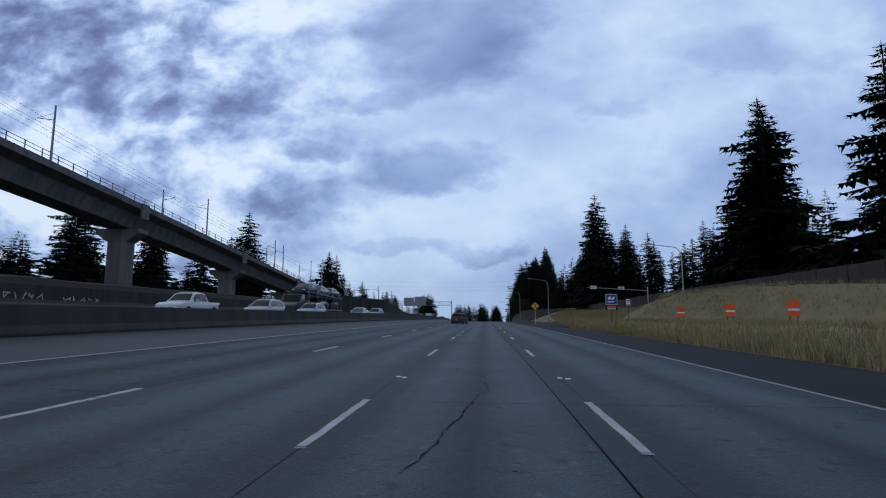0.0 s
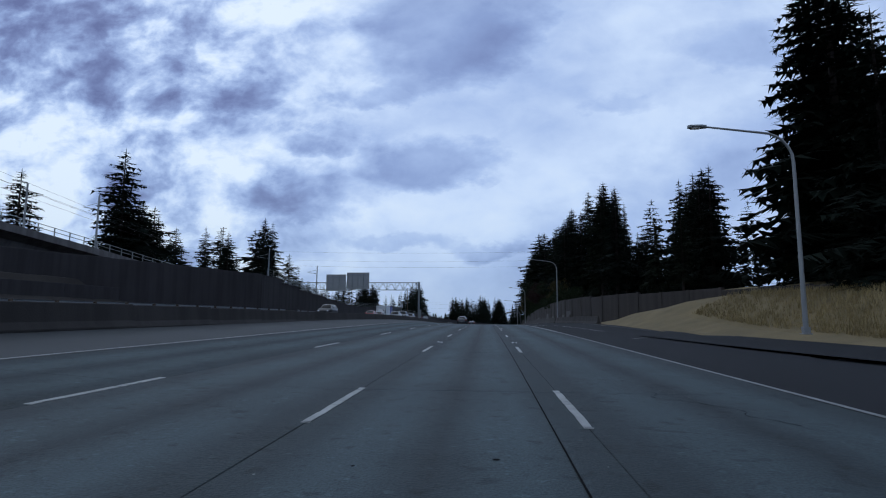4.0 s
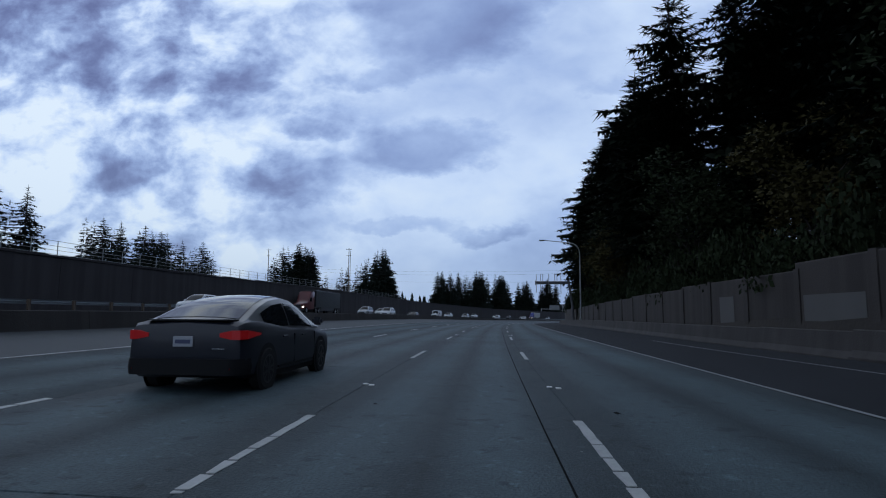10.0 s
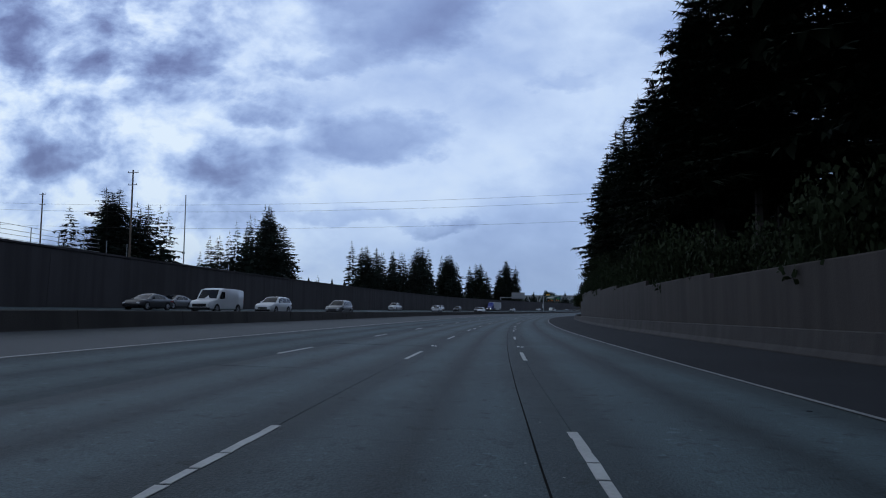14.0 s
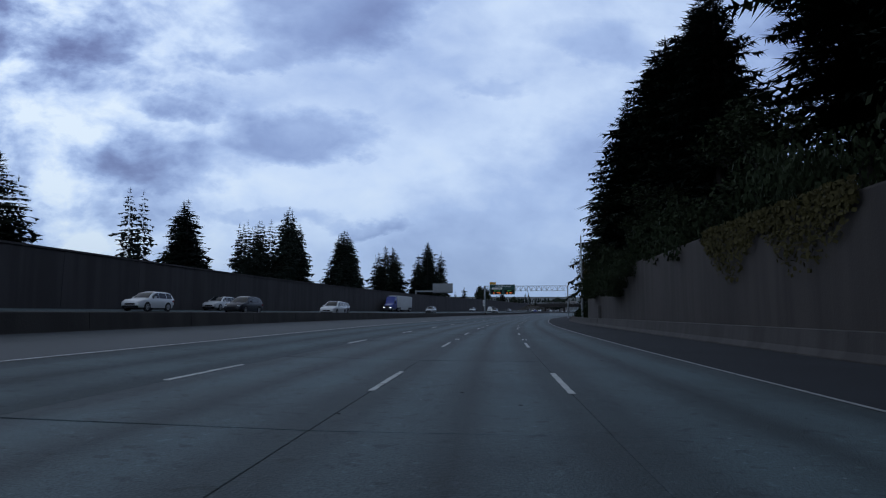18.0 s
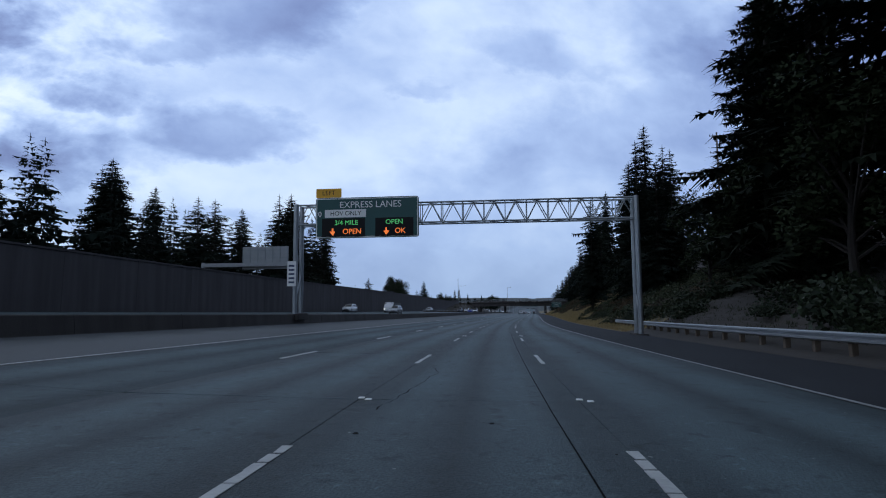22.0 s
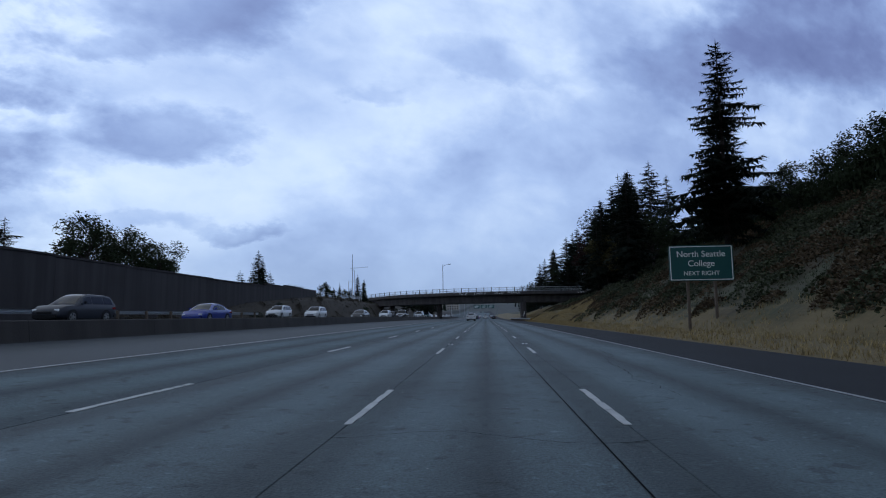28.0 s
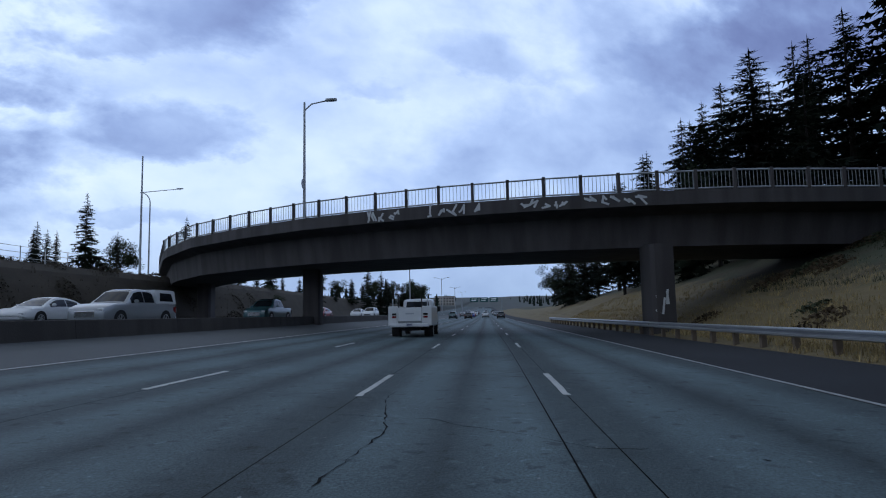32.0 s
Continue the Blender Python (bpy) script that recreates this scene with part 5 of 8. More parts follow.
br = thing("road_bridge", "dark concrete road bridge with a railing and scrawled fascia", "bridge", kind="structure")
us = [float(q) for q in np.arange(-84, 61, 2.0)]
BW = 13.0
rings, fas = [], []
for u in us:
    z, s = bridge_z(u), bridge_s(u)
    rings.append([P(s + a, u, z + b) for a, b in ((0, 0.25), (0, -0.55), (1.6, -0.85), (1.9, -2.7), (BW - 1.9, -2.7), (BW - 1.6, -0.85), (BW, -0.55), (BW, 0.25), (BW - 0.3, 0.25), (BW - 0.3, 0), (0.3, 0), (0.3, 0.25))])
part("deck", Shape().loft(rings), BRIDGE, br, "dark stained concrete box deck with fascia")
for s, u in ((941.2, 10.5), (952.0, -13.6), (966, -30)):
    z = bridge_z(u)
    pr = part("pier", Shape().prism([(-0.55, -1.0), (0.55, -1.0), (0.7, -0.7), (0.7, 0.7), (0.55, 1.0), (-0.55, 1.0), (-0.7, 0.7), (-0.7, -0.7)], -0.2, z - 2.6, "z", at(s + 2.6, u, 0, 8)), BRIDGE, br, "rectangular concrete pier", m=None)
scrawl(at(942.76, 10.5, 1.2, -90), 0.9, 1.5, 3, br)
RP = Shape().box(-0.09, -0.09, 0, 0.09, 0.09, 1.25).mesh("railing_post", BRIDGE, 0.015)
top = Shape()
for side in (0.15, BW - 0.15):
    for dz in (0.35, 1.35):
        top.tube([P(bridge_s(u) + side, u, bridge_z(u) + dz) for u in us], 0.05, 6)
part("top_rail", top, STEEL, br, "grey steel rails")
for u in np.arange(-80, 58, 2.1):
    u = float(u)
    part("railing_post", RP, None, br, m=at(bridge_s(u) + 0.15, u, bridge_z(u) + 0.2))
bal = Shape()
for u in np.arange(-50, 50, 0.22):
    u = float(u)
    m_ = at(bridge_s(u) + 0.15, u, bridge_z(u) + 0.25)
    bal.box(-0.012, -0.012, 0.1, 0.012, 0.012, 1.1, m_)
tagged(part("balusters", bal, STEEL_DULL, br, "thin upright bars"), kind="stuff")
for u, w in ((-1.5, 5), (4, 4), (8, 5), (-6, 4), (27, 5), (32, 4), (38, 4), (42, 3)):
    scrawl(at(bridge_s(u) - 0.05, u, bridge_z(u) - 0.5, -90 - math.degrees(math.atan2(bridge_s(u + 1) - bridge_s(u - 1), -2.0) - math.pi)), w * 0.7, 0.65, 5, br)
# right abutment slope wall
part("abutment", Shape().prism([(22, -1), (58, -1), (58, 7.4), (34, 7.4)], 0.5, BW - 0.5, "y", at(bridge_s(40), 0, 0, 0)), BRIDGE, br, "sloped concrete abutment")


def bridge_lamp(u, h, d, label):
    g = thing("bridge_lamp", label, "street lamp", at(bridge_s(u) - 0.05, u, bridge_z(u) + 0.2), "bridge lamps")
    part("pole", Shape().tube([(0, 0, 0), (0, 0, h)], [0.11, 0.07], 8), POLE, g, shade=True)
    part("arm", Shape().tube([(0, 0, h - 0.6), (0.5 * d, 0, h - 0.15), (1.6 * d, 0, h + 0.05)], 0.045, 6), POLE, g)
    part("luminaire", Shape().loft([[(x * d, y * w, h + 0.06 + z) for y, z in ((-1, 0), (-0.6, 0.12), (0.6, 0.12), (1, 0), (0.5, -0.08), (-0.5, -0.08))] for x, w in ((1.5, 0.06), (1.7, 0.15), (2.1, 0.15), (2.3, 0.05))]), STEEL_DULL, g, "cobra-head luminaire", shade=True)
    part("sign_plate", Shape().disc(-0.03, 0.03, 0.38, -0.16, 2.4, 8), SIGN_BACK, g, "small sign back")


bridge_lamp(-11.8, 8.2, 1, "grey bridge lamp with a short arm")
bridge_lamp(-52, 7.5, 1, "grey bridge lamp with a short arm")
bridge_lamp(33, 8.2, -1, "grey bridge lamp with a short arm")

# ---- distant things beyond the bridge ----
def far_building(s, u, w, d, h, storeys, label):
    g = thing("building", label, "building", at(s, u, ground_z(s, min(u, 200)) - 0.5), "far buildings")
    part("wall", Shape().box(-w / 2, 0, 0, w / 2, d, h), BRICKISH, g, "plain facade")
    part("roof", Shape().box(-w / 2 - 0.3, -0.3, h, w / 2 + 0.3, d + 0.3, h + 0.5), ROOFING, g)
    n = int(w // 3)
    for r_ in range(storeys):
        for i in range(n):
            x = -w / 2 + 1.5 + i * (w - 3) / max(1, n - 1)
            z = 1.0 + r_ * (h - 0.8) / storeys
            part("window", Shape().box(x - 0.8, -0.05, z, x + 0.8, 0.02, z + 1.5), GLASS, g)


far_building(1520, -46, 22, 14, 10, 3, "far low office block with rows of windows")
for s, u, z1 in ((1010, -13.35, 11.4), (1082, -13.35, 12.5), (1154, -13.35, 12.5), (1226, -13.35, 12.5)):
    g = thing("median_lamp", "grey twin-arm lamp mast on the median barrier", "street lamp", at(s, u, road_z(s, u) + 0.85), "median lamps")
    h = z1 - road_z(s, u) - 0.85
    part("pole", Shape().tube([(0, 0, 0), (0, 0, h)], [0.13, 0.08], 8), POLE, g, shade=True)
    for d in (-1, 1):
        part("arm", Shape().tube([(0, 0, h - 0.5), (0.9 * d, 0, h), (1.9 * d, 0, h + 0.1)], 0.05, 6), POLE, g)
        part("luminaire", Shape().box(min(1.7 * d, 2.5 * d), -0.16, h + 0.06, max(1.7 * d, 2.5 * d), 0.16, h + 0.2), STEEL_DULL, g, "flat luminaire", 0.03)
g = thing("far_gantry", "far truss gantry with green guide signs", "sign gantry", at(1250, 0, 0), "gantries")
ch_, web_ = truss(-15, 10, 8.2, 1.0, 1.3, 1.5, 0.06)
part("chord", ch_, STEEL_DULL, g)
part("web", web_, STEEL_DULL, g)
for x in (-15, 10):
    part("leg", Shape().tube([(x, 0, 0), (x, 0, 9)], 0.2, 8), STEEL_DULL, g)
for x in (-7, -1, 5):
    f_ = part("sign_panel", panel(5.0, 2.8, 0.1, 0.1), SIGN_GREEN, g, "green sign face", m=Matrix.Translation((x, -0.8, 8.2)))
    part("bar", Shape().box(-1.7, -0.01, 0.4, 1.7, 0, 0.75).box(-1.7, -0.01, -0.6, 1.2, 0, -0.2), SIGN_WHITE, f_)


# ---- trees ----
def conifer_meshes(seed, h, spread, levels, bare, droop, dense, material, sprays=6):
    """A fir: tapered trunk, whorls of drooping boughs, each a spine with combs of side sprays and hanging needles."""
    rg = random.Random(seed)
    uni, gau = rg.uniform, rg.gauss
    tr = Shape().tube([(0, 0, 0), (uni(-0.1, 0.1), uni(-0.1, 0.1), h * 0.5), (0, 0, h)], [h * 0.014, h * 0.009, 0.02], 7)
    v, f = [], []
    wide_ = 0.36 if sprays > 9 else 0.42 if sprays > 3 else 0.55
    twigs = 2 if sprays > 3 else 1

    def tri(a, b, c):
        n = len(v)
        v.extend((a, b, c))
        f.append((n, n + 1, n + 2))

    wob = [uni(0.62, 1.25) for _ in range(9)]
    for i in range(levels):
        t = i / (levels - 1)
        z = h * (bare + (0.985 - bare) * t ** 0.92) + (1 - t) * uni(-0.3, 0.3)
        q = t * 8
        lump = wob[int(q)] * (1 - q % 1) + wob[min(8, int(q) + 1)] * (q % 1)
        env = spread * 1.22 * (1 - t) ** 0.75 * lump + 0.3
        if t < 0.12:
            env *= 0.55 + 3.5 * t
        n = max(3, int(dense * (1.05 - 0.45 * t)))
        a0 = uni(0, 6.28)
        zl = z
        for k in range(n):
            if rg.random() < 0.12:
                continue
            z = zl + (1 - 0.7 * t) * uni(-0.5, 0.5)
            a = a0 + 6.283 * k / n + uni(-0.35, 0.35)
            ln = env * uni(0.42, 1.18)
            if rg.random() < 0.07:
                ln *= 1.3
            dx, dy = math.cos(a), math.sin(a)
            up = 0.25 * t + uni(-0.16, 0.12)
            dr = droop * uni(0.7, 1.2)
            m = max(3, int(sprays * (0.5 + 0.5 * min(1.0, ln / spread)) + 0.5))

            def spine(r):
                return ln * r, z + ln * (up * r - dr * r * r + 0.16 * r ** 4)

            for s_ in range(m):
                r0, r1 = (s_ + 0.25) / m, min(1.0, (s_ + 1.55) / m)
                w = ln * wide_ * (1 - 0.65 * r0) * uni(0.6, 1.35) + 0.08
                for sd in (-1, 1):
                    # side twigs: narrow, swept forwards and hanging
                    for q_ in range(twigs):
                        ra = r0 + (r1 - r0) * (q_ + rg.random()) / twigs
                        rb = min(1.0, ra + (r1 - r0) * uni(0.28, 0.5))
                        (pa, za), (pb, zb_) = spine(ra), spine(rb)
                        out = w * uni(0.55, 1.3)
                        tip = pa + (pb - pa) * 0.5 + out * uni(0.1, 0.55)
                        tri((dx * pa, dy * pa, za), (dx * pb, dy * pb, zb_), (dx * tip - sd * dy * out, dy * tip + sd * dx * out, za - out * uni(0.05, 0.7)))
                (p0, z0), (p1, z1) = spine(r0), spine(r1)
                mx_ = p0 + (p1 - p0) * uni(0.1, 1.1)
                o = uni(-0.3, 0.3) * w
                tri((dx * p0, dy * p0, z0), (dx * p1, dy * p1, z1), (dx * mx_ - dy * o, dy * mx_ + dx * o, (z0 + z1) / 2 - w * uni(0.2, 0.8)))
            pe, ze = spine(1.0)
            tri((dx * pe * 0.9 - dy * 0.07, dy * pe * 0.9 + dx * 0.07, ze), (dx * pe * 0.9 + dy * 0.07, dy * pe * 0.9 - dx * 0.07, ze), (dx * (pe + 0.3), dy * (pe + 0.3), ze + uni(-0.05, 0.12)))
    n = len(v)
    v += [(0.09, 0, h * 0.955), (-0.05, 0.08, h * 0.955), (-0.05, -0.08, h * 0.955), (0, 0, h * 1.02)]
    f += [(n, n + 1, n + 3), (n + 1, n + 2, n + 3), (n + 2, n, n + 3)]
    crown = bpy.data.meshes.new("crown")
    crown.from_pydata(v, [], f)
    crown.materials.append(material)
    return tr.mesh("trunk", BARK), crown, h


def broadleaf_meshes(seed, h, spread, leaves, material):
    """A broadleaf tree: forked trunk and limbs, crown of leaf clumps round the limb ends with gaps between."""
    rg = random.Random(seed)
    sh = Shape().tube([(0, 0, 0), (0.1, 0.05, h * 0.25), (0, 0, h * 0.5)], [h * 0.02, h * 0.015, h * 0.008], 7)
    ends = []
    for k in range(16):
        a = 6.283 * k / 16 * 2.4 + rg.uniform(-0.4, 0.4)
        z0 = h * rg.uniform(0.18, 0.5)
        ln = spread * rg.uniform(0.45, 1.0)
        e = Vector((math.cos(a) * ln, math.sin(a) * ln, z0 + h * rg.uniform(0.08, 0.45)))
        sh.tube([(0, 0, z0), e * 0.5 + Vector((0, 0, z0 * 0.5 + 0.2)), e], [h * 0.007, h * 0.005, 0.02], 5)
        ends += [e, e * 0.65 + Vector((0, 0, z0 * 0.35 + h * 0.08)), Vector((e.x * 0.7, e.y * 0.7, e.z + h * 0.1))]
    ends.append(Vector((0, 0, h * 0.9)))
    v, f = [], []
    for i in range(leaves):
        c = rg.choice(ends)
        d = Vector((rg.gauss(0, 1), rg.gauss(0, 1), rg.gauss(0, 0.75)))
        d = d.normalized() * spread * 0.30 * rg.random() ** 0.4
        p = c + d
        p.z = max(p.z, h * 0.12)
        a, b = Vector((rg.gauss(0, 1), rg.gauss(0, 1), rg.gauss(0, 0.6))).normalized(), Vector((rg.gauss(0, 1), rg.gauss(0, 1), rg.gauss(0, 1)))
        b = (b - a * b.dot(a)).normalized()
        r = rg.uniform(0.09, 0.25) * (h / 12) ** 0.5
        n = len(v)
        v += [tuple(p - a * r), tuple(p + b * r * 0.55), tuple(p + a * r), tuple(p - b * r * 0.55)]
        f.append((n, n + 1, n + 2, n + 3))
    me = bpy.data.meshes.new("crown")
    me.from_pydata(v, [], f)
    me.materials.append(material)
    return sh.mesh("trunk", BARK), me, h


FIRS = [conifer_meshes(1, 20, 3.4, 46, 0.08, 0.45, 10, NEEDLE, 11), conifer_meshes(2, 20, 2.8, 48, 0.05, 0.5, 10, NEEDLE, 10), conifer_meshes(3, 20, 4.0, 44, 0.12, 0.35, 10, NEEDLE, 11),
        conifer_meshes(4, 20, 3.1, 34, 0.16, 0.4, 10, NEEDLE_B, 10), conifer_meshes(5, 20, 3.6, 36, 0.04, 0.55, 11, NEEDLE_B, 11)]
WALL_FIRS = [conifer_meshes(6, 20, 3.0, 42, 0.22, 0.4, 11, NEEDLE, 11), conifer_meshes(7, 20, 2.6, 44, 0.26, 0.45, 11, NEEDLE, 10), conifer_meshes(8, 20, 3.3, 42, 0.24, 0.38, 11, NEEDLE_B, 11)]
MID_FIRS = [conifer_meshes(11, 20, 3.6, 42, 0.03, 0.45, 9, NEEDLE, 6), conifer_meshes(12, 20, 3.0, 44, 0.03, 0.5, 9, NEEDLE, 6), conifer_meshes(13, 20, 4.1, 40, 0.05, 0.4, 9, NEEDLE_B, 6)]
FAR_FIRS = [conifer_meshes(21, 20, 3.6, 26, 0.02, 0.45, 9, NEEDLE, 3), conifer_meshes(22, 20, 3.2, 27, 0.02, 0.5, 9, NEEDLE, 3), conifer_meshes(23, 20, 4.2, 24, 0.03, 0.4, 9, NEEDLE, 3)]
LEAFY = [broadleaf_meshes(31, 12, 4.6, 5800, LEAF), broadleaf_meshes(32, 12, 3.8, 5500, LEAF), broadleaf_meshes(33, 12, 4.2, 5800, LEAF_RED), broadleaf_meshes(34, 12, 4.0, 5500, LEAF_YEL)]
trng = random.Random(77)


def tree(kind, s, u, top, label, wide=1.0, group="fir trees", base=None, name="fir_tree", category="conifer"):
    z = ground_z(s, u) - 0.3 if base is None else base
    tr, cr, h = kind
    k = max(0.15, (top - z) / h)
    g = thing(name, label, category, at(s, u, z, trng.uniform(0, 360)), group)
    sc = Matrix.Diagonal((k * wide, k * wide, k, 1))
    part("trunk", tr, None, g, m=sc)
    part("crown", cr, None, g, m=sc)
    return g


FIR_L = "tall dark fir with drooping boughs"
# firs told apart one by one, behind the left wall: along, across, top
LEFT_A = [(20, -118, 40), (40, -108, 33), (70, -110, 34), (100, -115, 36), (120, -130, 42), (150, -120, 38), (180, -140, 46), (215, -135, 42), (235, -150, 48), (236, -62, 22), (240, -70, 24), (242, -67, 24), (260, -140, 46), (282, -71, 23), (282, -64, 23), (294, -133, 64)]
LEFT_B = [(308, -145, 52), (340, -97, 46), (346, -160, 56), (349, -105.5, 50), (350, -106, 50), (359, -178, 63), (366, -187, 66), (382, -190, 62), (392, -187.5, 57), (410, -170, 48), (424, -172.5, 46), (431, -130, 32), (441, -160, 38), (461, -176, 41), (466, -160, 37), (498, -170, 38), (508, -116, 33), (511, -120, 36), (513, -120, 35)]
LEFT_C = [(531, -140, 40), (532, -130, 35), (533, -140, 42), (544, -140, 39), (563, -104, 41), (579, -115.5, 44), (586, -200, 49), (586, -123.5, 44), (609, -132.5, 42), (626, -91.5, 32), (640, -105, 35), (643, -107.5, 35), (652, -115.5, 36), (674, -89, 38), (676, -92.5, 38)]
LEFT_D = [(707, -128, 40), (710, -112, 42), (718, -66, 26), (726, -94, 38), (730, -100.5, 37), (730, -97.5, 39), (736, -102, 39), (745, -61, 32), (762, -90, 35), (763, -111, 40), (767, -68, 37), (770, -69.5, 37), (771, -70, 37), (783, -79, 32), (783, -71.5, 27), (786, -95, 37), (794, -99, 38), (795, -68.5, 22), (809, -75, 33), (816, -76, 37), (872, -76, 18), (935, -61, 20), (938, -61, 18)]
LEFT_GROUPS = []
for stretch in (LEFT_A, LEFT_B, LEFT_C, LEFT_D):
    for i, (s, u, t) in enumerate(stretch):
        tree(MID_FIRS[i % 3], s, u, t, FIR_L + " behind the retaining wall", (1.3, 1.15, 1.45)[i % 3])
        for k in range(2):
            LEFT_GROUPS.append((s + trng.uniform(-5, 5), u + trng.uniform(-7, 3), 6 + (t - 6) * trng.uniform(0.55, 0.88), trng.uniform(1.25, 1.6)))
# right side, by stretches: along, across, top, spread
RAMP_FIRS = [(70, 58, 45, 1.2), (80, 62, 45, 1.3), (88, 64, 45, 1.3), (106, 53.6, 42, 1.3), (108, 42.4, 20, 1.1), (110, 55.2, 45, 1.3), (118, 52, 27.6, 1.3), (118, 60, 45, 1.3), (125, 50.4, 21, 1.3), (130, 59.2, 33.6, 1.4), (130, 66, 43.2, 1.2), (140, 50, 20, 1.2), (147, 27.5, 22.8, 1.1), (149, 43.8, 24, 1.3), (154, 57.2, 23, 1.4), (159, 32.2, 37, 1.25), (160, 34.8, 31, 1.2)]
GORE_FIRS = [(165, 42.6, 25, 1.2), (167, 50.8, 24, 1.4), (172, 44, 28.8, 1.2), (176, 40, 28.8, 1.3), (176, 45, 31, 1.3), (185, 46, 28.8, 1.4), (188, 32.4, 23, 1.1), (192, 32.4, 22, 1.2), (198, 35.4, 25, 1.2), (202, 36.8, 26.4, 1.3), (213, 26.6, 23, 0.6), (216, 25.6, 26, 0.62), (224, 25.2, 30, 1.1), (225, 25.8, 29, 0.6), (226, 25.6, 30, 0.62), (240, 23.2, 27, 1.1)]
WALL_A = [(250, 21.4, 28, 1.1), (256, 23, 30, 1.2), (256, 28, 36, 0.8), (259, 23.9, 32, 0.9), (268, 22.4, 28, 1.1), (278, 21.4, 26, 1.1), (296, 20, 28, 1.1), (304, 24, 32, 1.2), (317, 27.2, 38, 1.3), (320, 28.8, 39, 1.3), (332, 27.4, 39.6, 1.3), (333, 20.5, 38, 1.2), (340, 19, 30, 1.1), (345, 19, 32.4, 1.1), (360, 20.4, 34.8, 1.1), (366, 26, 40.8, 1.4)]
WALL_B = [(370, 24.2, 45, 1.4), (372, 18.9, 34, 1.3), (372, 19.4, 35, 1.3), (373, 19.2, 34.8, 1.1), (374, 22, 38.4, 1.4), (376, 19.4, 35, 1.3), (386, 24, 37, 1.4), (400, 17, 33, 1.1), (402, 18, 35, 1.2), (404, 19.9, 34, 1.1), (424, 20.4, 34, 1.1), (424, 22, 32.4, 1.2), (432, 19.9, 34, 1.1), (436, 20, 31.2, 1.2), (437, 19.9, 34, 1.1), (438, 19.9, 33, 1.1), (448, 22, 32.4, 1.2), (459, 20.4, 34, 1.1), (462, 21, 28.8, 1.2), (468, 19.9, 35, 1)]
WALL_C = [(474, 22, 31.2, 1.2), (482, 19.4, 36, 1), (488, 18.7, 36, 1), (488, 24, 33.6, 1.2), (494, 17.5, 33.6, 1), (500, 17.5, 32.4, 1), (500, 22, 32.4, 1.2), (505, 18.7, 33.6, 1), (514, 23, 33.6, 1.2), (520, 19.9, 30, 1), (524, 24, 36, 1.3), (536, 25.4, 37.2, 1.3), (544, 18.7, 30, 1), (550, 20, 33, 1.2), (554, 20.9, 33, 1.2)]
WALL_D = [(560, 22, 36, 1.3), (563, 23.4, 38, 1.3), (566, 21.4, 36, 1.3), (566, 24, 39, 1.3), (578, 21.4, 39.6, 1.25), (579, 23.2, 42, 1.4), (580, 20.9, 38, 1.2), (583, 27.2, 43.2, 1.4), (588, 20, 37.2, 1.2), (591, 19.4, 38, 1.05), (608, 19.4, 36, 1), (612, 24, 40.8, 1.4), (617, 17, 33.6, 1), (626, 20, 32.4, 1.2), (632, 19, 28.8, 1.3), (636, 24, 33.6, 1.3), (640, 22, 32.4, 1.3), (646, 19, 25.2, 1.2)]
CUT_A = [(652, 19.4, 29, 0.9), (656, 21, 26.4, 1.3), (657, 22, 28.8, 1), (684, 19.5, 20, 1.2), (687, 22, 17.5, 1.3), (688.5, 18, 24.5, 1.05), (691, 22, 22, 1.3), (696, 19.5, 21, 1.1), (703, 19.6, 25.5, 1.25), (706, 22.5, 24, 1.2), (709, 23.5, 22, 0.9), (712, 14.4, 21.5, 0.85), (753, 37, 25, 1.5), (768, 35.5, 24.5, 0.8), (749, 35.4, 30, 1.6), (778, 30, 32, 1), (780, 31.6, 30, 1.1), (786, 24, 31, 1.1), (786, 26.5, 38, 1.05)]
CUT_B = [(812, 24, 30, 1.1), (845, 23.3, 28, 1.0), (862, 30, 28.8, 1.1), (876, 22, 23, 1.3), (880, 24, 23, 1.3), (903, 28.8, 28, 1.2), (906, 24.4, 25, 1.2), (912, 31.6, 32.4, 1.3), (914, 32.4, 33, 1.3), (915, 32.4, 33, 0.96), (924, 33, 26.4, 1.2), (931, 46.4, 36, 1.1), (899, 32.5, 31, 1.2), (909, 29, 31, 1.2), (920, 30, 31, 1.2), (925, 27, 27, 1.2)]
CUT_C = [(962.5, 25.6, 25.6, 1.5), (968, 44.8, 40.8, 1.3), (970, 45.4, 41, 1.2), (972, 40.4, 34, 1.2), (982, 42.4, 36, 1.3), (986, 33, 32, 1.3), (990, 32, 29.4, 1.1), (999, 26, 26, 1.2), (1006, 36.2, 33.6, 1.1), (1010, 24, 24, 1.1), (1020, 20, 14.4, 1.3), (1028, 24, 18, 1.3), (1035, 19, 15.6, 1.4), (1050, 22, 16.8, 1.4), (1070, 21, 14.4, 1.3)]
for stretch, spot in ((RAMP_FIRS, "on the bank beside the ramp"), (GORE_FIRS, "behind the noise wall"), (WALL_A, "behind the noise wall"), (WALL_B, "behind the noise wall"), (WALL_C, "behind the noise wall"), (WALL_D, "behind the noise wall"), (CUT_A, "on the cutting slope"), (CUT_B, "on the cutting slope"), (CUT_C, "on the slope beyond the bridge")):
    for i, (s, u, t, w) in enumerate(stretch):
        kind_ = WALL_FIRS[i % 3] if 200 < s < 600 and u < 32 else FIRS[(i * 2) % 5] if u < 27 else MID_FIRS[i % 3]
        tree(kind_, s, u, t, FIR_L + " " + spot, w * (1.15 if 200 < s < 600 else 1.0))
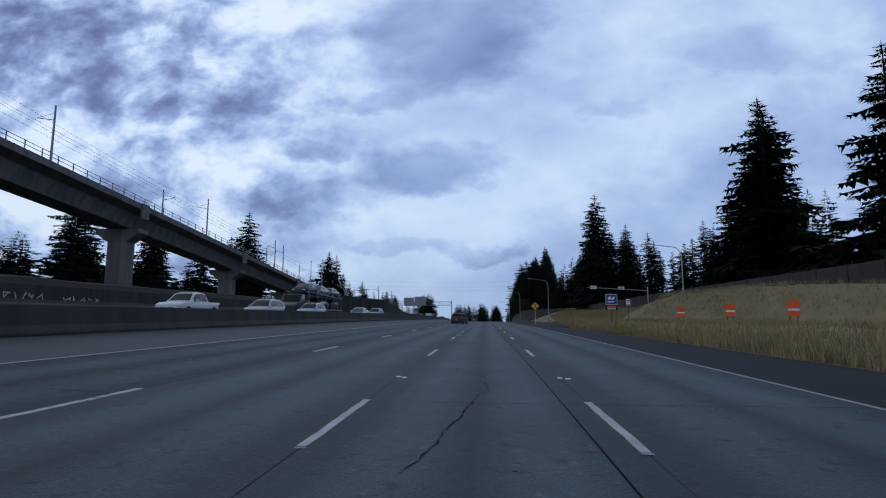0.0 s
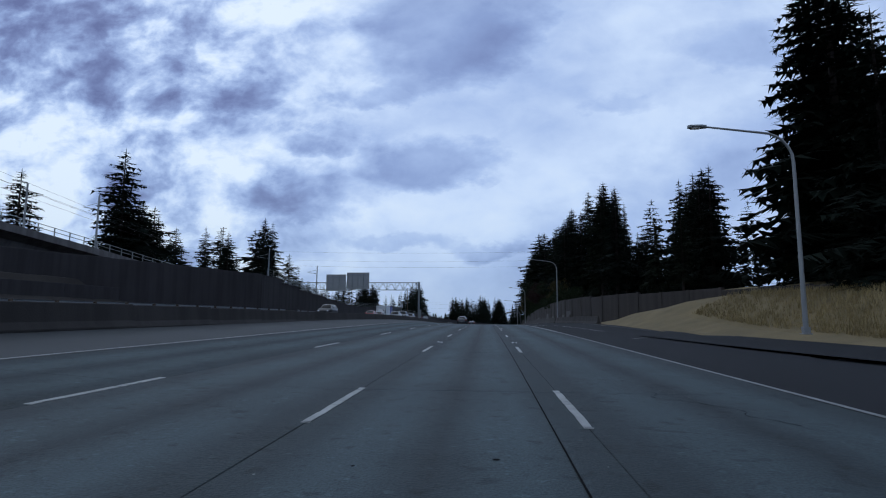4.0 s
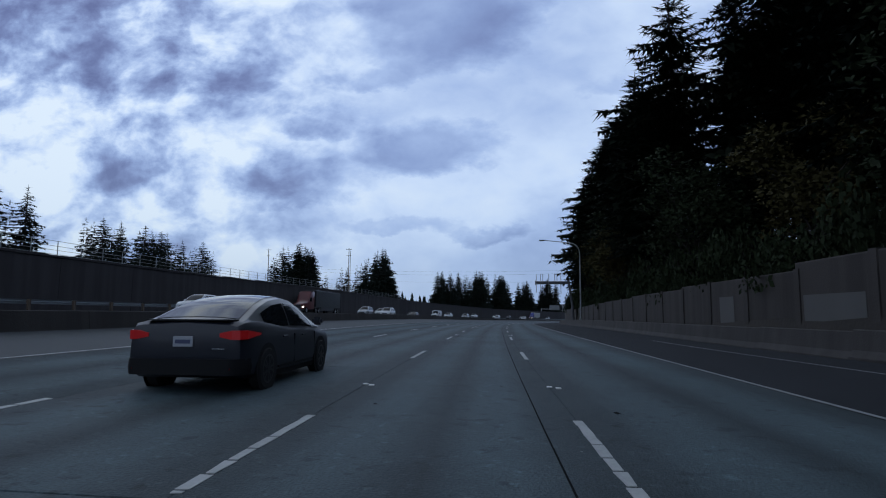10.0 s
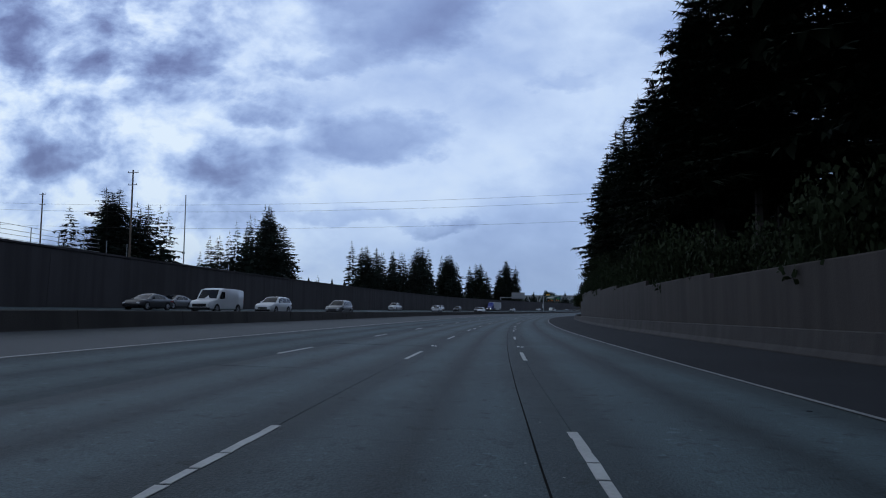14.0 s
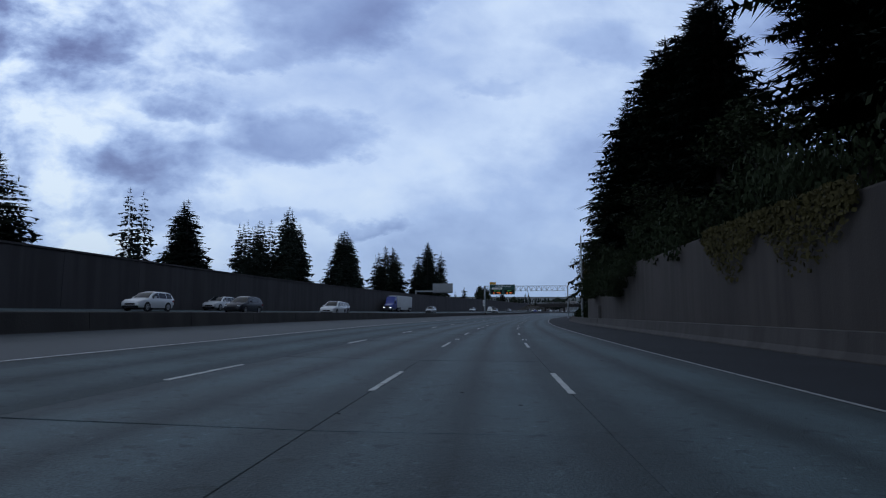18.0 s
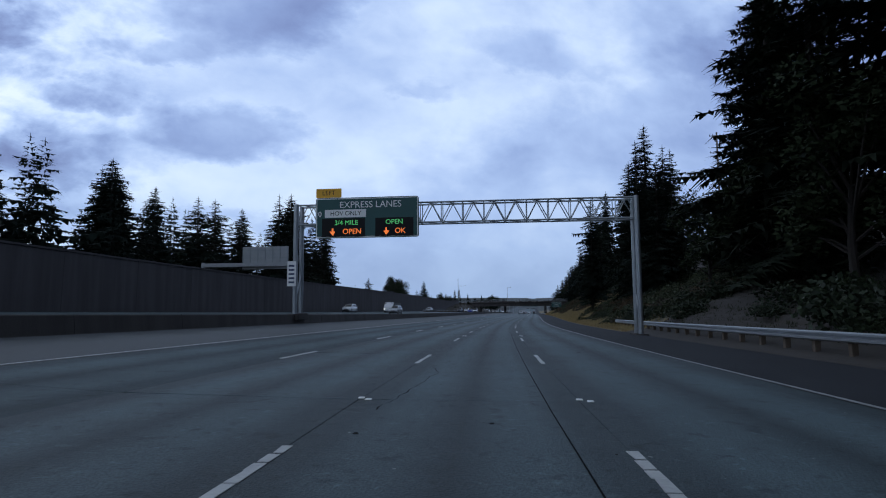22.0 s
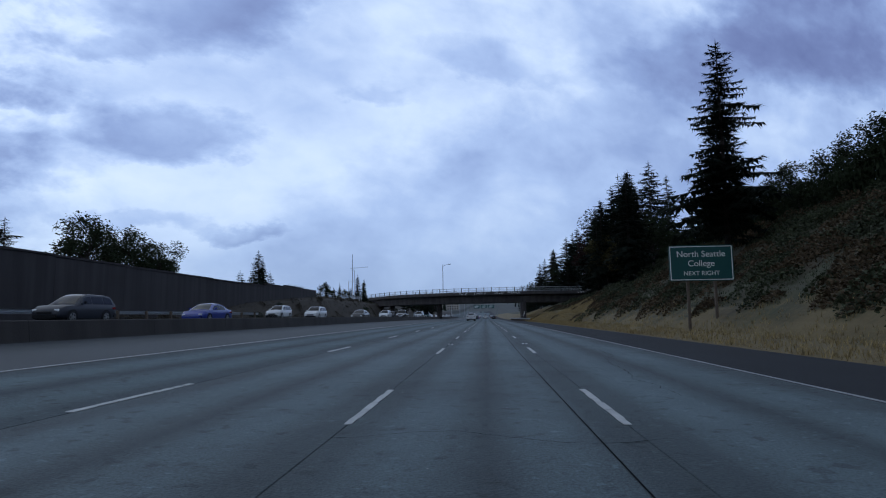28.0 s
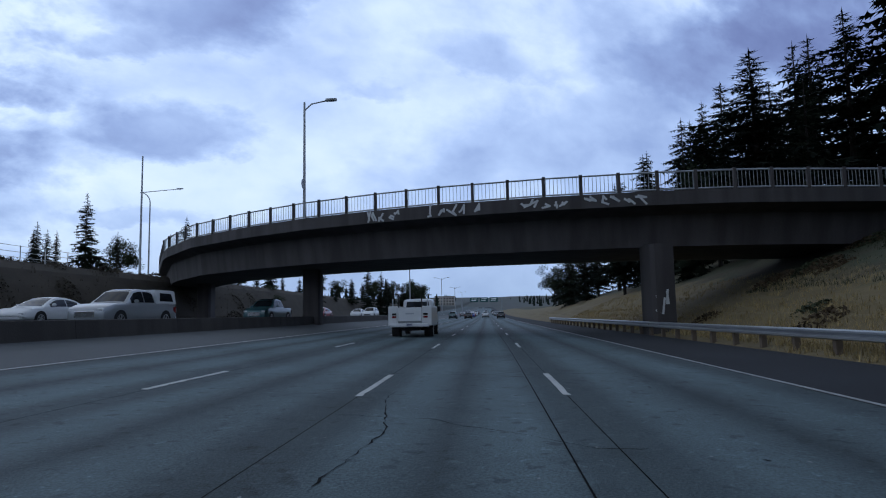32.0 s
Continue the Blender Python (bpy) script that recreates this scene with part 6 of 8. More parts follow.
# slimmer firs between them, by stretches: along, across, top
LEFT_FILL_A = [(295, -66, 21)]
LEFT_FILL_B = [(395, -88, 21), (400, -96, 23), (400, -116, 27), (405, -88, 20), (405, -106, 25), (410, -96, 22), (410, -128, 28), (415, -106, 26), (420, -60, 14), (420, -96, 21), (420, -116, 27), (420, -128, 30), (420, -142, 33), (430, -116, 25), (430, -142, 31), (435, -106, 23), (435, -128, 30), (440, -66, 16), (445, -116, 25), (445, -128, 29), (445, -142, 33), (445, -158, 33)]
LEFT_FILL_C = [(545, -60, 24), (550, -96, 38), (555, -106, 36), (555, -158, 43), (560, -96, 25), (560, -116, 35), (560, -128, 30), (565, -106, 41), (565, -158, 44), (565, -176, 45), (570, -116, 38), (570, -128, 33), (570, -142, 25), (575, -106, 28), (575, -176, 43), (580, -66, 23), (580, -116, 43), (580, -128, 38), (580, -142, 33), (585, -176, 46), (590, -72, 25), (590, -128, 43), (595, -142, 37), (595, -158, 35)]
LEFT_FILL_D = [(645, -72, 33), (650, -88, 28), (655, -80, 33), (660, -88, 32), (665, -80, 30), (665, -96, 33), (670, -88, 37), (670, -106, 33), (680, -88, 30), (680, -106, 36), (685, -72, 29), (685, -116, 37), (690, -96, 36), (695, -80, 32), (695, -116, 37), (695, -128, 38), (705, -106, 36), (705, -128, 39), (715, -116, 41), (715, -142, 40)]
LEFT_FILL_E = [(720, -88, 33), (730, -96, 35), (740, -96, 29), (745, -88, 29), (755, -106, 37), (770, -116, 42), (785, -128, 44), (790, -106, 35), (795, -128, 44), (815, -142, 46), (815, -116, 37), (825, -142, 45), (830, -88, 41), (850, -96, 44)]
for stretch in (LEFT_FILL_A, LEFT_FILL_B, LEFT_FILL_C, LEFT_FILL_D, LEFT_FILL_E):
    for i, (s, u, t) in enumerate(stretch):
        LEFT_GROUPS.append((s, u, t, (0.95, 1.1, 0.85)[i % 3]))
RIGHT_FILL_A = [(127, 52, 22), (127, 40, 16), (134, 45, 17), (148, 40, 20), (148, 52, 19), (162, 45, 20), (162, 32, 35), (176, 24, 14), (186.5, 24, 15), (193.5, 29, 16), (200.5, 22, 23), (204, 36, 24)]
RIGHT_FILL_B = [(211, 24, 25), (214.5, 40, 29), (221.5, 24, 28), (232, 26, 29), (232, 45, 31), (239, 36, 22), (246, 20, 26), (249.5, 29, 30), (256.5, 24, 31), (256.5, 52, 39)]
RIGHT_FILL_C = [(692.5, 20, 28), (734.5, 32, 37), (745, 36, 39), (762.5, 22, 28), (773, 22, 31), (783.5, 26, 37)]
RIGHT_FILL_D = [(899, 22, 21), (913, 26, 26), (969, 34, 26), (972, 22.5, 22.4), (979.5, 36, 29), (990, 32, 31), (990, 20, 20), (990, 45, 39), (997, 26, 26)]
for stretch in (RIGHT_FILL_A, RIGHT_FILL_B, RIGHT_FILL_C, RIGHT_FILL_D):
    for i, (s, u, t) in enumerate(stretch):
        tree(FIRS[(i + 1) % 5] if u < 27 else MID_FIRS[i % 3], s, u, t, "dark fir among others above the road", (1.0, 1.15, 0.9)[i % 3])
# fill of the woods behind, joined: too many to tell apart
def woods(name, spots, kinds, label):
    vs, fs, n = [], [], 0
    for i, (s, u, top, wide) in enumerate(spots):
        me, h = kinds[i % len(kinds)][1], 20.0
        c = np.zeros(len(me.vertices) * 3, dtype=np.float32)
        me.vertices.foreach_get("co", c)
        z = ground_z(s, u) - 0.3
        k = (top - z) / h
        a = trng.uniform(0, 6.28)
        c = c.reshape(-1, 3) * np.array((k * wide, k * wide, k))
        R = np.array(((math.cos(a), math.sin(a), 0), (-math.sin(a), math.cos(a), 0), (0, 0, 1)))
        vs.append(c @ R + np.array(P(s, u, z)))
        fs.append(np.arange(len(c)) + n)
        n += len(c)
    me = bpy.data.meshes.new(name)
    me.vertices.add(n)
    me.vertices.foreach_set("co", np.concatenate(vs).astype(np.float32).ravel())
    m = n // 3
    me.loops.add(m * 3)
    me.loops.foreach_set("vertex_index", np.arange(m * 3, dtype=np.int32))
    me.polygons.add(m)
    me.polygons.foreach_set("loop_start", np.arange(0, m * 3, 3, dtype=np.int32))
    me.update()
    me.validate()
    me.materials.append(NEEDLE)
    tagged(new(name, me), label, "woods", kind="stuff")


LOOSE = []
for kind_ in FAR_FIRS:
    me_ = kind_[1].copy()
    bm_ = bmesh.new()
    bm_.from_mesh(me_)
    bmesh.ops.split_edges(bm_, edges=[e for e in bm_.edges if len(e.link_faces) > 1])
    bm_.to_mesh(me_)
    bm_.free()
    ids = np.zeros(len(me_.loops), dtype=np.int32)
    me_.loops.foreach_get("vertex_index", ids)
    co = np.zeros(len(me_.vertices) * 3, dtype=np.float32)
    me_.vertices.foreach_get("co", co)
    me2 = bpy.data.meshes.new("loose_crown")
    me2.from_pydata([tuple(p) for p in co.reshape(-1, 3)[ids].tolist()], [], [])
    LOOSE.append((None, me2, 20))
for i in range(44):
    s = 12 + 4.2 * i
    LEFT_GROUPS.append((s, trng.uniform(-78, -60), lerp([(10, 12.0), (110, 11.0), (200, 8.0)], s) * trng.uniform(0.85, 1.1), trng.uniform(1.8, 2.6)))
woods("left_woods", LEFT_GROUPS, LOOSE, "dark firs in dense groups behind the retaining wall")
fill = []
for i in range(70):
    s = 205 + 385 * (i + trng.random()) / 70
    fill.append((s, trng.uniform(29, 48), trng.uniform(20, 30) if s < 380 else trng.uniform(25, 36), trng.uniform(1.3, 1.6)))
for i in range(30):
    fill.append((trng.uniform(30, 150), trng.uniform(60, 105), trng.uniform(26, 40), trng.uniform(1.2, 1.5)))
woods("dense_woods", fill, LOOSE, "dense dark fir woods behind the noise wall")
fill = []
for i in range(84):
    s = 60 + 820 * (i + trng.random()) / 84
    fill.append((s, trng.uniform(-260, -150), trng.uniform(22, 38) if s < 420 else trng.uniform(16, 26), trng.uniform(1.2, 1.6)))
woods("skyline_woods", fill, LOOSE, "far dark firs along the skyline")
# under-storey behind the right wall and on the slopes
BROAD = "broadleaf tree with dense dull foliage"
for i, (s, u, t, k) in enumerate([(262, 17, 12, 1), (272, 17, 13, 2), (282, 17, 14, 2), (290, 18, 14, 0), (300, 18, 13, 3), (316, 17, 14, 0), (345, 17, 14, 3), (352, 18, 16, 0), (360, 17, 14, 3), (236, 17, 11, 3), (480, 16, 12, 0), (496, 16, 13, 1), (508, 16, 11, 0),
                                  (530, 16, 14, 1), (548, 15.5, 13, 0), (560, 15.5, 12, 1), (606, 17, 16, 0), (616, 16, 15, 3), (628, 17, 13, 0), (638, 16, 12, 1), (650, 18, 12, 0), (664, 19, 12, 1), (676, 24, 10, 0), (700, 27, 14, 1), (768, 33, 16, 1), (800, 34, 17, 0),
                                  (884, 28, 18, 0), (900, 24, 17, 3), (918, 30, 19, 0), (970, 25, 16, 1), (985, 28, 15, 0), (1040, 24, 17, 1), (1118, 26, 18, 0), (1090, 30, 15, 1), (838, 34, 17.5, 0), (844, 33, 17, 1), (850, 33, 17, 0), (856, 34, 16.5, 1), (832, 35, 18, 0), (862, 35, 17, 1), (842, 40, 20, 0), (852, 42, 20, 1), (870, 36, 17, 0), (735, 24, 13, 1),
                                  (876, -65, 18.5, 0), (881, -67, 17, 1), (886, -65, 18, 0), (893, -67, 16, 1), (897, -65, 17, 0), (905, -70, 15, 1), (1000, -62, 15, 0), (1015, -58, 13, 1), (1030, -66, 14, 0)]):
    tree(LEAFY[k], s, u, t, ("reddish " if k == 2 else "yellowing " if k == 3 else "dull green ") + BROAD, 1.1, "broadleaf trees", None, "broadleaf_tree", "tree")
for i, (s, u, t) in enumerate([(959, -42, 10), (963, -43, 10.6), (960, -37.5, 13.6), (970, -50, 12), (972, -53, 13.4), (1060, -32, 15), (1064, -29, 13.8), (1062, -27, 10.5), (1020, -34, 11), (870, -52, 9), (884, -50, 8.5), (900, -47, 7.5), (912, -52, 9.5), (926, -50, 9), (940, -56, 10), (996, -48, 18), (985, -52, 14), (955, -60, 12), (1060, -60, 20), (1075, -70, 18)]):
    tree(MID_FIRS[i % 3], s, u, t, "small young fir on the dirt bank", 0.9)
for i in range(26):
    s, u = 1000 + 10 * i + trng.uniform(-4, 4), trng.uniform(-44, -33)
    tree(MID_FIRS[i % 3] if i % 3 else LEAFY[i % 2], s, u, 8 + (s - 1000) * 0.045 + trng.uniform(-1.5, 2.5), "dark tree beside the freeway beyond the bridge", 1.3, "trees beyond the bridge", None, "fir_tree" if i % 3 else "broadleaf_tree", "conifer" if i % 3 else "tree")
# far woods on the skyline, each crown a clump in one mesh
def far_woods(name, spots, label):
    v, f = [], []
    rg = random.Random(9)
    for p, h in spots:
        w = h * rg.uniform(0.16, 0.26)
        for lv in range(4):
            z0, z1 = h * (0.05 + 0.22 * lv), h * (0.42 + 0.2 * lv)
            r = w * (1 - 0.2 * lv)
            a0 = rg.uniform(0, 6.28)
            n = len(v)
            ring = [(p.x + r * rg.uniform(0.6, 1.2) * math.cos(a0 + 0.898 * k), p.y + r * rg.uniform(0.6, 1.2) * math.sin(a0 + 0.898 * k), p.z + z0 + rg.uniform(-0.05, 0.05) * h) for k in range(7)]
            v += ring + [(p.x, p.y, p.z + min(z1, h))]
            f += [(n + k, n + (k + 1) % 7, n + 7) for k in range(7)]
    me = bpy.data.meshes.new(name)
    me.from_pydata(v, [], f)
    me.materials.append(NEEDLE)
    tagged(new(name, me), label, "woods", kind="stuff")


spots = []
for i in range(900):
    s = trng.uniform(1150, 2600)
    u = trng.choice((-1, 1)) * trng.uniform(36, 420) * (1 + (s - 1150) / 1500)
    spots.append((P(s, u, max(-1, ground_z(s, u) - 1)), trng.uniform(7, 15)))
far_woods("far_woods", spots, "far dark woods along the skyline")
spots = []
for i in range(420):
    s, u = trng.uniform(-60, 1150), trng.uniform(-520, -270)
    spots.append((P(s, u, ground_z(s, u) - 1), trng.uniform(14, 26)))
far_woods("far_left_woods", spots, "far dark woods along the skyline")


# ---- shrubs, ivy and grass ----
def clump_mesh(seed, leaves, material, squash=0.7, r0=0.03, r1=0.08):
    rg = random.Random(seed)
    v, f = [], []
    lobes = [Vector((rg.uniform(-0.6, 0.6), rg.uniform(-0.6, 0.6), rg.uniform(0.1, 0.5))) for _ in range(7)]
    for i in range(leaves):
        d = Vector((rg.gauss(0, 1), rg.gauss(0, 1), rg.gauss(0, 1))).normalized() * rg.uniform(0.25, 0.55)
        p = rg.choice(lobes) + d
        p.z = abs(p.z) * squash
        a = Vector((rg.gauss(0, 1), rg.gauss(0, 1), rg.gauss(0, 0.7))).normalized()
        b = a.cross(Vector((rg.gauss(0, 1), rg.gauss(0, 1), rg.gauss(0, 1)))).normalized()
        r = rg.uniform(r0, r1)
        n = len(v)
        v += [tuple(p - a * r), tuple(p + b * r * 0.6), tuple(p + a * r), tuple(p - b * r * 0.6)]
        f.append((n, n + 1, n + 2, n + 3))
    me = bpy.data.meshes.new("foliage")
    me.from_pydata(v, [], f)
    me.materials.append(material)
    return me


SHRUBS = [clump_mesh(1, 1100, IVY), clump_mesh(2, 1100, IVY), clump_mesh(3, 1000, BRAMBLE), clump_mesh(4, 900, LEAF_YEL), clump_mesh(5, 2600, LEAF, 0.7, 0.02, 0.055)]


def shrub(k, s, u, w, h, label, z=None, group="shrubs"):
    g = thing("shrub", label, "shrub", at(s, u, ground_z(s, u) - 0.2 if z is None else z, trng.uniform(0, 360)), group)
    part("foliage", SHRUBS[k], None, g, m=Matrix.Diagonal((w, w, h, 1)))


for i in range(66):
    s = trng.uniform(662, 785)
    u = trng.uniform(14.5, 33)
    k = trng.choice((0, 1, 0, 2)) if u > 17 else 2
    if 704 < s < 785 and (u < 27 and i % 3):
        continue
    w = trng.uniform(1.4, 3.0)
    shrub(k, s, u, w, w * trng.uniform(0.5, 0.9), ("green ivy mound" if k < 2 else "brown bramble thicket") + " on the cutting slope")
for i in range(26):
    s = trng.uniform(598, 640)
    w = trng.uniform(1.6, 2.8)
    shrub(trng.choice((4, 4, 0)), s, trng.uniform(12.6, 17), w, w * trng.uniform(0.8, 1.3), "dark leafy shrub below the trees")
for i in range(30):
    s = trng.uniform(600, 668)
    shrub(trng.choice((0, 1, 2)), s, trng.uniform(13.0, 20), trng.uniform(1.4, 2.6), trng.uniform(1.0, 2.4), "dark shrub below the trees")
for i in range(44):
    s = trng.uniform(866, 1010)
    shrub(trng.choice((0, 2, 1)), s, trng.uniform(-54, -33), trng.uniform(0.9, 1.9), trng.uniform(0.6, 1.5), "brown and green shrub on the dirt bank")
for i in range(34):
    s = trng.uniform(660, 708)
    w = trng.uniform(0.7, 1.7)
    shrub(trng.choice((2, 2, 0, 4)), s, trng.uniform(11.4, 16.5), w, w * trng.uniform(0.5, 0.9), "low brown-green shrub at the foot of the cutting")
# bushes that hang over the wall top
for s, u, w, h, z in ((549, 12.3, 2.0, 2.6, 4.9), (552.5, 12.0, 2.2, 3.4, 4.0), (556, 11.9, 2.3, 4.0, 3.3), (559.5, 11.9, 2.2, 4.2, 3.4), (562.5, 12.1, 1.8, 3.0, 4.6), (572.5, 12.1, 1.7, 3.0, 5.0), (575.5, 11.9, 2.0, 4.2, 4.3), (578.5, 11.9, 2.1, 4.8, 3.7), (581, 12.0, 1.6, 4.0, 4.1), (503.5, 12.1, 1.7, 2.4, 3.9), (506, 12.2, 1.5, 2.2, 4.4)):
    shrub(4, s, u, w, h, "dense green bush hanging over the wall", z, "wall bushes")
for s, u, w, h in ((597, 12.6, 2.0, 3.4), (600, 12.4, 2.2, 3.0), (603, 12.6, 2.0, 3.6), (599, 13.4, 2.4, 5.2), (604, 13.8, 2.4, 5.0), (608, 12.8, 2.0, 3.2), (611, 13.6, 2.2, 4.0)):
    shrub(4, s, u, w, h, "tall dark shrub at the wall end", 0.1, "wall bushes")
for i in range(30):
    s = 808 + 3.0 * i
    shrub(4, s, trng.uniform(33.5, 35.5), trng.uniform(2.6, 3.6), trng.uniform(6.6, 8.0) + (1.2 if s > 880 else 0), "tall dark thicket along the ridge", None, "ridge thicket")
# undergrowth behind the wall
for i in range(58):
    s = 222 + 6.5 * i + trng.uniform(-2, 2)
    u = lerp(WALL_U, s) + trng.uniform(2.2, 3.6)
    shrub(4, s, u, trng.uniform(2.6, 3.4), trng.uniform(4.5, 8.5), "dark tangled undergrowth behind the noise wall", None, "wall undergrowth")
# ivy curtain over the wall
def ivy_curtain():
    rg = random.Random(8)
    v, f = [], []
    for i in range(3600):
        s = 515 + 14 * rg.random()
        top = lerp(WALL_TOP, s) + 0.35
        drop = (0.8 + 2.6 * abs(math.sin((s - 515) * 0.45)) * rg.random()) * rg.random()
        p = P(s, 12.5 - 0.16 - rg.uniform(0, 0.22), top - drop)
        r = rg.uniform(0.06, 0.13)
        a = Vector((rg.gauss(0, 0.3), rg.gauss(0, 1), rg.gauss(0, 1))).normalized() * r
        b = Vector((rg.gauss(0, 0.3), rg.gauss(0, 1), rg.gauss(0, 1))).normalized() * r
        n = len(v)
        v += [tuple(p - a), tuple(p + b), tuple(p + a), tuple(p - b)]
        f.append((n, n + 1, n + 2, n + 3))
    me = bpy.data.meshes.new("ivy")
    me.from_pydata(v, [], f)
    me.materials.append(LEAF_YEL)
    tagged(new("ivy", me), "yellow-green ivy hanging over the concrete wall", "ivy", kind="stuff")


ivy_curtain()


def brush(name, mounds, material, label, seed):
    """Low thicket: leaves heaped over many small mounds of the slope."""
    rg = random.Random(seed)
    v, f = [], []
    for s, u, r, h in mounds:
        for i in range(int(165 * r * r) + 45):
            a, q = rg.uniform(0, 6.283), math.sqrt(rg.random())
            x, y = s + r * q * math.cos(a), u + r * q * math.sin(a)
            z = ground_z(x, y) + h * (1 - q * q) * rg.uniform(0.55, 1.08) + rg.uniform(-0.05, 0.12)
            o = P(x, y, z)
            d = Vector((rg.gauss(0, 1), rg.gauss(0, 1), rg.gauss(0, 0.6))).normalized()
            e = d.cross(Vector((rg.gauss(0, 1), rg.gauss(0, 1), rg.gauss(0, 1)))).normalized()
            w = rg.uniform(0.06, 0.135)
            n = len(v)
            v += [tuple(o - d * w), tuple(o + e * w * 0.6), tuple(o + d * w), tuple(o - e * w * 0.6)]
            f.append((n, n + 1, n + 2, n + 3))
    me = bpy.data.meshes.new(name)
    me.from_pydata(v, [], f)
    me.materials.append(material)
    tagged(new(name, me), label, "brambles", kind="stuff")


# thickets of the cutting slope: dense before the bend, thinner where the dry grass climbs
brng = random.Random(31)
green, brown = [], []
for i in range(800):
    s, u = brng.uniform(783, 945), brng.uniform(12.5, 33)
    edge = lerp([(783, 13.8), (862, 13.2), (872, 15), (884, 18.5), (892, 18.5), (905, 16), (945, 17.5)], s)
    if u < edge and brng.random() > 0.12 or s > 893 and u > edge and brng.random() < 0.35:
        continue
    r = brng.uniform(0.8, 2.1) * (0.75 if u < edge + 2 or s > 893 else 1)
    dry = brng.random() < (0.75 if u < edge + 2 else 0.42 if s < 868 else 0.08)
    (brown if dry else green).append((s, u, r, r * brng.uniform(0.3, 0.75) * (0.5 if s > 893 else 1)))
for i in range(190):
    s, u = brng.uniform(658, 714), brng.uniform(12.6, 29)
    r = brng.uniform(0.8, 2.0)
    (brown if brng.random() < 0.2 else green).append((s, u, r, r * brng.uniform(0.4, 0.8)))
for i in range(80):
    s, u = brng.uniform(720, 786), brng.uniform(15, 31)
    r = brng.uniform(0.5, 1.5)
    (green if brng.random() < 0.25 else brown).append((s, u, r, r * brng.uniform(0.35, 0.8)))
brush("slope_brambles", green, BRUSH_GREEN, "dense low green brambles on the cutting slope", 41)
brush("dry_brambles", brown, BRUSH_BROWN, "dry brown brambles on the cutting slope", 42)
brown = []
for i in range(230):
    s, u = brng.uniform(842, 990), brng.uniform(-52, -30.8)
    r = brng.uniform(0.5, 1.3)
    brown.append((s, u, r, r * brng.uniform(0.35, 0.9)))
brush("bank_brush", brown, BRAMBLE, "dry brown scrub on the dirt bank", 43)


def grass(name, spans, count, material, h0, h1, label, seed):
    """Tufts of thin blades, off the paved edge."""
    rg = random.Random(seed)
    v, f = [], []
    for i in range(count):
        s0, s1, u0, u1 = rg.choice(spans)
        s = rg.uniform(s0, s1)
        u = u0 + (u1 - u0) * rg.random() ** 1.5
        if 9 < u < lerp(VERGE, s) + 0.1:
            continue
        o = P(s, u, ground_z(s, u) - 0.03)
        for k in range(5):
            a = rg.uniform(0, 6.283)
            h = rg.uniform(h0, h1)
            x, y = math.cos(a), math.sin(a)
            b = o + Vector((rg.uniform(-0.18, 0.18), rg.uniform(-0.18, 0.18), 0))
            w = 0.011 + 0.02 * h
            n = len(v)
            v += [(b.x - y * w, b.y + x * w, b.z), (b.x + y * w, b.y - x * w, b.z), (b.x + x * h * 0.4, b.y + y * h * 0.4, b.z + h)]
            f.append((n, n + 1, n + 2))
    me = bpy.data.meshes.new(name)
    me.from_pydata(v, [], f)
    me.materials.append(material)
    tagged(new(name, me), label, "grass", kind="stuff")


grass("verge_grass", [(-2, 112, 9.65, 20), (-2, 112, 9.65, 13), (-2, 60, 18, 33), (60, 92, 18, 33), (112, 158, 18.5, 25.5), (100, 130, 22.5, 30)], 26000, DRY, 0.2, 0.6, "tall dry yellow grass on the verge", 3)
grass("slope_grass", [(655, 930, 9.9, 15), (655, 930, 9.9, 12.5), (704, 785, 12, 30), (704, 785, 10, 22), (862, 990, 10.4, 19), (862, 990, 10.4, 14.5), (868, 900, 14, 25)], 46000, DRY_DULL, 0.08, 0.30, "dry yellow grass at the foot of the slope", 6)
grass("bank_grass", [(842, 1000, -30.5, -42)], 5000, BRAMBLE, 0.15, 0.4, "dry grass on the dirt bank", 7)
grass("green_slope", [(785, 870, 14, 32), (600, 690, 12, 30), (895, 945, 16, 31)], 16000, BRUSH_GREEN, 0.08, 0.26, "low green creeper on the slope", 8)
# wall along the ridge above the cutting
rw = thing("ridge_wall", "grey concrete noise wall along the ridge above the cutting", "wall", kind="structure")
RIDGE = mat("ridge_wall_concrete", (0.10, 0.095, 0.098), 0.88, vary=0.16, scale=2.0, bump=0.4, fine=14, random=0.05, extra=board_marks)
RPN = wall_panel(5.0, "wall_panel", RIDGE, 0.25)
for i in range(27):
    s = 664 + 5.0 * i
    part("wall_panel", RPN, None, rw, m=at(s, 33.5, ground_z(s, 33.5) - 0.6, grade=True) @ Matrix.Diagonal((1, 1, 6.2, 1)))
for i in range(30):
    s = 800 + 5.0 * i
    part("wall_panel", RPN, None, rw, m=at(s, 48, ground_z(s, 48) - 0.6, grade=True) @ Matrix.Diagonal((1, 1, 3.0, 1)))
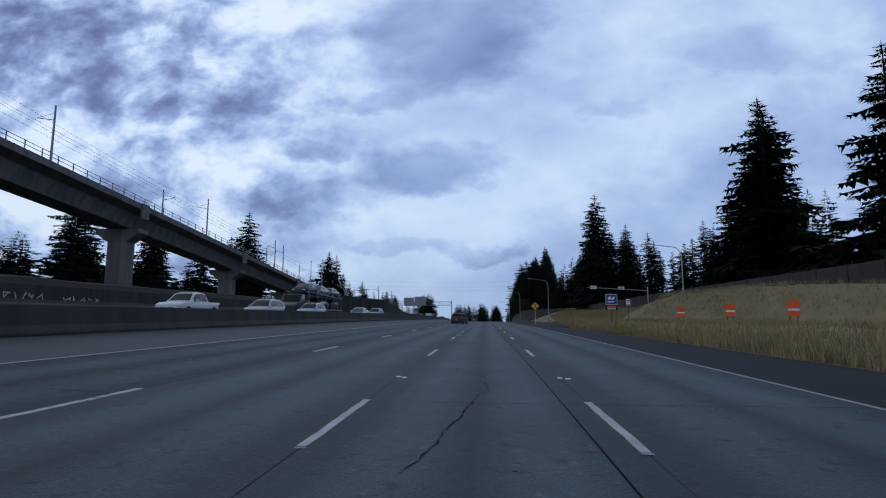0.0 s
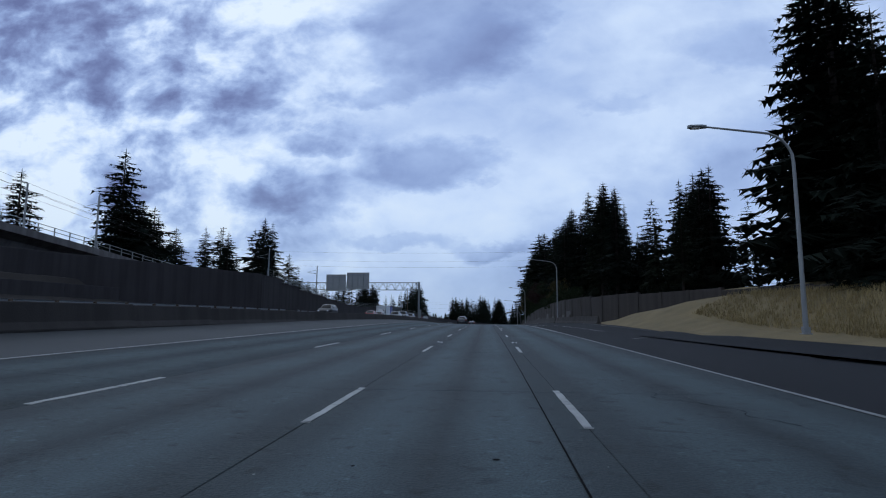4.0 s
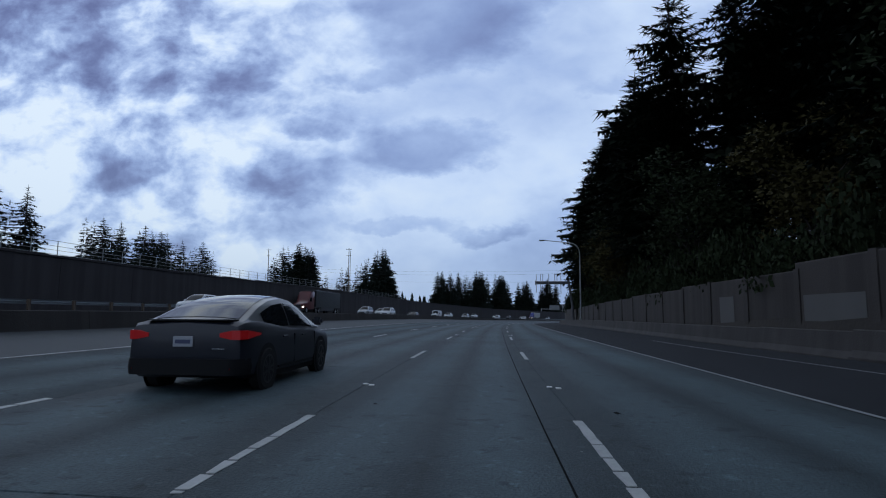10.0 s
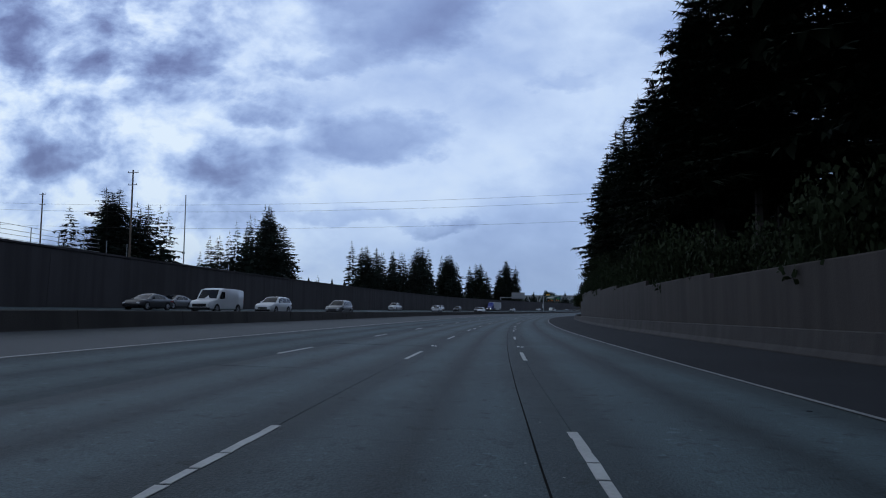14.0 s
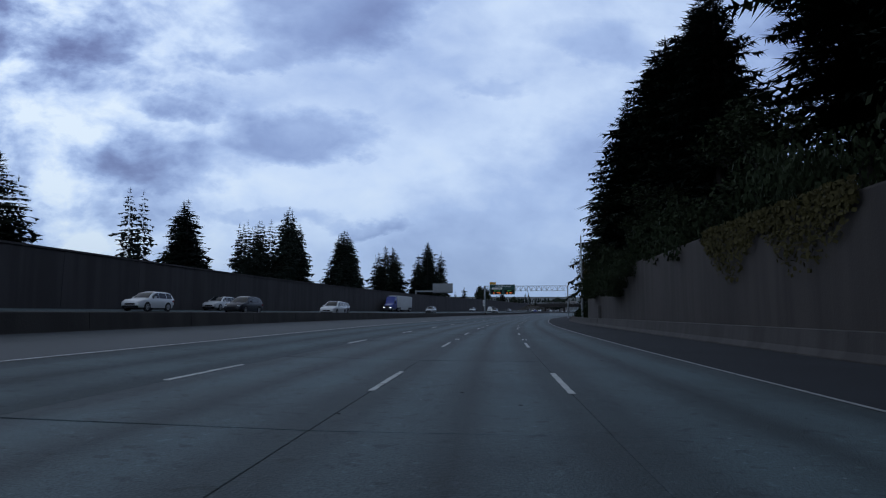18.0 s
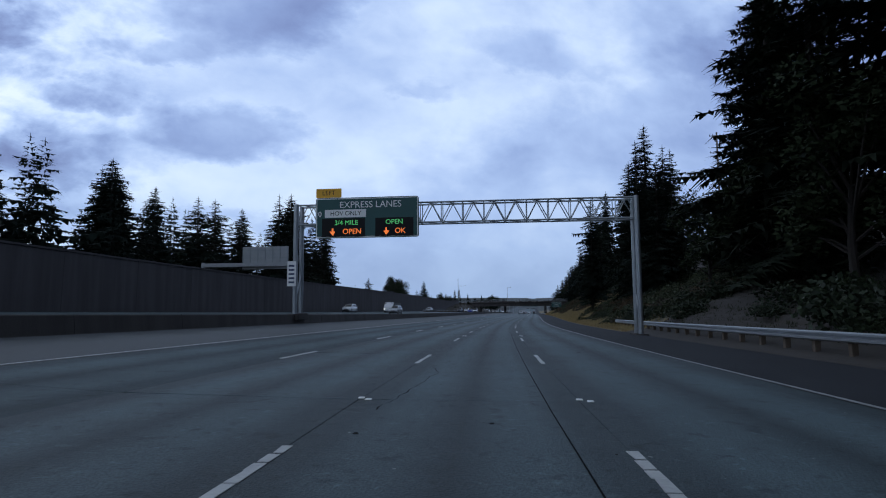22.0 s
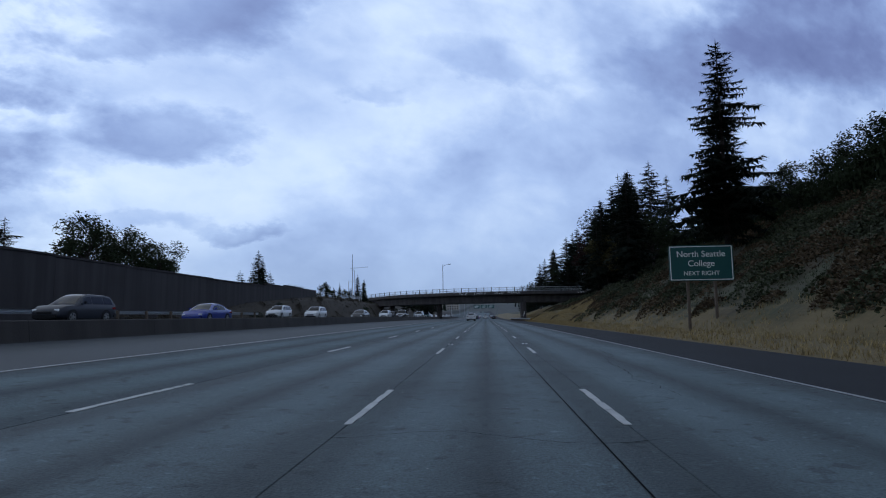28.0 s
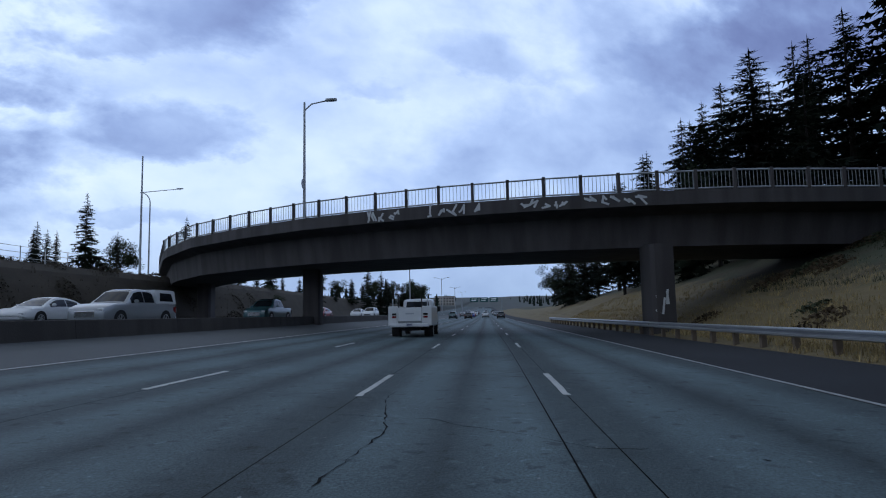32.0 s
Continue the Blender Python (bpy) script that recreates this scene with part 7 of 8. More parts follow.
# creeper, shrubs and broad trees on the slope before the bridge
for k, s, u, t, w in ((2, 926, 26, 22, 0.85), (0, 922, 29, 25, 0.85), (2, 932, 28, 20, 0.9), (0, 915, 28.5, 22, 0.8)):
    tree(LEAFY[k], s, u, t, "dark %s broadleaf tree at the slope top" % ("reddish" if k else "green"), w, "slope top broadleaf trees", name="broadleaf_tree", category="tree")
for s, u, w, h in ((740, 18, 1.5, 1.2), (743, 17, 1.1, 1.0), (750, 18.5, 1.7, 1.4), (758, 17.5, 1.8, 1.6), (765, 19, 2.1, 1.8), (735, 22, 1.5, 2.0), (738, 24, 1.4, 1.8), (747, 21, 1.2, 1.0), (729, 17, 0.9, 0.8)):
    shrub(0 if w > 1.3 else 2, s, u, w, h, "brown-green bramble on the dry grass slope", None, "slope brambles")


# ---- vehicles ----
def wheel_meshes(r, w, dark=False, spokes=5):
    """Tyre with rounded shoulders, and a rim with spokes, about the x axis."""
    prof = [(-w / 2, r * 0.66), (-w / 2, r * 0.9), (-w / 2 + 0.03, r * 0.985), (0, r), (w / 2 - 0.03, r * 0.985), (w / 2, r * 0.9), (w / 2, r * 0.66)]
    n = 22
    rings = [[(x, q * math.cos(2 * math.pi * k / n), q * math.sin(2 * math.pi * k / n)) for k in range(n)] for x, q in prof]
    ty = Shape().loft(rings)
    rm = Shape()
    outer, inner = r * 0.67, r * 0.58
    for side in (1,):
        x0, x1 = w / 2 - 0.05, w / 2 + 0.004
        rm.loft([[(x1, q * math.cos(2 * math.pi * k / n), q * math.sin(2 * math.pi * k / n)) for k in range(n)] for q in (outer, inner)], cap=False)
        rm.disc(x0, x1 + 0.004, r * 0.14, n=12)
        for k in range(spokes * 2):
            a = 2 * math.pi * k / (spokes * 2) + (0.09 if k % 2 else -0.09)
            m_ = Matrix.Rotation(a, 4, "X")
            rm.add([(x0, -0.025, r * 0.1), (x0, 0.025, r * 0.1), (x0, 0.022, inner + 0.02), (x0, -0.022, inner + 0.02),
                    (x1, -0.02, r * 0.1), (x1, 0.02, r * 0.1), (x1, 0.018, inner + 0.02), (x1, -0.018, inner + 0.02)],
                   [(4, 5, 6, 7), (0, 1, 5, 4), (1, 2, 6, 5), (2, 3, 7, 6), (3, 0, 4, 7)], m_)
    back = Shape().disc(w / 2 - 0.09, w / 2 - 0.06, outer, n=n)
    return ty.mesh("tyre", RUBBER, shade=True), rm.mesh("rim", RIM_DARK if dark else RIM), back.mesh("brake_disc", BLACK)


WHEELS = {}


def wheel(parent, x, y, r, w, dark=False, spokes=5):
    key = (r, w, dark, spokes)
    if key not in WHEELS:
        WHEELS[key] = wheel_meshes(*key)
    ty, rm, bk = WHEELS[key]
    e = part("wheel", ty, None, parent, m=Matrix.Translation((x, y, r)) @ (Matrix.Rotation(math.pi, 4, "Z") if x < 0 else Matrix.Identity(4)))
    part("rim", rm, None, e)
    if r < 0.37 and spokes > 5 or dark:
        part("brake_disc", bk, None, e)


def section(y, zb, zt, hw, crown=0.03):
    """A closed body section with tucked sills, a shoulder and a slightly crowned top."""
    m_ = zb + (zt - zb) * 0.55
    half = [(hw * 0.86, zb), (hw * 0.97, zb + 0.07), (hw, zb + (zt - zb) * 0.3), (hw, m_), (hw * 0.975, zt - 0.10), (hw * 0.93, zt - 0.025), (hw * 0.8, zt)]
    pts = [(x, y, z) for x, z in half] + [(0, y, zt + crown)] + [(-x, y, z) for x, z in half[::-1]]
    return pts


# length, width, height, belt, hood, tail, wheel radius, front axle, rear axle, then the roofline from tail to bonnet (along, height)
SPEC = {
    "sedan": (4.7, 1.84, 1.45, 0.93, 0.88, 0.99, 0.33, 1.42, -1.38, ((-1.80, 0.99), (-1.45, 1.17), (-1.05, 1.34), (-0.6, 1.43), (-0.1, 1.45), (0.3, 1.41), (0.65, 1.26), (1.0, 1.05), (1.25, 0.93))),
    "hatch": (4.75, 1.92, 1.63, 1.02, 0.92, 1.16, 0.36, 1.45, -1.44, ((-2.12, 1.16), (-1.8, 1.27), (-1.35, 1.43), (-0.85, 1.55), (-0.3, 1.60), (0.15, 1.57), (0.6, 1.43), (1.05, 1.2), (1.5, 0.98))),
    "suv": (4.7, 1.88, 1.70, 1.08, 1.03, 1.10, 0.36, 1.42, -1.35, ((-2.26, 1.12), (-2.14, 1.40), (-1.95, 1.62), (-1.5, 1.69), (-0.6, 1.70), (0.05, 1.69), (0.4, 1.58), (0.75, 1.34), (1.1, 1.08))),
    "minivan": (5.1, 1.98, 1.80, 1.08, 1.02, 1.12, 0.36, 1.58, -1.45, ((-2.47, 1.14), (-2.38, 1.42), (-2.24, 1.66), (-2.0, 1.76), (-1.2, 1.80), (-0.2, 1.80), (0.5, 1.75), (1.0, 1.56), (1.45, 1.30), (1.85, 1.06))),
    "pickup": (5.8, 2.0, 1.92, 1.20, 1.18, 1.22, 0.40, 1.85, -1.75, ((-1.02, 1.22), (-0.94, 1.60), (-0.8, 1.84), (-0.4, 1.91), (0.3, 1.91), (0.7, 1.82), (1.05, 1.52), (1.4, 1.22))),
}


def lamp_pair(g, x, y0, y1, z0, z1, w, name, material, label):
    for d in (-1, 1):
        part(name, Shape().box(min(d * x, d * (x - w)), y0, z0, max(d * x, d * (x - w)), y1, z1), material, g, label, 0.03)


def car(kind, colour, label, lit=False, dark_rims=False, spokes=5, canopy=False, near=False):
    L_, W_, H_, belt, hood, tail, r, fa, ra, line_ = SPEC[kind]
    p = PAINTS[colour]
    hw, y1, y0 = W_ / 2, L_ / 2, -L_ / 2
    rb, sb = line_[0][0], line_[-1][0]
    g = thing(kind if kind in ("minivan", "pickup", "suv") else "car", label, {"suv": "car", "sedan": "car", "hatch": "car"}.get(kind, kind), None, "vehicles")
    st = [section(y0, 0.50, tail * 0.84, hw * 0.82), section(y0 + 0.05, 0.36, tail * 0.94, hw * 0.92), section(y0 + 0.16, 0.29, tail - 0.02, hw * 0.965), section(y0 + 0.4, 0.25, tail, hw * 0.995), section(y0 + 0.9, 0.24, max(belt, tail - 0.01), hw),
          section(-0.3, 0.22, belt + 0.01, hw), section(sb - 0.5, 0.23, belt, hw), section(sb + 0.05, 0.24, hood + 0.02, hw),
          section((sb + y1) / 2 + 0.1, 0.25, hood - 0.02, hw * 0.985), section(y1 - 0.38, 0.26, hood - 0.1, hw * 0.95), section(y1 - 0.1, 0.32, hood - 0.22, hw * 0.87), section(y1, 0.42, hood - 0.36, hw * 0.72)]
    part("body", Shape().loft(st), p, g, shade=True)
    hb, ht = hw * 0.945, hw * 0.72

    def ring(y, grow=0.0):
        """Half of a cabin section, from the belt over the shoulder to the roof's middle."""
        z = lerp(line_, y)
        z0 = belt - 0.05
        f = min(1.0, max(0.05, (z - z0) / (H_ - z0)))
        xs = hb - (hb - ht) * f
        drop = min(0.13, (z - z0) * 0.45)
        pts = [(hb + grow, y, z0), ((hb + xs) / 2 + 0.015 + grow, y, (z0 + z - drop) / 2), (xs + 0.01 + grow, y, z - drop), (xs - 0.035 + grow * 0.7, y, z - drop * 0.35 + grow * 0.7), (xs - 0.14, y, z - 0.012 + grow), (xs * 0.45, y, z + 0.012 + grow), (0, y, z + 0.02 + grow)]
        return pts

    ys = []
    for (a, _), (b, _) in zip(line_, line_[1:]):
        ys += [a + (b - a) * k / 3 for k in range(3)]
    ys.append(sb)
    full = []
    for y in ys:
        h = ring(y)
        full.append(h + [(-x, yy, z) for x, yy, z in h[-2::-1]])
    part("cabin", Shape().loft(full), p if kind != "hatch" else PAINTS["black"], g, "curved cabin shell and roof", shade=True)

    def pane(name, a, b, j0, j1, mirror=0, trim=0.0, n=6):
        """A glass pane that lies on the cabin shell between two places along it."""
        grid = []
        for k in range(n + 1):
            h = [Vector(q) for q in ring(a + (b - a) * k / n, 0.008)]
            row = h[j0:j1 + 1]
            if trim:
                row[0] = row[0].lerp(row[1], trim)
            if mirror == 0:
                row = row + [Vector((-q.x, q.y, q.z)) for q in row[-2::-1]]
            elif mirror < 0:
                row = [Vector((-q.x, q.y, q.z)) for q in row]
            grid.append(row)
        m_ = len(grid[0])
        v = [q for row in grid for q in row]
        f = [(i * m_ + k, i * m_ + k + 1, (i + 1) * m_ + k + 1, (i + 1) * m_ + k) for i in range(n) for k in range(m_ - 1)]
        part(name, Shape().add(v, f), GLASS, g, "tinted glass", shade=True)

    top_front = line_[-4][0] + 0.05
    pane("windscreen", top_front, sb - 0.06, 4, 6)
    if kind == "hatch":
        pane("rear_window", rb + 0.10, -0.2, 4, 6, n=10)
    else:
        pane("rear_window", rb + 0.05, line_[2][0] - (0.02 if kind in ("suv", "minivan", "pickup") else -0.05), 4, 6)
    cuts = {"minivan": (-2.2, -1.05, 0.05, 1.1), "suv": (-2.0, -1.2, -0.2, 0.75), "sedan": (-1.2, -0.35, 0.8), "hatch": (-1.45, -0.3, 1.0), "pickup": (-0.85, 0.0, 1.05)}[kind]
    for d in (1, -1):
        for a, b in zip(cuts, cuts[1:]):
            pane("side_window", a + 0.03, b - 0.03, 0, 2, d, 0.32)
    for x in (hw - 0.11, -hw + 0.11):
        for y in (fa, ra):
            d = 1 if x > 0 else -1
            part("wheel_arch", Shape().disc(x + d * 0.105 - 0.012, x + d * 0.112, r * 1.16, y, r * 1.03, 24), BLACK, g, "black arch gap")
            wheel(g, x + d * 0.02, y, r, 0.22, dark_rims, spokes)
    part("sill", Shape().box(-hw * 0.96, ra + r, 0.19, hw * 0.96, fa - r, 0.30), BLACK, g, "dark sill", 0.02)
    bump = [[(x * hw * w, y, z) for x, z in ((-1, 0.34), (1, 0.34), (1.02, 0.45), (1, 0.58), (-1, 0.58), (-1.02, 0.45))] for y, w in ((y0 - 0.07, 0.74), (y0 - 0.05, 0.84), (y0 + 0.06, 0.94), (y0 + 0.3, 0.99))]
    part("rear_bumper", Shape().loft(bump), BLACK if kind in ("suv", "hatch") else p, g, "rear bumper", shade=True)
    part("front_bumper", Shape().box(-hw * 0.76, y1 - 0.22, 0.28, hw * 0.76, y1 + 0.04, 0.52), BLACK if kind == "suv" else p, g, "front bumper", 0.05)
    part("grille", Shape().box(-hw * 0.48, y1 - 0.06, 0.52, hw * 0.48, y1 + 0.015, hood - 0.36), BLACK if kind != "pickup" else CHROME, g, "dark grille", 0.015)
    lamp_pair(g, hw * 0.84, y1 - 0.30, y1 - 0.04, hood - 0.37, hood - 0.23, 0.28, "headlight", HEAD_LIT if lit == "head" else HEADLIGHT, "clear headlight")
    tz = {"minivan": tail - 0.11, "hatch": tail - 0.22, "pickup": tail - 0.3}.get(kind, tail - 0.22)
    tl = TAIL_LIT if lit == "tail" else TAIL
    for d in (-1, 1):
        t_ = Shape()
        lo, hi = (-0.09, 0.10) if kind != "hatch" else (-0.07, 0.07)
        if kind == "pickup":
            lo, hi = -0.22, 0.18
        out = [(0.60, y0 - 0.012, -0.03, 0.03), (0.80, y0 - 0.008, lo, hi), (0.925, y0 + 0.02, lo, hi), (0.985, y0 + 0.17, lo * 0.9, hi), (1.004, y0 + 0.42, lo * 0.4, hi * 0.6), (1.006, y0 + 0.62, -0.01, 0.02)]
        if kind in ("pickup", "suv"):
            out = out[1:5]
        rings = [[(d * hw * x, y, tz + a), (d * hw * x, y, tz + b), (d * (hw * x - 0.1), y + 0.12, tz + b), (d * (hw * x - 0.1), y + 0.12, tz + a)] for x, y, a, b in out]
        part("tail_light", t_.loft(rings), tl, g, "red tail light", shade=False)
        if kind == "minivan":
            rings = [[(d * hw * x, y - 0.006, tz + a), (d * hw * x, y - 0.006, tz + b), (d * (hw * x - 0.1), y + 0.12, tz + b), (d * (hw * x - 0.1), y + 0.12, tz + a)] for x, y, a, b in ((0.70, y0 - 0.012, 0.02, 0.05), (0.80, y0 - 0.010, 0.015, 0.085), (0.925, y0 + 0.018, 0.02, 0.085), (0.988, y0 + 0.17, 0.03, 0.08), (1.008, y0 + 0.50, 0.01, 0.02))]
            part("lamp_chrome", Shape().loft(rings), CHROME, g, "clear lamp strip")
            part("bright_corner", Shape().prism([(0.60, 0.60), (0.88, 0.66), (0.84, 0.78), (0.66, 0.74)] if d > 0 else [(-0.60, 0.60), (-0.88, 0.66), (-0.84, 0.78), (-0.66, 0.74)], y0 - 0.022, y0 + 0.1, "y"), PAINTS["grey"], g, "lighter bumper corner", 0.012)
    pz = tz - 0.26 if kind != "hatch" else tz - 0.10
    pl = part("number_plate", Shape().box(-0.16, y0 - 0.03, pz - 0.08, 0.16, y0 + 0.1, pz + 0.08), PLATE, g, "pale plate", 0.006)
    part("bar", Shape().box(-0.12, y0 - 0.034, pz - 0.03, 0.12, y0 - 0.028, pz + 0.03), BAR_DARK, pl)
    for d in (-1, 1):
        m0, m1 = sorted((d * (hb + 0.02), d * (hw + 0.19)))
        part("mirror", Shape().box(m0, sb - 0.62, belt + 0.02, m1, sb - 0.47, belt + 0.18), p, g, "door mirror", 0.045)
        if near:
            for k in range(2):
                y = sb - 1.25 - 0.62 * k if kind == "minivan" else sb - 1.15 - 1.0 * k
                h0, h1 = sorted((d * hw * 0.985, d * (hw + 0.014)))
                part("door_handle", Shape().box(h0, y - 0.11, belt - 0.17, h1, y + 0.11, belt - 0.135), p, g, bevel=0.01)
                yy = sb - 0.45 - 1.2 * k
                s0, s1 = sorted((d * (hw - 0.02), d * (hw + 0.001)))
                part("door_seam", Shape().box(s0, yy - 0.004, 0.36, s1, yy + 0.004, belt - 0.12), BLACK, g)
            part("side_trim", Shape().box(min(d * (hw - 0.02), d * (hw + 0.008)), ra + 0.5, 0.33, max(d * (hw - 0.02), d * (hw + 0.008)), fa - 0.5, 0.37), CHROME if kind == "minivan" else BLACK, g, "thin sill trim")
    if kind == "minivan":
        part("spoiler", Shape().loft([[(x, y, z) for x, z in ((-w, zz), (-w * 0.9, zz + 0.05), (w * 0.9, zz + 0.05), (w, zz))] for y, w, zz in ((-2.46, 0.62, 1.70), (-2.3, 0.68, 1.72), (-1.9, 0.70, 1.745))]), p, g, "roof spoiler")
        for d in (-1, 1):
            part("roof_rail", Shape().tube([(d * 0.66, 0.55, 1.76), (d * 0.66, 0.4, 1.845), (d * 0.66, -1.55, 1.845), (d * 0.66, -1.7, 1.77)], 0.022, 6), BLACK, g, "black roof rail")
        part("wiper", Shape().tube([(0, y0 + 0.06, 1.20), (0.45, y0 + 0.09, 1.25)], 0.012, 5), BLACK, g)
        part("emblem", Shape().tube([(0.065 * math.cos(a / 10 * 6.2832), y0 + 0.005, tz + 0.03 + 0.048 * math.sin(a / 10 * 6.2832)) for a in range(11)], 0.010, 5), CHROME, g, "plain chrome ring")
        part("tailgate_trim", Shape().box(-0.42, y0 - 0.006, tz - 0.10, 0.42, y0 + 0.1, tz - 0.085), CHROME, g)
        part("lower_bumper", Shape().box(-hw * 0.8, y0 - 0.06, 0.26, hw * 0.8, y0 + 0.2, 0.36), BLACK, g, "black lower bumper", 0.03)
    if kind == "hatch":
        part("spoiler", Shape().loft([[(x, y, z) for x, z in ((-w, zz), (-w, zz + 0.02), (w, zz + 0.02), (w, zz))] for y, w, zz in ((y0 + 0.08, 0.66, 1.155), (y0 + 0.18, 0.70, 1.16), (y0 + 0.36, 0.72, 1.15))]), BLACK, g, "black lip spoiler")
        part("badge", Shape().box(0.46, y0 - 0.012, tz - 0.22, 0.66, y0 + 0.05, tz - 0.20), CHROME, g, "small bright mark")
        for d in (-1, 1):
            part("reflector", Shape().box(min(d * 0.72, d * 0.78), y0 - 0.06, 0.42, max(d * 0.72, d * 0.78), y0, 0.45), TAIL, g, "small red reflector")
    if kind == "pickup":
        part("bed", Shape().box(-hw * 0.82, y0 + 0.12, belt + 0.02, hw * 0.82, rb - 0.12, belt + 0.05), BLACK, g, "dark open bed")
        part("tailgate", Shape().box(-hw * 0.84, y0 - 0.02, 0.66, hw * 0.84, y0 + 0.06, belt - 0.02), p, g, bevel=0.02)
        if canopy:
            c = part("canopy", Shape().prism([(-hw * 0.92, belt), (hw * 0.92, belt), (hw * 0.78, H_ + 0.02), (-hw * 0.78, H_ + 0.02)], y0 + 0.05, rb - 0.05, "y"), PAINTS["white"], g, "white bed canopy", 0.04)
            for d in (-1, 1):
                part("canopy_window", Shape().add([(d * hw * 0.905, y0 + 0.35, belt + 0.14), (d * hw * 0.905, rb - 0.3, belt + 0.14), (d * hw * 0.825, rb - 0.4, H_ - 0.15), (d * hw * 0.825, y0 + 0.45, H_ - 0.15)], [(0, 1, 2, 3)]), GLASS, c)
    return g


def cargo_van(colour, label):
    g = thing("van", label, "van", None, "vehicles")
    p = PAINTS[colour]
    st = [section(-2.75, 0.5, 1.85, 0.93), section(-2.65, 0.35, 2.05, 0.99), section(-1.5, 0.3, 2.12, 1.0), section(0.6, 0.3, 2.12, 1.0), section(1.05, 0.3, 2.02, 0.98), section(1.62, 0.3, 1.2, 0.99), section(2.3, 0.32, 1.08, 0.96), section(2.62, 0.36, 0.95, 0.88), section(2.72, 0.45, 0.8, 0.76)]
    part("body", Shape().loft(st), p, g, shade=True)
    part("windscreen", Shape().add([(0.82, 1.60, 1.25), (-0.82, 1.60, 1.25), (-0.74, 1.11, 1.98), (0.74, 1.11, 1.98)], [(0, 1, 2, 3)]), GLASS, g)
    for d in (-1, 1):
        part("side_window", Shape().add([(d * 1.003, 1.45, 1.25), (d * 1.003, 0.55, 1.25), (d * 0.985, 0.55, 1.82), (d * 0.985, 1.1, 1.82)], [(0, 1, 2, 3)]), GLASS, g)
        part("mirror", Shape().box(min(d, d * 1.2), 1.2, 1.2, max(d, d * 1.2), 1.35, 1.5), BLACK, g, bevel=0.03)
        for y in (1.75, -1.7):
            wheel(g, d * 0.9, y, 0.36, 0.22)
            part("wheel_arch", Shape().disc(d * 1.0 - 0.012, d * 1.0 + 0.002, 0.43, y, 0.38, 22), BLACK, g)
    part("grille", Shape().box(-0.6, 2.66, 0.55, 0.6, 2.76, 0.8), BLACK, g, bevel=0.02)
    lamp_pair(g, 0.85, 2.5, 2.72, 0.62, 0.82, 0.24, "headlight", HEADLIGHT, "clear headlight")
    lamp_pair(g, 0.97, -2.78, -2.6, 0.9, 1.35, 0.16, "tail_light", TAIL, "red tail light")
    part("front_bumper", Shape().box(-0.9, 2.6, 0.32, 0.9, 2.8, 0.5), BLACK, g, bevel=0.03)
    return g


def box_truck(cabc, boxc, label, top=3.25):
    g = thing("box_truck", label, "truck", None, "vehicles")
    st = [section(1.9, 0.55, 2.3, 1.0), section(2.6, 0.5, 2.35, 1.02), section(3.3, 0.45, 1.6, 1.0), section(3.6, 0.45, 1.3, 0.95), section(3.7, 0.5, 1.1, 0.88)]
    cb = part("cab", Shape().loft(st), PAINTS[cabc], g, "cab", shade=True)
    part("windscreen", Shape().add([(0.85, 3.33, 1.55), (-0.85, 3.33, 1.55), (-0.8, 2.68, 2.28), (0.8, 2.68, 2.28)], [(0, 1, 2, 3)]), GLASS, cb)
    for d in (-1, 1):
        part("side_window", Shape().add([(d * 1.025, 3.0, 1.5), (d * 1.025, 2.1, 1.5), (d * 1.0, 2.1, 2.15), (d * 1.0, 2.6, 2.15)], [(0, 1, 2, 3)]), GLASS, cb)
        wheel(g, d * 0.92, 2.6, 0.42, 0.26)
        wheel(g, d * 0.92, -2.1, 0.42, 0.3)
    bx = part("cargo_box", Shape().box(-1.2, -3.7, 0.85, 1.2, 1.8, top), PAINTS[boxc], g, "plain cargo box", 0.04)
    part("rear_door", Shape().box(-1.05, -3.73, 0.95, 1.05, -3.69, top - 0.15), PAINTS[boxc], bx, bevel=0.01)
    part("chassis", Shape().box(-0.5, -3.6, 0.5, 0.5, 2.2, 0.85), BLACK, g)
    lamp_pair(g, 0.9, 3.5, 3.72, 0.75, 0.95, 0.25, "headlight", HEAD_LIT, "lit headlight")
    lamp_pair(g, 1.1, -3.76, -3.68, 0.7, 0.85, 0.3, "tail_light", TAIL, "red tail light")
    return g


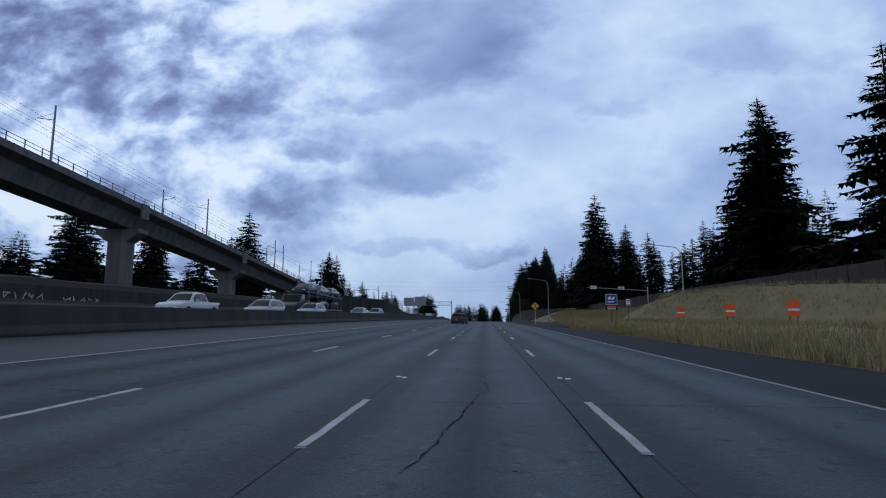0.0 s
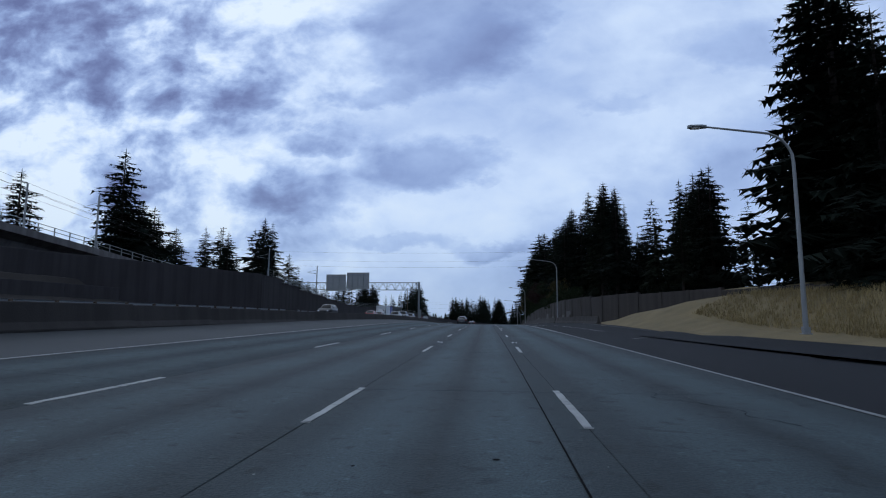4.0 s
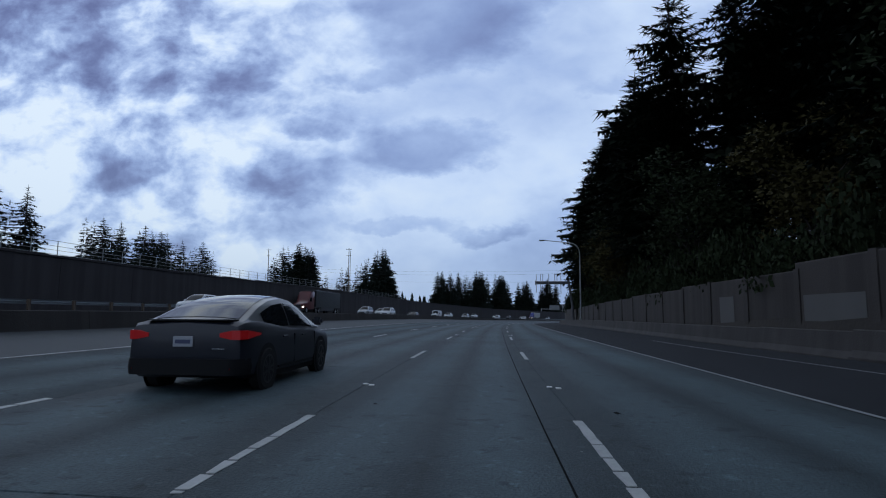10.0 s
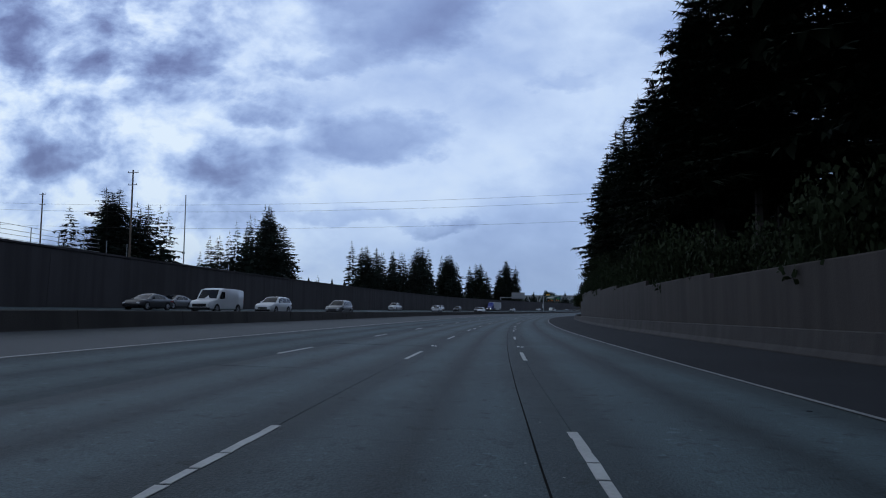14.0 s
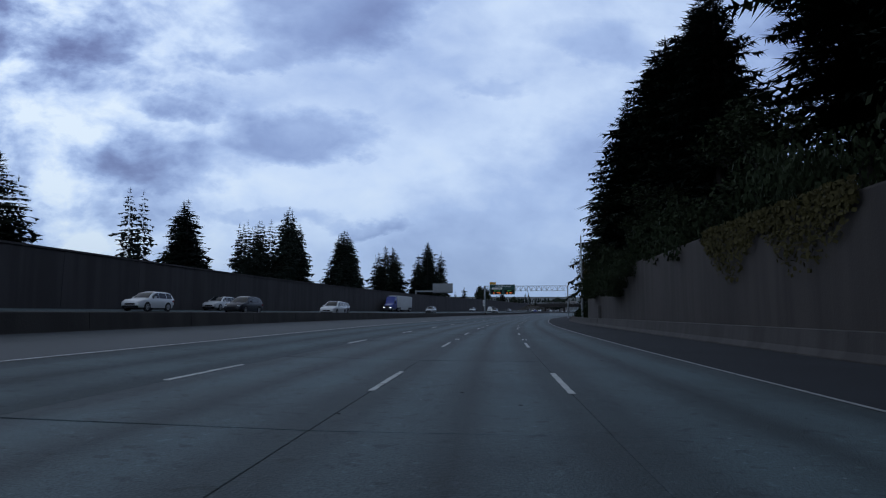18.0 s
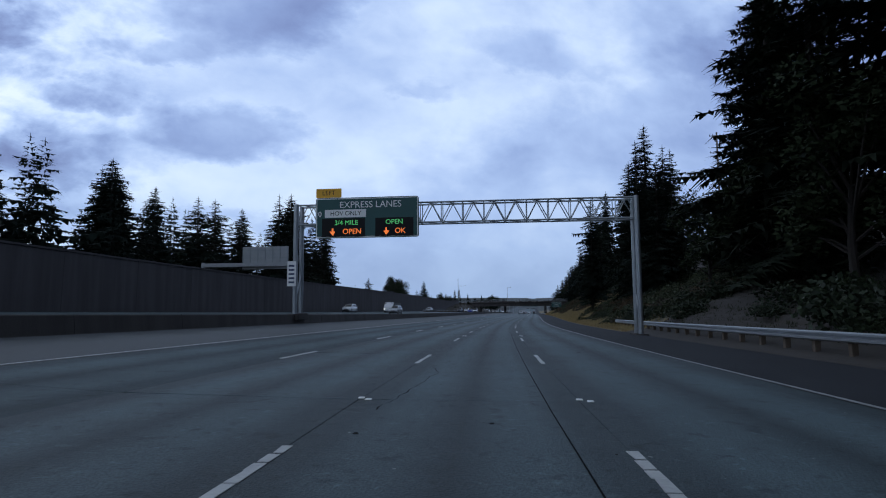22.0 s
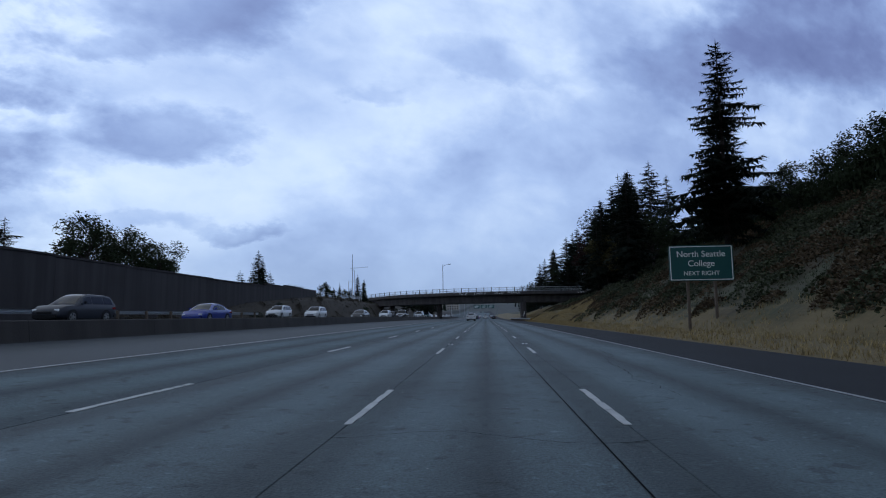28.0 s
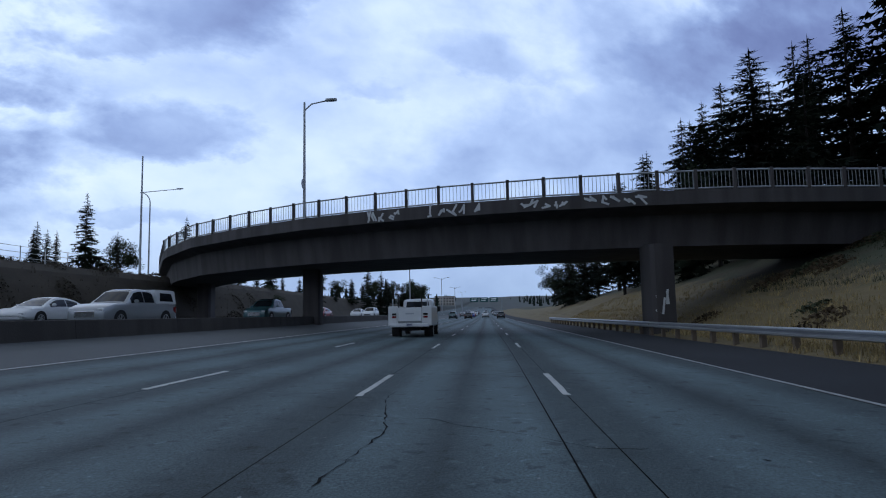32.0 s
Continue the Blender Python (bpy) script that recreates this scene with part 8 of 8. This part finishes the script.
def semi(cabc, trailc, label, dark=False):
    g = thing("semi_truck", label, "truck", None, "vehicles")
    p = PAINTS[cabc]
    st = [section(5.2, 0.7, 3.8, 1.15), section(6.4, 0.6, 3.75, 1.18), section(7.0, 0.6, 3.0, 1.15), section(7.35, 0.6, 2.3, 1.12), section(7.9, 0.55, 1.85, 1.05), section(9.1, 0.5, 1.7, 0.95), section(9.4, 0.5, 1.5, 0.85)]
    cb = part("cab", Shape().loft(st), p, g, "cab with tall sleeper fairing", shade=True)
    part("windscreen", Shape().add([(1.0, 7.40, 2.05), (-1.0, 7.40, 2.05), (-0.98, 7.05, 2.9), (0.98, 7.05, 2.9)], [(0, 1, 2, 3)]), GLASS, cb)
    for d in (-1, 1):
        part("side_window", Shape().add([(d * 1.17, 7.2, 2.0), (d * 1.185, 6.4, 2.0), (d * 1.175, 6.4, 2.7), (d * 1.155, 7.0, 2.7)], [(0, 1, 2, 3)]), GLASS, cb)
        part("stack", Shape().tube([(d * 1.05, 5.05, 1.0), (d * 1.05, 5.05, 4.0)], 0.09, 8), CHROME, g, "chrome exhaust stack")
        for y in (8.4, 4.3, 3.1, -5.6, -6.9):
            wheel(g, d * 1.0, y, 0.50, 0.34 if y < 8 else 0.28)
    part("grille", Shape().box(-0.55, 9.3, 0.75, 0.55, 9.46, 1.45), CHROME, g, "chrome grille", 0.02)
    part("front_bumper", Shape().box(-1.05, 9.2, 0.4, 1.05, 9.5, 0.72), CHROME, g, bevel=0.04)
    lamp_pair(g, 0.95, 9.1, 9.42, 0.9, 1.15, 0.28, "headlight", HEAD_LIT, "lit headlight")
    part("chassis", Shape().box(-0.5, 2.3, 0.6, 0.5, 9.0, 0.95), BLACK, g)
    tr = part("trailer", Shape().box(-1.28, -7.9, 1.15, 1.28, 4.7, 4.05), PAINTS[trailc], g, "long box trailer", 0.03)
    ribs = Shape()
    for i in range(21):
        y = -7.7 + 0.6 * i
        for d in (-1, 1):
            ribs.box(d * 1.281 - 0.008, y - 0.03, 1.3, d * 1.281 + 0.008, y + 0.03, 3.95)
    tagged(part("rib", ribs, PAINTS[trailc], tr), kind="stuff")
    part("skirt", Shape().box(-1.24, -4.5, 0.5, -1.2, 2.2, 1.15).box(1.2, -4.5, 0.5, 1.24, 2.2, 1.15), PAINTS[trailc], tr)
    part("underride_bar", Shape().box(-1.1, -7.95, 0.5, 1.1, -7.85, 0.62).box(-0.8, -7.93, 0.6, -0.7, -7.87, 1.15).box(0.7, -7.93, 0.6, 0.8, -7.87, 1.15), STEEL_DULL, tr)
    return g


def utility_truck(label):
    g = thing("utility_truck", label, "truck", None, "vehicles")
    w = PAINTS["white"]
    st = [section(0.55, 0.6, 2.02, 0.84), section(1.3, 0.55, 2.08, 0.88), section(1.85, 0.5, 1.4, 0.98), section(2.6, 0.5, 1.28, 0.97), section(3.1, 0.5, 1.15, 0.9), section(3.25, 0.55, 0.95, 0.8)]
    cb = part("cab", Shape().loft(st), w, g, "white pickup cab", shade=True)
    part("rear_window", Shape().add([(0.68, 0.535, 1.52), (-0.68, 0.535, 1.52), (-0.62, 0.54, 1.92), (0.62, 0.54, 1.92)], [(0, 1, 2, 3)]), GLASS, cb)
    part("windscreen", Shape().add([(0.8, 1.84, 1.45), (-0.8, 1.84, 1.45), (-0.72, 1.36, 2.0), (0.72, 1.36, 2.0)], [(0, 1, 2, 3)]), GLASS, cb)
    for d in (-1, 1):
        b = part("tool_cabinet", Shape().box(min(d * 0.62, d * 1.12), -2.75, 0.62, max(d * 0.62, d * 1.12), 0.4, 1.62), w, g, "white side tool cabinet", 0.025)
        for k in range(3):
            y0 = -2.65 + 1.0 * k
            dd = part("cabinet_door", Shape().box(min(d * 1.12, d * 1.135), y0, 0.95 if k == 0 else 0.72, max(d * 1.12, d * 1.135), y0 + 0.92, 1.56), w, b, bevel=0.006)
        part("tail_light", Shape().box(min(d * 0.70, d * 0.92), -2.79, 1.02, max(d * 0.70, d * 0.92), -2.74, 1.12), TAIL, b, "red tail light", 0.01)
        part("tail_light", Shape().box(min(d * 0.70, d * 0.92), -2.79, 1.16, max(d * 0.70, d * 0.92), -2.74, 1.26), BLACK, b, "dark lamp", 0.01)
        part("rack_post", Shape().tube([(d * 0.6, -2.6, 1.5), (d * 0.6, -2.6, 2.25)], 0.04, 6), BLACK, g, "black rack post")
        part("rack_post", Shape().tube([(d * 0.9, -2.6, 1.6), (d * 0.9, -2.6, 2.0)], 0.03, 6), STEEL, g)
        part("mirror", Shape().box(min(d * 0.9, d * 1.2), 1.4, 1.35, max(d * 0.9, d * 1.2), 1.5, 1.65), BLACK, cb, bevel=0.03)
        wheel(g, d * 0.84, 2.35, 0.40, 0.26)
        wheel(g, d * 0.86, -1.55, 0.40, 0.46)
    part("bed_floor", Shape().box(-0.62, -2.7, 0.75, 0.62, 0.45, 0.85), STEEL_DULL, g)
    tg = part("tailgate", Shape().box(-0.6, -2.78, 0.85, 0.6, -2.70, 1.55), w, g, "white tailgate", 0.02)
    part("emblem", Shape().box(-0.22, -2.79, 1.2, 0.22, -2.78, 1.27), STEEL, tg, "plain grey mark")
    part("rear_bumper", Shape().box(-1.0, -2.98, 0.56, 1.0, -2.7, 0.74), w, g, "white step bumper", 0.03)
    pl = part("number_plate", Shape().box(-0.17, -3.0, 0.60, 0.17, -2.97, 0.74), PLATE, g)
    part("bar", Shape().box(-0.12, -3.006, 0.64, 0.12, -3.0, 0.70), BAR_DARK, pl)
    part("axle", Shape().tube([(-0.8, -1.55, 0.42), (0.8, -1.55, 0.42)], 0.09, 6).box(-0.45, -2.7, 0.45, -0.3, 2.5, 0.62).box(0.3, -2.7, 0.45, 0.45, 2.5, 0.62).box(-0.5, -2.6, 0.38, 0.5, -2.2, 0.55), BLACK, g, "dark chassis")
    part("toolbox", Shape().box(-0.55, -0.2, 0.85, 0.55, 0.35, 1.5), STEEL_DULL, g, "grey load in the bed", 0.03)
    return g


def car_carrier(label):
    g = thing("car_carrier", label, "truck", None, "vehicles")
    st = [section(7.0, 0.7, 2.6, 1.1), section(8.0, 0.6, 2.7, 1.15), section(8.5, 0.6, 1.8, 1.1), section(9.5, 0.5, 1.5, 0.95), section(9.7, 0.5, 1.3, 0.85)]
    cb = part("cab", Shape().loft(st), PAINTS["black"], g, "dark cab", shade=True)
    part("windscreen", Shape().add([(0.95, 8.52, 1.8), (-0.95, 8.52, 1.8), (-0.9, 8.1, 2.55), (0.9, 8.1, 2.55)], [(0, 1, 2, 3)]), GLASS, cb)
    sh = Shape()
    for d in (-1, 1):
        sh.box(d * 1.2 - 0.06, -9, 0.9, d * 1.2 + 0.06, 7, 1.1).tube([(d * 1.2, -9, 2.6), (d * 1.2, 6.8, 3.0)], 0.07, 6)
        for y in (-8.5, -5, -1.5, 2, 5.5):
            sh.tube([(d * 1.2, y, 0.9), (d * 1.2, y + 0.6, 2.85)], 0.06, 6)
        for y in (8.4, 5.0, 3.8, -5.6, -6.9):
            wheel(g, d * 1.0, y, 0.46, 0.3)
    part("carrier_rack", sh, STEEL_DULL, g, "steel double-deck rack")
    part("ramp_deck", Shape().box(-1.1, -9, 2.55, -0.5, 6.8, 2.62).box(0.5, -9, 2.55, 1.1, 6.8, 2.62).box(-1.1, -9, 1.0, 1.1, 6.8, 1.06), STEEL_DULL, g, "perforated ramps")
    return g


MAKERS = {}


def park(kind, colour, s, u, label, opposite=False, **kw):
    """Put a vehicle on the road; alike ones share their meshes."""
    z = road_z(s, u)
    m_ = at(s, u, z, 180 if opposite else 0)
    g_ = line(s)[4]
    m_ = m_ @ Matrix.Rotation(-g_ if opposite else g_, 4, "X")
    key = (kind, colour, tuple(sorted(kw.items())))
    if key not in MAKERS:
        if kind == "van":
            o = cargo_van(colour, label)
        elif kind == "box_truck":
            o = box_truck(colour, kw.get("box", "white"), label, kw.get("top", 3.25))
        elif kind == "semi":
            o = semi(colour, kw["trailer"], label)
        elif kind == "utility":
            o = utility_truck(label)
        elif kind == "carrier":
            o = car_carrier(label)
        else:
            o = car(kind, colour, label, **kw)
        o.matrix_basis = m_
        MAKERS[key] = o
        return o
    return tagged(copy_thing(MAKERS[key], m_), label)


mv = park("minivan", "plum", 89.3, -3.95, "dark plum minivan with red tail lights and alloy wheels", spokes=6, near=True)
mv.matrix_basis = mv.matrix_basis @ Matrix.Rotation(radians(-9), 4, "Z")
park("hatch", "navy", 280.2, -4.05, "dark navy electric hatchback with lit red tail lights", lit="tail", dark_rims=True, near=True)
ut = park("utility", "white", 944.6, -3.85, "white utility truck with side tool cabinets and a rack")
ut.matrix_basis = ut.matrix_basis @ Matrix.Diagonal((1.1, 1.1, 1.1, 1))
OWN = "car ahead on the freeway"
for k, c, s, u in (("sedan", "black", 212, -4.0), 
                   ("suv", "black", 1049, -4.1), ("suv", "black", 1046, 3.9), ("suv", "teal", 1040, -7.4), ("sedan", "blue", 1078, -4.0), ("suv", "white", 1075, 0.1), ("sedan", "grey", 1092, -7.4), ("sedan", "red", 1098, -4.0), ("suv", "silver", 1108, 3.9), ("sedan", "white", 1120, 0.1),
                   ("suv", "grey", 1126, -7.4), ("pickup", "white", 1140, -4.0), ("sedan", "black", 1150, 3.9), ("sedan", "silver", 1160, 0.1), ("suv", "white", 1168, -7.4), ("suv", "navy", 1178, -4.0), ("sedan", "white", 1190, 3.9), ("suv", "grey", 1205, 0.1), ("sedan", "silver", 1215, -4.0), ("suv", "black", 1228, 3.9), ("sedan", "white", 1240, -7.4), ("suv", "silver", 1262, 0.1)):
    park(k, c, s, u, "%s %s %s" % (c, {"suv": "SUV", "hatch": "hatchback"}.get(k, k), OWN))
OPP = "on the other carriageway"
for k, c, s, u in (("pickup", "white", 38.5, -21.3), ("suv", "silver", 43, -17.5), ("suv", "lightblue", 55, -17.5), ("hatch", "white", 76.5, -17.5), ("suv", "green", 88, -17.5), ("suv", "white", 92, -21.3),
                   ("suv", "black", 187, -22.5), ("sedan", "red", 213, -21.6), ("sedan", "maroon", 221, -21.6), ("hatch", "white", 217, -17.5), ("pickup", "black", 226.5, -17.5), ("suv", "grey", 238, -17.5), ("pickup", "white", 293, -27.0), ("suv", "white", 316, -25.5),
                   ("suv", "silver", 368, -25.0), ("suv", "white", 367, -20.5), ("suv", "white", 388, -27.9), ("suv", "silver", 405, -33.8), ("sedan", "white", 400, -30.4), ("sedan", "grey", 433, -33.6), ("sedan", "black", 425, -30.4), ("suv", "white", 431, -21.6), ("suv", "grey", 441, -18.5),
                   ("pickup", "white", 509, -31.8), ("sedan", "silver", 514, -22.5), ("suv", "white", 540, -30), ("suv", "white", 557, -33.6), ("suv", "navy", 547, -25), ("suv", "white", 558, -19.8), ("suv", "grey", 572, -24.3),
                   ("suv", "silver", 632, -24.4), ("suv", "white", 721, -33.2), ("suv", "silver", 723, -24), ("sedan", "silver", 758, -33.6), ("sedan", "silver", 790, -30), ("suv", "navy", 822, -24.2), ("sedan", "blue", 832, -21.3), ("suv", "white", 859, -26), ("suv", "white", 863, -22.5), ("sedan", "black", 867.5, -17.5),
                   ("suv", "white", 899, -19.7), ("suv", "navy", 932, -24), ("sedan", "white", 938, -22.6), ("pickup", "teal", 955, -17.5), ("pickup", "white", 963.5, -21.3), ("suv", "white", 995, -17.5), ("sedan", "red", 982, -21.3), ("sedan", "white", 1003, -21.3), ("suv", "silver", 1030, -17.5), ("sedan", "white", 1050, -21.3), ("suv", "grey", 1075, -17.5), ("sedan", "silver", 1100, -21.3)):
    park(k, c, s, u, "%s %s %s" % (c, {"suv": "SUV", "hatch": "hatchback"}.get(k, k), OPP), True)
park("pickup", "silver", 937, -17.5, "silver pickup with a white bed canopy " + OPP, True, canopy=True)
park("van", "white", 424.5, -23.6, "white cargo van " + OPP, True)
park("pickup", "black", 907, -17.5, "black pickup with an open bed " + OPP, True)
park("box_truck", "white", 240, -24.5, "white box truck " + OPP, True)
park("box_truck", "white", 737, -28.5, "white truck with a low dark cargo body " + OPP, True, box="black", top=2.3)
park("semi", "blue", 264, -26.5, "blue semi truck with a dark box trailer " + OPP, True, trailer="navy")
park("semi", "maroon", 367, -33.6, "maroon semi truck with a dark box trailer " + OPP, True, trailer="black")
park("semi", "blue", 634, -33.6, "blue semi truck with a white box trailer " + OPP, True, trailer="white")
park("carrier", "black", 68, -21.3, "dark car carrier truck loaded with cars " + OPP, True)
for i, (c, y, z) in enumerate((("black", -6.2, 2.62), ("grey", -1.2, 2.62), ("navy", 4.0, 2.62), ("navy", -6.0, 1.06), ("black", -0.9, 1.06))):
    o = park("sedan", c, 68, -21.3, "%s sedan carried on a car carrier" % c, True)
    o.matrix_basis = at(68 - y, -21.3, road_z(68, -21.3) + z, 180)


# ---- cracks, patches, dashes, markers and slabs of the road ----
crng = random.Random(21)


def crack(s, u, length, wander, w, across=False):
    """A wandering dark sealed crack."""
    u = 0.03 + 0.92 * u
    pts = [(0.0, 0.0)]
    n = max(6, int(length / 0.11))
    d = 0.0
    for i in range(n):
        d += crng.gauss(0, 0.17)
        d *= 0.86
        p = pts[-1]
        pts.append((p[0] + length / n, p[1] + d * wander + crng.uniform(-0.034, 0.034)))
    v, f = [], []
    for i, (a, b) in enumerate(pts):
        ww = w * crng.choice((0.25, 0.5, 0.8, 1.0, 1.5)) * (0.4 if i in (0, n) else 1)
        for e in (-ww / 2, ww / 2):
            ss, uu = (s + b + (e if across else 0), u + a) if across else (s + a, u + b + e)
            v.append(tuple(P(ss, uu, road_z(ss, uu) + 0.006)))
    for i in range(n):
        f.append((2 * i, 2 * i + 1, 2 * i + 3, 2 * i + 2))
    me = bpy.data.meshes.new("crack")
    me.from_pydata(v, [], f)
    me.materials.append(TAR)
    part("crack", me, None, road)


for s, u, l, w in ((4.6, -0.6, 9, 0.05), (62, -1.2, 12, 0.05), (85, 2.6, 13, 0.035), (156, 1.0, 5, 0.06), (160, 2.9, 15, 0.045), (186, 0.3, 8, 0.05), (212, -0.4, 12, 0.06), (240, -1.6, 11, 0.05), (264, -0.9, 6, 0.05), (298, -1.8, 6, 0.04),
                   (446, -0.7, 8, 0.05), (492, -0.3, 7, 0.05), (578, -2.9, 8, 0.06), (590, -1.2, 6, 0.045), (620, -1.3, 8, 0.05), (646, 2.6, 22, 0.045), (652, -3.2, 12, 0.05), (690, -0.8, 8, 0.045),
                   (770, 3.4, 10, 0.05), (786, 1.5, 4, 0.05), (800, 3.3, 11, 0.04), (833, 0.2, 6, 0.045), (855, -0.6, 9, 0.045), (915, -1.0, 5, 0.05), (868, 3.6, 8, 0.03)):
    crack(s, u, l, 0.075, w * 0.36)
def crack_line(pts, w):
    """A crack through known turning points, roughened between them."""
    pts = [(s, 0.03 + 0.92 * u) for s, u in pts]
    q = []
    for (s0, u0), (s1, u1) in zip(pts, pts[1:]):
        n = max(2, int(math.hypot(s1 - s0, u1 - u0) / 0.13))
        q += [(s0 + (s1 - s0) * k / n + crng.uniform(-0.03, 0.03), u0 + (u1 - u0) * k / n + crng.uniform(-0.04, 0.04)) for k in range(n)]
    q.append(pts[-1])
    v, f = [], []
    for i, (s, u) in enumerate(q):
        a, b = q[max(0, i - 1)], q[min(len(q) - 1, i + 1)]
        d = Vector((b[1] - a[1], b[0] - a[0])).normalized() * w * crng.uniform(0.1, 0.42)
        for e in (-1, 1):
            ss, uu = s - e * d.x, u + e * d.y
            v.append(tuple(P(ss, uu, road_z(ss, uu) + 0.006)))
    f = [(2 * i, 2 * i + 1, 2 * i + 3, 2 * i + 2) for i in range(len(q) - 1)]
    me = bpy.data.meshes.new("crack")
    me.from_pydata(v, [], f)
    me.materials.append(TAR)
    part("crack", me, None, road)


crack_line(((567, -2.2), (552, -1.5), (539.6, -1.02), (535.9, -0.56), (534.4, -0.69), (532, -0.68), (529, -0.7)), 0.03)
crack_line(((542, 3.23), (536.5, 2.52), (534.4, 2.75), (530.6, 2.78), (526, 3.1)), 0.028)
crack_line(((536.4, 1.5), (530, 1.57)), 0.025)
crack_line(((718.5, 2.38), (714.6, 2.8), (713, 2.3), (711.7, 1.99), (709.8, 2.02), (709, 2.35)), 0.11)
crack_line(((708.8, -2.9), (708.7, -2.5)), 0.05)
crack_line(((707.4, -2.9), (704, -2.6), (701, -2.75)), 0.05)
crack_line(((470.6, -1.2), (472.2, -0.98), (473.6, -0.8), (475.4, -0.66), (475.9, -0.7)), 0.032)
crack_line(((475.5, -0.5), (477, -0.38), (479, -0.32), (481.5, -0.3)), 0.026)
# hairline cracks and spalls scattered over the slabs
for i in range(70):
    crack(crng.uniform(0, 915), crng.uniform(-5.4, 4.6), crng.uniform(0.8, 3.4), 0.35, crng.uniform(0.010, 0.022), crng.random() < 0.35)
spall = Shape()
for i in range(900):
    s, u = crng.uniform(2, 930), crng.uniform(-5.8, 5.8)
    o, n = P(s, u, road_z(s, u) + 0.0035), 6
    r, a0 = crng.uniform(0.015, 0.045) * (2 if crng.random() < 0.08 else 1), crng.uniform(0, 6)
    spall.add([o + Vector((math.cos(a0 + k * 1.047) * r * crng.uniform(0.5, 1.2), math.sin(a0 + k * 1.047) * r * crng.uniform(0.6, 1.6), 0)) for k in range(n)], [tuple(range(n))])
tagged(part("spalls", spall.mesh("spalls", TAR), None, road, "small dark chips and spots in the concrete"), kind="stuff")
chips = Shape()
for i in range(2600):
    s, u = crng.uniform(2, 930), crng.uniform(-5.8, 5.8)
    o, r = P(s, u, road_z(s, u) + 0.003), crng.uniform(0.008, 0.022)
    a0 = crng.uniform(0, 6)
    chips.add([o + Vector((math.cos(a0 + k * 1.257) * r * crng.uniform(0.5, 1.2), math.sin(a0 + k * 1.257) * r * crng.uniform(0.6, 1.6), 0)) for k in range(5)], [tuple(range(5))])
CHIP = mat("pale_stone_chip", (0.20, 0.22, 0.22), 0.8, vary=0.3, scale=4.0)
tagged(part("stone_chips", chips.mesh("stone_chips", CHIP), None, road, "pale stone chips showing in the concrete"), kind="stuff")
for s in (290, 301, 316, 345, 690, 735, 738, 741, 797, 806, 820, 835, 872, 918):
    crack(s, -1.8, 3.6, 0.2, 0.014, True)
for s in (735, 744):
    crack(s, -5.6, 11, 0.3, 0.02, True)
PATCH_DARK = mat("asphalt_patch", (0.06, 0.066, 0.075), 0.85, vary=0.2, scale=1.0, bump=0.4, fine=35)
for s0, s1, u0, u1 in ((739, 742.5, 1.95, 6.0), (727, 729, -5.6, -2.2), (556, 557, -3.2, -2.4)):
    part("patch", sheet("patch", [s0, s1], lambda s: [(u0, 0.004 + road_z(s, u0)), (u1, 0.004 + road_z(s, u1))], PATCH_DARK), None, road, "darker repair patch")
def worn_dash(seed):
    """A painted dash that has chipped into pieces."""
    rg = random.Random(seed)
    sh, y = Shape(), 0.0
    while y > -3.05:
        ln = min(rg.uniform(0.18, 0.6), y + 3.05)
        a, b = -0.06 + rg.random() ** 3 * 0.03, 0.06 - rg.random() ** 3 * 0.03
        c, d = -0.06 + rg.random() ** 3 * 0.02, 0.06 - rg.random() ** 3 * 0.02
        sh.add([(a, y - ln, 0.008), (b, y - ln, 0.008), (d, y, 0.008), (c, y, 0.008), (a, y - ln, 0.001), (b, y - ln, 0.001), (d, y, 0.001), (c, y, 0.001)],
               [(0, 1, 2, 3), (4, 5, 1, 0), (5, 6, 2, 1), (6, 7, 3, 2), (7, 4, 0, 3)])
        y -= ln + (rg.uniform(0.012, 0.05) if rg.random() < 0.7 else 0.0) + 0.002
    return sh.mesh("lane_dash", LINE_WHITE)


DASHES = [worn_dash(k) for k in range(9)]
DASH = DASHES[0]
DOT = Shape().box(-0.05, -0.05, 0.001, 0.05, 0.05, 0.02).mesh("lane_marker", MARKER, 0.012)
S_FIRST = 8.45 - 12.19
for u in (-5.5, -1.62, 1.69):
    for i in range(98):
        s = S_FIRST + 12.19 * i + (0.4 if u < -5 else 0.0)
        if s > 1180:
            break
        b = math.atan(0.054) if u < -4.5 else 0.0
        part("lane_dash", DASHES[(i * 5 + int(u * 3)) % 9], None, road, m=at(s, u, road_z(s, u), grade=True, bank=b))
        if u > -5 and s < 940:
            if i % 2 == 0:
                part("lane_marker", DOT, None, road, m=at(s - 9.1, u, road_z(s, u), grade=True))
                part("lane_marker", DOT, None, road, m=at(s - 9.25, u + 0.14, road_z(s, u), grade=True))
for u in (-19.4, -23.2):
    for i in range(45):
        s = S_FIRST + 24.38 * i
        part("lane_dash", DASH, None, road, m=at(s, u, road_z(s, u), grade=True))
for a_, b_ in LANES[1:]:
    w_ = b_ - a_
    me_, me_new = slab_mesh(w_, SLAB, "slab", CONCRETE), slab_mesh(w_, SLAB, "slab", CONCRETE_NEW)
    for i in range(100):
        s = -10 + SLAB * (i + 0.5)
        u = (a_ + b_) / 2
        bank = math.atan2(road_z(s, a_) - road_z(s, b_), w_)
        part("slab", me_ if i < 82 else me_new, None, road, m=at(s, u, (road_z(s, a_) + road_z(s, b_)) / 2 + crng.uniform(-0.002, 0.002), grade=True, bank=bank))
